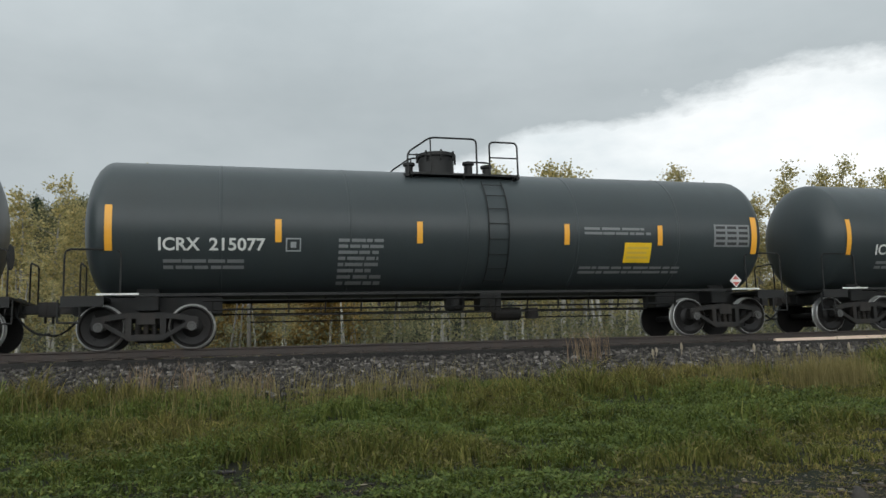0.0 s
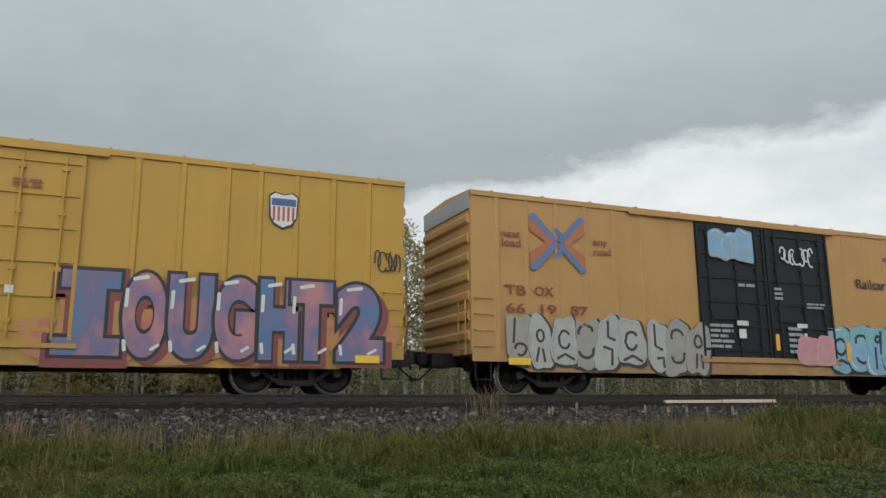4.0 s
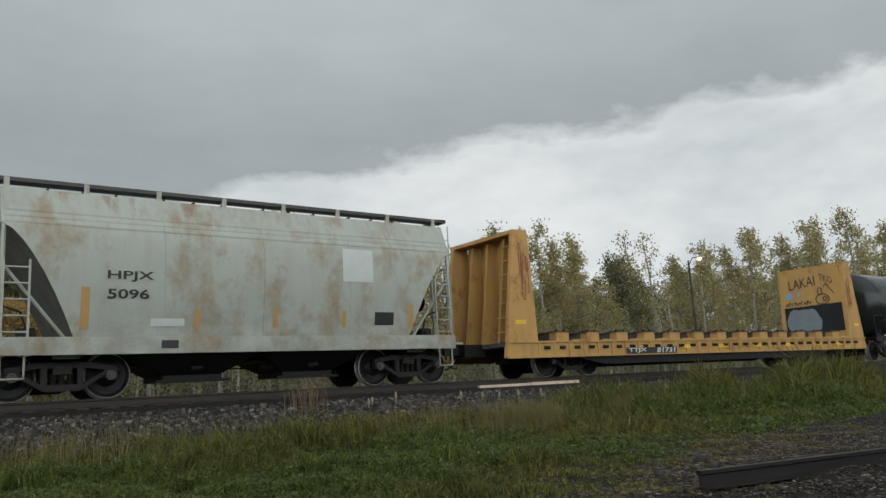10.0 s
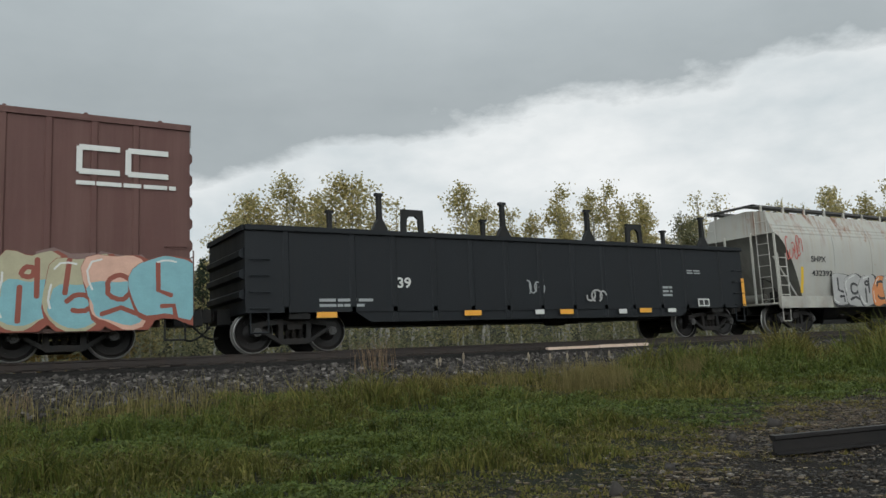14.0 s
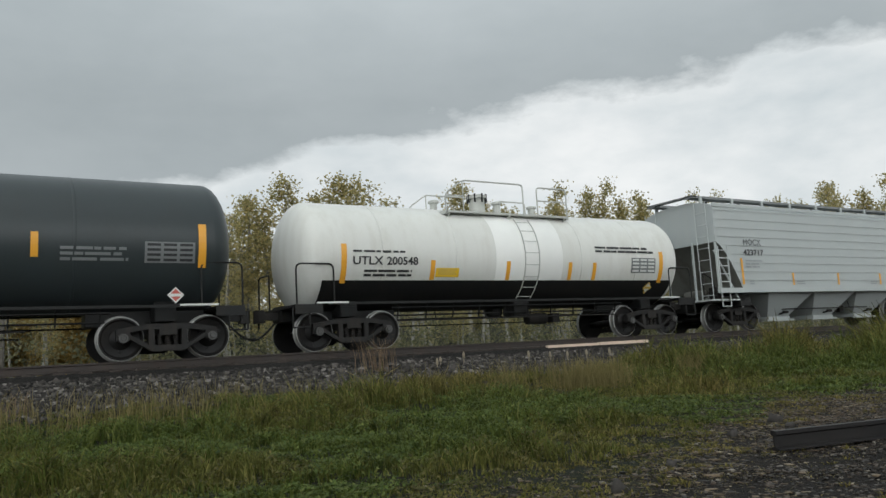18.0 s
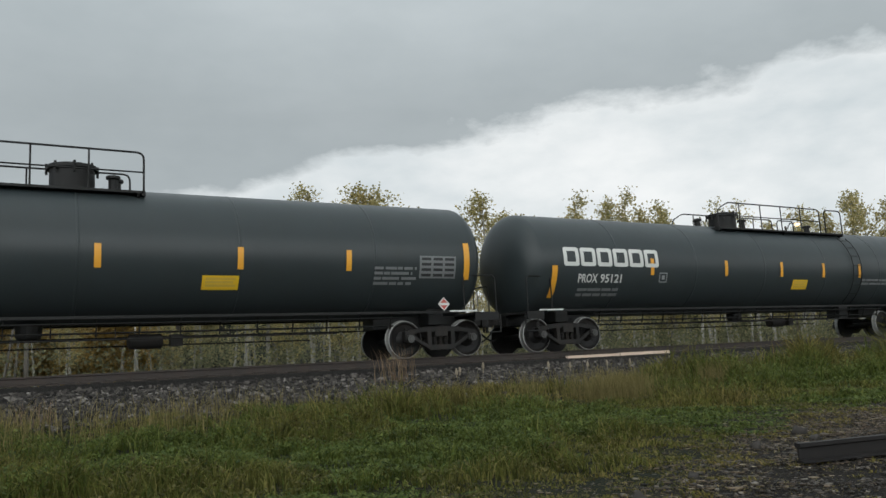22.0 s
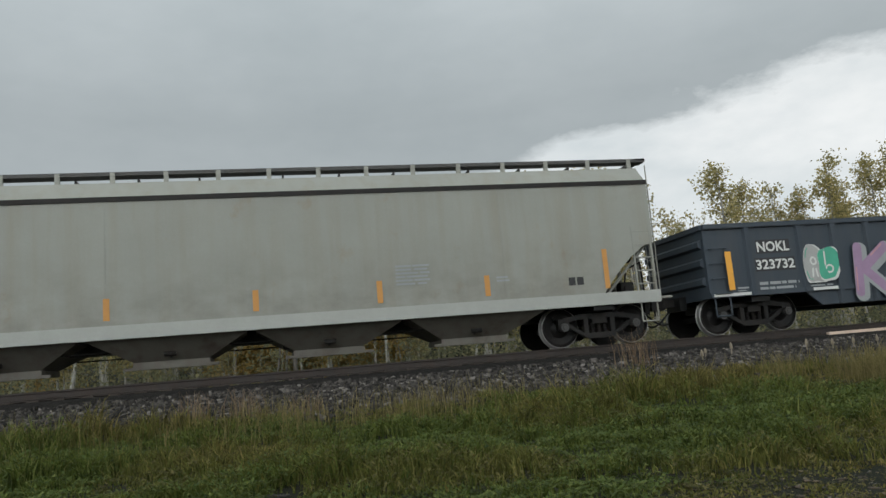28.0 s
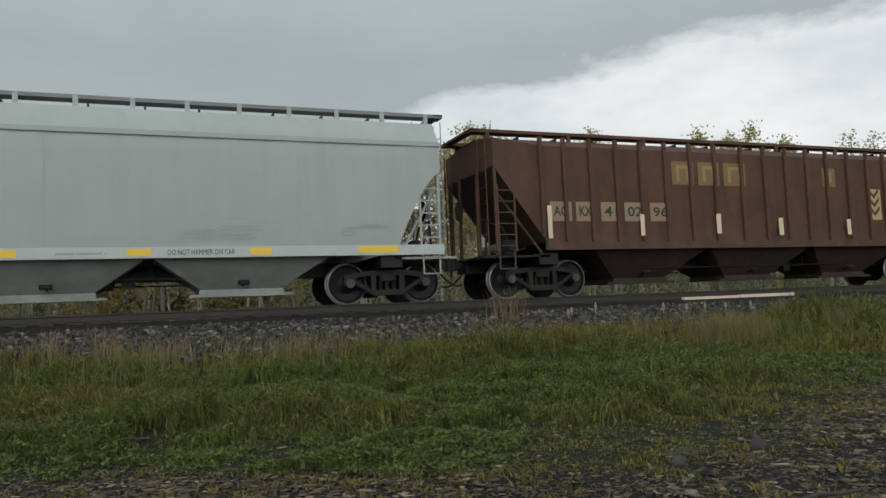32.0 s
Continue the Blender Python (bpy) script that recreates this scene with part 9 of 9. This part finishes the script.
def wood_piece(name, a, b, r, label):
    bm = bmesh.new()
    g = random.Random(str(a))
    pts = [Vector(a).lerp(Vector(b), k / 6) + Vector((g.uniform(-1, 1) * r, g.uniform(-1, 1) * r, g.uniform(-0.3, 0.5) * r)) for k in range(7)]
    for k, (p, q) in enumerate(zip(pts, pts[1:])):
        rod(bm, p, q, r * (1 - 0.09 * k), 7, 0, r * (1 - 0.09 * (k + 1)))
    tagged(part(name, bm, WET_WOOD, smooth=0.8), label, "wood")


wood_piece("fallen_branch", (2.70, -14.98, -1.275), (3.45, -15.02, -1.265), 0.019, "dark wet branch lying on gravel")
wood_piece("wood_chunk", (0.48, -14.4, -1.28), (0.77, -14.38, -1.28), 0.03, "short dark wood chunk on gravel")
wood_piece("wood_chunk", (-0.12, -10.9, -1.22), (0.14, -10.88, -1.22), 0.025, "short grey stick at the grass edge")
for k, (x, y, s) in enumerate(((8.3, -11.9, 0.13), (8.0, -12.3, 0.08), (4.0, -13.75, 0.11), (5.0, -13.3, 0.07), (6.9, -12.4, 0.09), (3.2, -13.9, 0.08))):
    g = np.random.default_rng(k)
    v, f = stones(g, np.array([x]), np.array([y]), ground_height([x], [y]) + s * 0.2, np.array([s]))
    pieces_mesh("lane_stone", v, f, STONE, "loose pale stone on the gravel lane", "stone", kind="")

# ---- trees ----
BARK_PALE = soil_material("aspen_bark", (0.36, 0.35, 0.31), (0.26, 0.25, 0.22), (0.09, 0.085, 0.075), 3.0, 0.3)
BARK_DARK = soil_material("dark_bark", (0.07, 0.06, 0.05), (0.05, 0.045, 0.04), (0.11, 0.10, 0.085), 6.0, 0.4)
LEAF_OLIVE = island_material("aspen_leaf_olive", ((0.0, (0.29, 0.27, 0.135)), (0.5, (0.48, 0.43, 0.21)), (0.9, (0.63, 0.52, 0.24)), (1.0, (0.68, 0.54, 0.23))), 0.85, 0.7)
LEAF_GOLD = island_material("aspen_leaf_gold", ((0.0, (0.30, 0.22, 0.080)), (0.6, (0.50, 0.355, 0.13)), (1.0, (0.64, 0.47, 0.17))), 0.85, 0.7)
LEAF_GREEN = island_material("leaf_green", ((0.0, (0.13, 0.135, 0.080)), (0.6, (0.21, 0.21, 0.118)), (1.0, (0.34, 0.305, 0.155))), 0.85, 0.6)
NEEDLE = island_material("spruce_needles", ((0.0, (0.022, 0.040, 0.024)), (1.0, (0.050, 0.070, 0.038))), 0.8, 0.15)


def leaf_quads(g, centres, size, spread, per):
    c = np.repeat(np.asarray(centres), per, 0)
    n = len(c)
    p = c + g.normal(0, 1, (n, 3)) * spread
    u = g.normal(0, 1, (n, 3))
    u /= np.linalg.norm(u, axis=1)[:, None]
    w = np.cross(u, g.normal(0, 1, (n, 3)))
    w /= np.linalg.norm(w, axis=1)[:, None]
    s = (size * g.uniform(0.6, 1.3, n))[:, None]
    v = np.stack([p - u * s, p - w * s * 0.7, p + u * s, p + w * s * 0.7], 1)
    return v.reshape(-1, 3), np.arange(4 * n).reshape(-1, 4)


def leafy_tree(name, label, height, seed, leaf, bark, start=0.35, width=0.16, limbs=26, per=26, size=0.082, stems=1, clumpy=0.22):
    g = np.random.default_rng(seed)
    root = tagged(new(name), label, "tree")
    bm = bmesh.new()
    tips = []
    for s in range(stems):
        ox, oy = (g.normal(0, 0.5, 2) if stems > 1 else (0, 0))
        hh = height * (1 if s == 0 else g.uniform(0.75, 0.97))
        bend = g.normal(0, 0.035 * hh, 2)
        line = [Vector((ox + bend[0] * (t ** 1.5) + g.normal(0, 0.03), oy + bend[1] * (t ** 1.5) + g.normal(0, 0.03), -0.4 + (hh + 0.4) * t)) for t in np.linspace(0, 1, 9)]
        r0 = 0.013 * hh + 0.02
        for k, (a, b) in enumerate(zip(line, line[1:])):
            rod(bm, a, b, r0 * (1 - k / 8.5), 7, 0, r0 * (1 - (k + 1) / 8.5))
        for q in range(limbs):
            t = start + (1 - start) * (q + g.random()) / limbs
            k = min(7, int(t * 8))
            base = line[k].lerp(line[k + 1], t * 8 - k)
            a = g.uniform(0, 6.28)
            reach = hh * width * (1.15 - 0.75 * abs(2 * (t - start) / (1 - start) - 0.75)) * g.uniform(0.6, 1.2)
            tip = base + Vector((math.cos(a) * reach, math.sin(a) * reach, reach * g.uniform(0.35, 1.0)))
            mid = base.lerp(tip, 0.5) + Vector((0, 0, -0.08 * reach))
            rod(bm, base, mid, 0.022, 4, 0, 0.014)
            rod(bm, mid, tip, 0.014, 4, 0, 0.005)
            for w in (0.55, 0.8, 1.0):
                tips.append(tuple(base.lerp(tip, w)))
            for _ in range(2):
                tw = mid + Vector(g.normal(0, 0.32 * reach, 3))
                rod(bm, mid, tw, 0.009, 3, 0, 0.004)
                tips.append(tuple(tw))
    part("trunk", bm, bark, root, "slim pale trunk" if bark is BARK_PALE else "")
    tips = np.array(tips)
    keep = tips[g.random(len(tips)) < 0.85]
    v, f = leaf_quads(g, keep, size, clumpy * height / 10, per)
    c = pieces_mesh("crown", v, f, leaf, "", "", kind="")
    c.parent = root
    return root


def spruce(name, label, height, seed):
    g = np.random.default_rng(seed)
    root = tagged(new(name), label, "tree")
    bm = bmesh.new()
    rod(bm, (0, 0, -0.3), (0, 0, height), 0.012 * height, 7, 0, 0.01)
    tips = []
    for k in range(int(height * 4)):
        z = height * (0.08 + 0.9 * k / (height * 4))
        reach = (height - z) * 0.24 * g.uniform(0.7, 1.15) + 0.1
        for a in g.uniform(0, 6.28, 4):
            tip = Vector((math.cos(a) * reach, math.sin(a) * reach, z - reach * 0.3))
            rod(bm, (0, 0, z), tip, 0.012, 3, 0, 0.004)
            tips += [tuple(Vector((0, 0, z)).lerp(tip, w)) for w in (0.35, 0.6, 0.85, 1.0)]
    part("trunk", bm, BARK_DARK, root)
    v, f = leaf_quads(g, np.array(tips), 0.085, 0.10, 7)
    pieces_mesh("crown", v, f, NEEDLE, "", "", kind="").parent = root
    return root


def bare_tree(label, height, seed, at):
    g = random.Random(seed)
    root = tagged(new("dead_tree"), label, "tree")
    bm = bmesh.new()

    def grow(p, d, length, r, depth):
        q = p + d * length
        rod(bm, p, q, r, 5, 0, r * 0.45)
        if depth < 3:
            for _ in range(3 if depth < 2 else 2):
                e = (d + Vector((g.uniform(-0.7, 0.7), g.uniform(-0.6, 0.6), g.uniform(0.0, 0.7)))).normalized()
                grow(p.lerp(q, g.uniform(0.3, 0.95)), e, length * g.uniform(0.35, 0.6), r * 0.5, depth + 1)

    line = [Vector((0.16 * math.sin(1.1 * k), 0, -0.3 + (height + 0.3) * k / 9)) for k in range(10)]
    for k, (a, b) in enumerate(zip(line, line[1:])):
        rod(bm, a, b, 0.15 * (1 - k / 10), 8, 0, 0.15 * (1 - (k + 1) / 10))
    for k in range(15):
        t = 0.34 + 0.6 * k / 14
        i = min(8, int(t * 9))
        a = g.uniform(0, 6.28)
        grow(line[i].lerp(line[i + 1], t * 9 - i), Vector((math.cos(a), math.sin(a), 0.85)).normalized(), (0.9 + (1 - t) * 2.0) * g.uniform(0.7, 1.1), 0.055 * (1.3 - t), 1)
    part("trunk", bm, BARK_DARK, root, "bare grey branching trunk")
    root.location = at
    return root


MODELS = [leafy_tree("aspen_tree", "tall autumn aspen with sparse olive-gold leaves", 10.0, 1, LEAF_OLIVE, BARK_PALE, 0.36, 0.15, 28, 24, stems=1),
          leafy_tree("aspen_tree", "twin-stemmed autumn aspen with thin yellowing crown", 10.0, 2, LEAF_OLIVE, BARK_PALE, 0.42, 0.13, 20, 18, stems=2),
          leafy_tree("aspen_tree", "clump of aspens with full olive-yellow crowns", 10.0, 3, LEAF_OLIVE, BARK_PALE, 0.24, 0.15, 24, 26, stems=3),
          leafy_tree("birch_tree", "thin nearly leafless birch with a few yellow leaves", 10.0, 4, LEAF_OLIVE, BARK_PALE, 0.40, 0.12, 20, 6, stems=2),
          leafy_tree("poplar_tree", "bushy golden autumn poplar", 8.0, 5, LEAF_GOLD, BARK_PALE, 0.08, 0.24, 30, 44, 0.085, stems=3, clumpy=0.34),
          leafy_tree("broadleaf_tree", "dense dark green broadleaf tree", 9.0, 6, LEAF_GREEN, BARK_DARK, 0.12, 0.24, 34, 46, 0.085, stems=2, clumpy=0.34)]
SPRUCE = spruce("spruce_tree", "dark green spruce with drooping branches", 9.0, 8)
BASE_H = [10, 10, 10, 10, 8, 9]
used = set()
trng = random.Random(12)


def plant(model, az_deg, dist_y, top_deg=None, height=None, group="trees behind the track"):
    """A tree seen at that azimuth from the viewer, its row dist_y metres away; its top reaches top_deg above level."""
    ahead = dist_y
    x, y = ahead * math.tan(radians(az_deg)), ahead - 18.05
    z = float(ground_height(x, y))
    if height is None:
        height = -0.27 + ahead / math.cos(radians(az_deg)) * math.tan(radians(top_deg)) - z
    src = SPRUCE if model == 6 else MODELS[model]
    k = height / (9.0 if model == 6 else BASE_H[model])
    wide = k ** 0.7 * trng.uniform(0.95, 1.2)
    m = Matrix.Translation((x, y, z)) @ Matrix.Rotation(trng.uniform(0, 6.28), 4, "Z") @ Matrix.Diagonal((wide, wide, k, 1))
    if model in used:
        ob = copy_thing(src, m)
    else:
        used.add(model)
        src.matrix_basis = m
        ob = src
    tagged(ob, group=group)
    return ob


# skyline trees along the wood's edge: kind, azimuth, row, height of the top
WOOD_LEFT = ((0, -15.5, 46, 12.3), (2, -13.0, 44, 12.3), (2, -9.6, 43, 11.5), (0, -7.0, 46, 12.2), (0, -4.6, 44, 13.0), (2, -2.6, 43, 12.8), (1, -0.8, 44, 12.0), (4, -1.6, 40, 10.2), (4, 0.8, 40, 10.8), (4, 3.2, 41, 9.6), (4, 5.0, 40, 8.9), (4, 6.8, 41, 8.3), (4, 8.6, 42, 7.2), (6, 11.8, 60, 9.5), (6, 14.2, 62, 8.6), (6, 13.2, 60, 8.0), (5, 9.8, 64, 8.6))
WOOD_MIDDLE = ((6, 17.2, 64, 7.6), (1, 15.4, 43, 12.0), (0, 17.2, 44, 12.0), (2, 18.8, 43, 12.8), (0, 20.4, 44, 13.3), (2, 22.2, 43, 13.5), (0, 23.6, 42, 13.4), (3, 25.2, 44, 12.9), (3, 26.6, 43, 12.2), (3, 28.0, 45, 11.0), (1, 29.4, 46, 10.2), (1, 30.6, 48, 9.8), (0, 33.2, 44, 12.3), (0, 34.4, 46, 11.0), (1, 36.2, 46, 10.6))
WOOD_RIGHT = ((2, 38.2, 45, 11.2), (2, 40.2, 44, 11.7), (0, 42.4, 45, 11.2), (2, 44.6, 44, 11.7), (2, 46.2, 45, 11.5), (5, 48.2, 47, 10.6), (3, 50.0, 48, 10.0), (3, 51.4, 47, 9.8), (2, 53.0, 46, 9.6), (1, 54.8, 46, 9.8), (2, 56.5, 46, 9.9), (0, 58.4, 45, 9.9), (2, 60.2, 45, 10.2), (2, 62.4, 44, 10.4), (0, 64.4, 44, 10.3), (2, 66.4, 44, 10.2), (2, 69.0, 44, 10.0))
for wood in (WOOD_LEFT, WOOD_MIDDLE, WOOD_RIGHT):
    for model, a, d, top in wood:
        plant(model, a, d, top - 0.5)
# fuller growth behind and between
for k in range(60):
    a = -20 + 92 * (k + trng.random()) / 60
    if 11 < a < 33 and trng.random() < 0.85:
        continue
    model = 5 if a > 34 and trng.random() < 0.35 else (4 if a < 12 and trng.random() < 0.4 else trng.choice((1, 2, 2)))
    plant(model, a, trng.uniform(50, 60), trng.uniform(6.2, 8.6))
for k in range(26):
    plant(3 if k % 2 else 1, -16 + 84 * (k + trng.random()) / 26, trng.uniform(36, 41), trng.uniform(4.0, 6.5))
# dark wooded rise beyond
for k in range(70):
    a = -12 + 29 * (k + trng.random()) / 70
    lo, hi = (11.0, 12.0) if a < 6 else (10.4, 11.4) if a < 8 else (9.2, 10.3) if a < 10 else (7.2, 8.4)
    plant(5 if k % 4 else 6, a, trng.uniform(85, 105), trng.uniform(lo, hi), group="trees on the far rise")
bare_tree("dead leafless grey tree", 10.6, 9, (45 * math.tan(radians(11.2)), 27.0, -0.55))

# the wood on the other side of the lane, behind the viewer
for k in range(44):
    x, y = -70 + 175 * (k + trng.random()) / 44, trng.uniform(-50, -38)
    m = Matrix.Translation((x, y, float(ground_height(x, y)))) @ Matrix.Rotation(trng.uniform(0, 6.28), 4, "Z") @ Matrix.Diagonal((1.5, 1.5, trng.uniform(0.72, 0.95), 1))
    tagged(copy_thing(MODELS[5 if k % 3 else 4], m), group="trees behind the lane")

# undergrowth: tall rank grass, brush and saplings at the wood's foot
BRUSH = island_material("rank_grass", ((0.0, (0.12, 0.12, 0.055)), (0.6, (0.22, 0.20, 0.09)), (1.0, (0.36, 0.29, 0.14))), 0.8, 0.4, (0.14, 0.15, 0.065), 0.15)
n = 60000
g = np.random.default_rng(31)
x, y = g.uniform(-18, 75, n), g.uniform(5.0, 26, n)
ok = in_view(x, y, -19, 70)
x, y = x[ok], y[ok]
h = np.interp(y, [5, 10, 18, 26], [0.40, 0.55, 0.75, 0.9]) * g.uniform(0.5, 1.2, len(x)) * (0.75 + 0.45 * shape_noise(x * 0.5, y * 0.5, 4.0))
v, f = blades(g, x, y, h, 0.025 + 0.02 * g.random(len(x)), g.uniform(0.1, 0.6, len(x)))
pieces_mesh("rank_grass", v, f, BRUSH, "tall rank autumn grass beyond the track", "grass")
n = 1900
x, y = g.uniform(-20, 85, n), g.uniform(13, 30, n)
c = np.stack([x, y, ground_height(x, y) + 0.2 + 2.3 * g.random(n) ** 1.6], -1)
v, f = leaf_quads(g, c, 0.085, 0.40, 34)
pieces_mesh("undergrowth", v, f, LEAF_GREEN, "tangled olive and yellow undergrowth of the wood", "bushes")
bm = bmesh.new()
for k in range(50):
    a, d = radians(-18 + 86 * trng.random()), trng.uniform(34, 52)
    x, y = d * math.tan(a), d - 18.05
    z = float(ground_height(x, y))
    hh = trng.uniform(2.5, 6.0)
    rod(bm, (x, y, z - 0.2), (x + trng.uniform(-0.35, 0.35), y, z + hh), trng.uniform(0.02, 0.085), 5, 0, 0.015)
tagged(part("sapling_stems", bm, BARK_PALE), "many pale thin sapling stems in the wood", "saplings", kind="stuff")

# ---- poles ----
OLD_POLE = soil_material("weathered_pole", (0.16, 0.145, 0.125), (0.12, 0.11, 0.095), (0.22, 0.20, 0.18), 6.0, 0.4)


def utility_pole(x, y, h):
    z = float(ground_height(x, y))
    root = tagged(new("utility_pole"), "weathered wooden utility pole with a crossarm", "pole")
    bm = bmesh.new()
    rod(bm, (x, y, z - 0.5), (x, y, z + h), 0.095, 10, 0, 0.07)
    part("pole", bm, OLD_POLE, root)
    c, s = math.cos(radians(-64)), math.sin(radians(-64))
    bm = bmesh.new()
    rod(bm, (x - 0.9 * c, y - 0.9 * s, z + h - 0.42), (x + 0.9 * c, y + 0.9 * s, z + h - 0.36), 0.075, 4)
    part("crossarm", bm, BARK_DARK, root)
    for d in (-0.75, -0.3, 0.3, 0.75):
        bm = bmesh.new()
        lathe(bm, [(z + h - 0.36, 0.02), (z + h - 0.26, 0.05), (z + h - 0.16, 0.045), (z + h - 0.14, 0.02)], 8, "z", (x + d * c, y + d * s, 0))
        part("insulator", bm, ROOF_GREY, root)
    for dx in (-0.9, -0.45):
        bm = bmesh.new()
        rod(bm, (x + dx, y + 0.1, z - 0.3), (x - 0.05, y, z + h - 0.9), 0.045, 8, 0, 0.035)
        part("brace", bm, OLD_POLE, root, "leaning wooden brace")


utility_pole(33 * math.tan(radians(1.9)), 14.95, 6.5)


def lamp_post(az_deg, ahead, top_deg):
    x, y = ahead * math.tan(radians(az_deg)), ahead - 18.05
    z = float(ground_height(x, y))
    top = -0.27 + ahead / math.cos(radians(az_deg)) * math.tan(radians(top_deg))
    root = tagged(new("street_lamp"), "dark lamp post with a lit warm lamp", "street lamp")
    bm = bmesh.new()
    rod(bm, (x - 0.9, y, z - 0.3), (x - 0.9, y, top - 0.1), 0.10, 10, 0, 0.07)
    part("post", bm, BARK_DARK, root)
    bm = bmesh.new()
    pipe(bm, [(x - 0.9, y, top - 0.5), (x - 0.5, y - 0.1, top + 0.12), (x, y - 0.3, top + 0.14)], 0.035, 6)
    part("arm", bm, STEEL_DARK, root)
    bm = bmesh.new()
    lathe(bm, [(top + 0.10, 0.20), (top + 0.18, 0.16), (top + 0.22, 0.05)], 12, "z", (x, y - 0.35, 0))
    part("lamp_hood", bm, ROOF_GREY, root)
    m, n, l, p = material("lamp_glow")
    p.inputs["Emission Color"].default_value = (1.0, 0.66, 0.30, 1)
    p.inputs["Emission Strength"].default_value = 2.2
    bm = bmesh.new()
    lathe(bm, [(top - 0.12, 0.06), (top - 0.05, 0.15), (top + 0.04, 0.18), (top + 0.10, 0.17)], 12, "z", (x, y - 0.35, 0))
    part("lamp_globe", bm, m, root, "glowing warm globe", smooth=0.9)


lamp_post(54.6, 36, 8.1)


# ---- the viewer's own vehicle: a dark door whose sloping window pillar leans into the view near the end ----
door = tagged(new("vehicle_door"), "black vehicle door with a sloping window pillar", "car door")
BLACK_TRIM = flat_paint("black_door_trim", (0.0025, 0.0025, 0.0025), 0.95, 0.2)
BLACK_TRIM.node_tree.nodes["Principled BSDF"].inputs["Specular IOR Level"].default_value = 0.05
bm = bmesh.new()
slab(bm, [(-1.2, -1.3), (0.6, -1.3), (0.6, -0.84), (0.55, -0.80), (-1.15, -0.80), (-1.2, -0.84)], -17.63, -17.55)
part("door_panel", bm, BLACK_TRIM, door, bevel=0.01)
bm = bmesh.new()
slab(bm, [(-0.031, -0.80), (-0.455, 0.40), (-0.60, 0.40), (-0.30, -0.80)], -17.62, -17.58)
part("window_pillar", bm, BLACK_TRIM, door, bevel=0.006)


# ---- what moves ----
def motions():
    key_times = [4.0 * k for k in range(7)] + [26.0, 27.0, 28.0, 28.5, 28.6, 28.7, 28.8, 28.9, 29.0, 29.5, 30.5, 31.0, 31.5, 31.6, 31.7, 31.8, 31.9, 32.0]
    for root, start, wheels in TRAIN:
        walk(root, [(t, pose(start + travel(t), 0, 0)) for t in key_times])
        # wheels are keyed finely while their car passes by
        ks = [k for k in range(0, 961) if -13 < start + travel(k / FPS) < 50]
        if not ks:
            continue
        seen = sorted({0, *ks, 960})
        lo, hi = ks[0], ks[-1]
        for w in wheels:
            x = w.location.x
            walk(w, [(k / FPS, pose(x, 0, 0.457, 0, math.degrees(travel(min(max(k, lo), hi) / FPS) / 0.457) % 360, 0)) for k in seen])


motions()
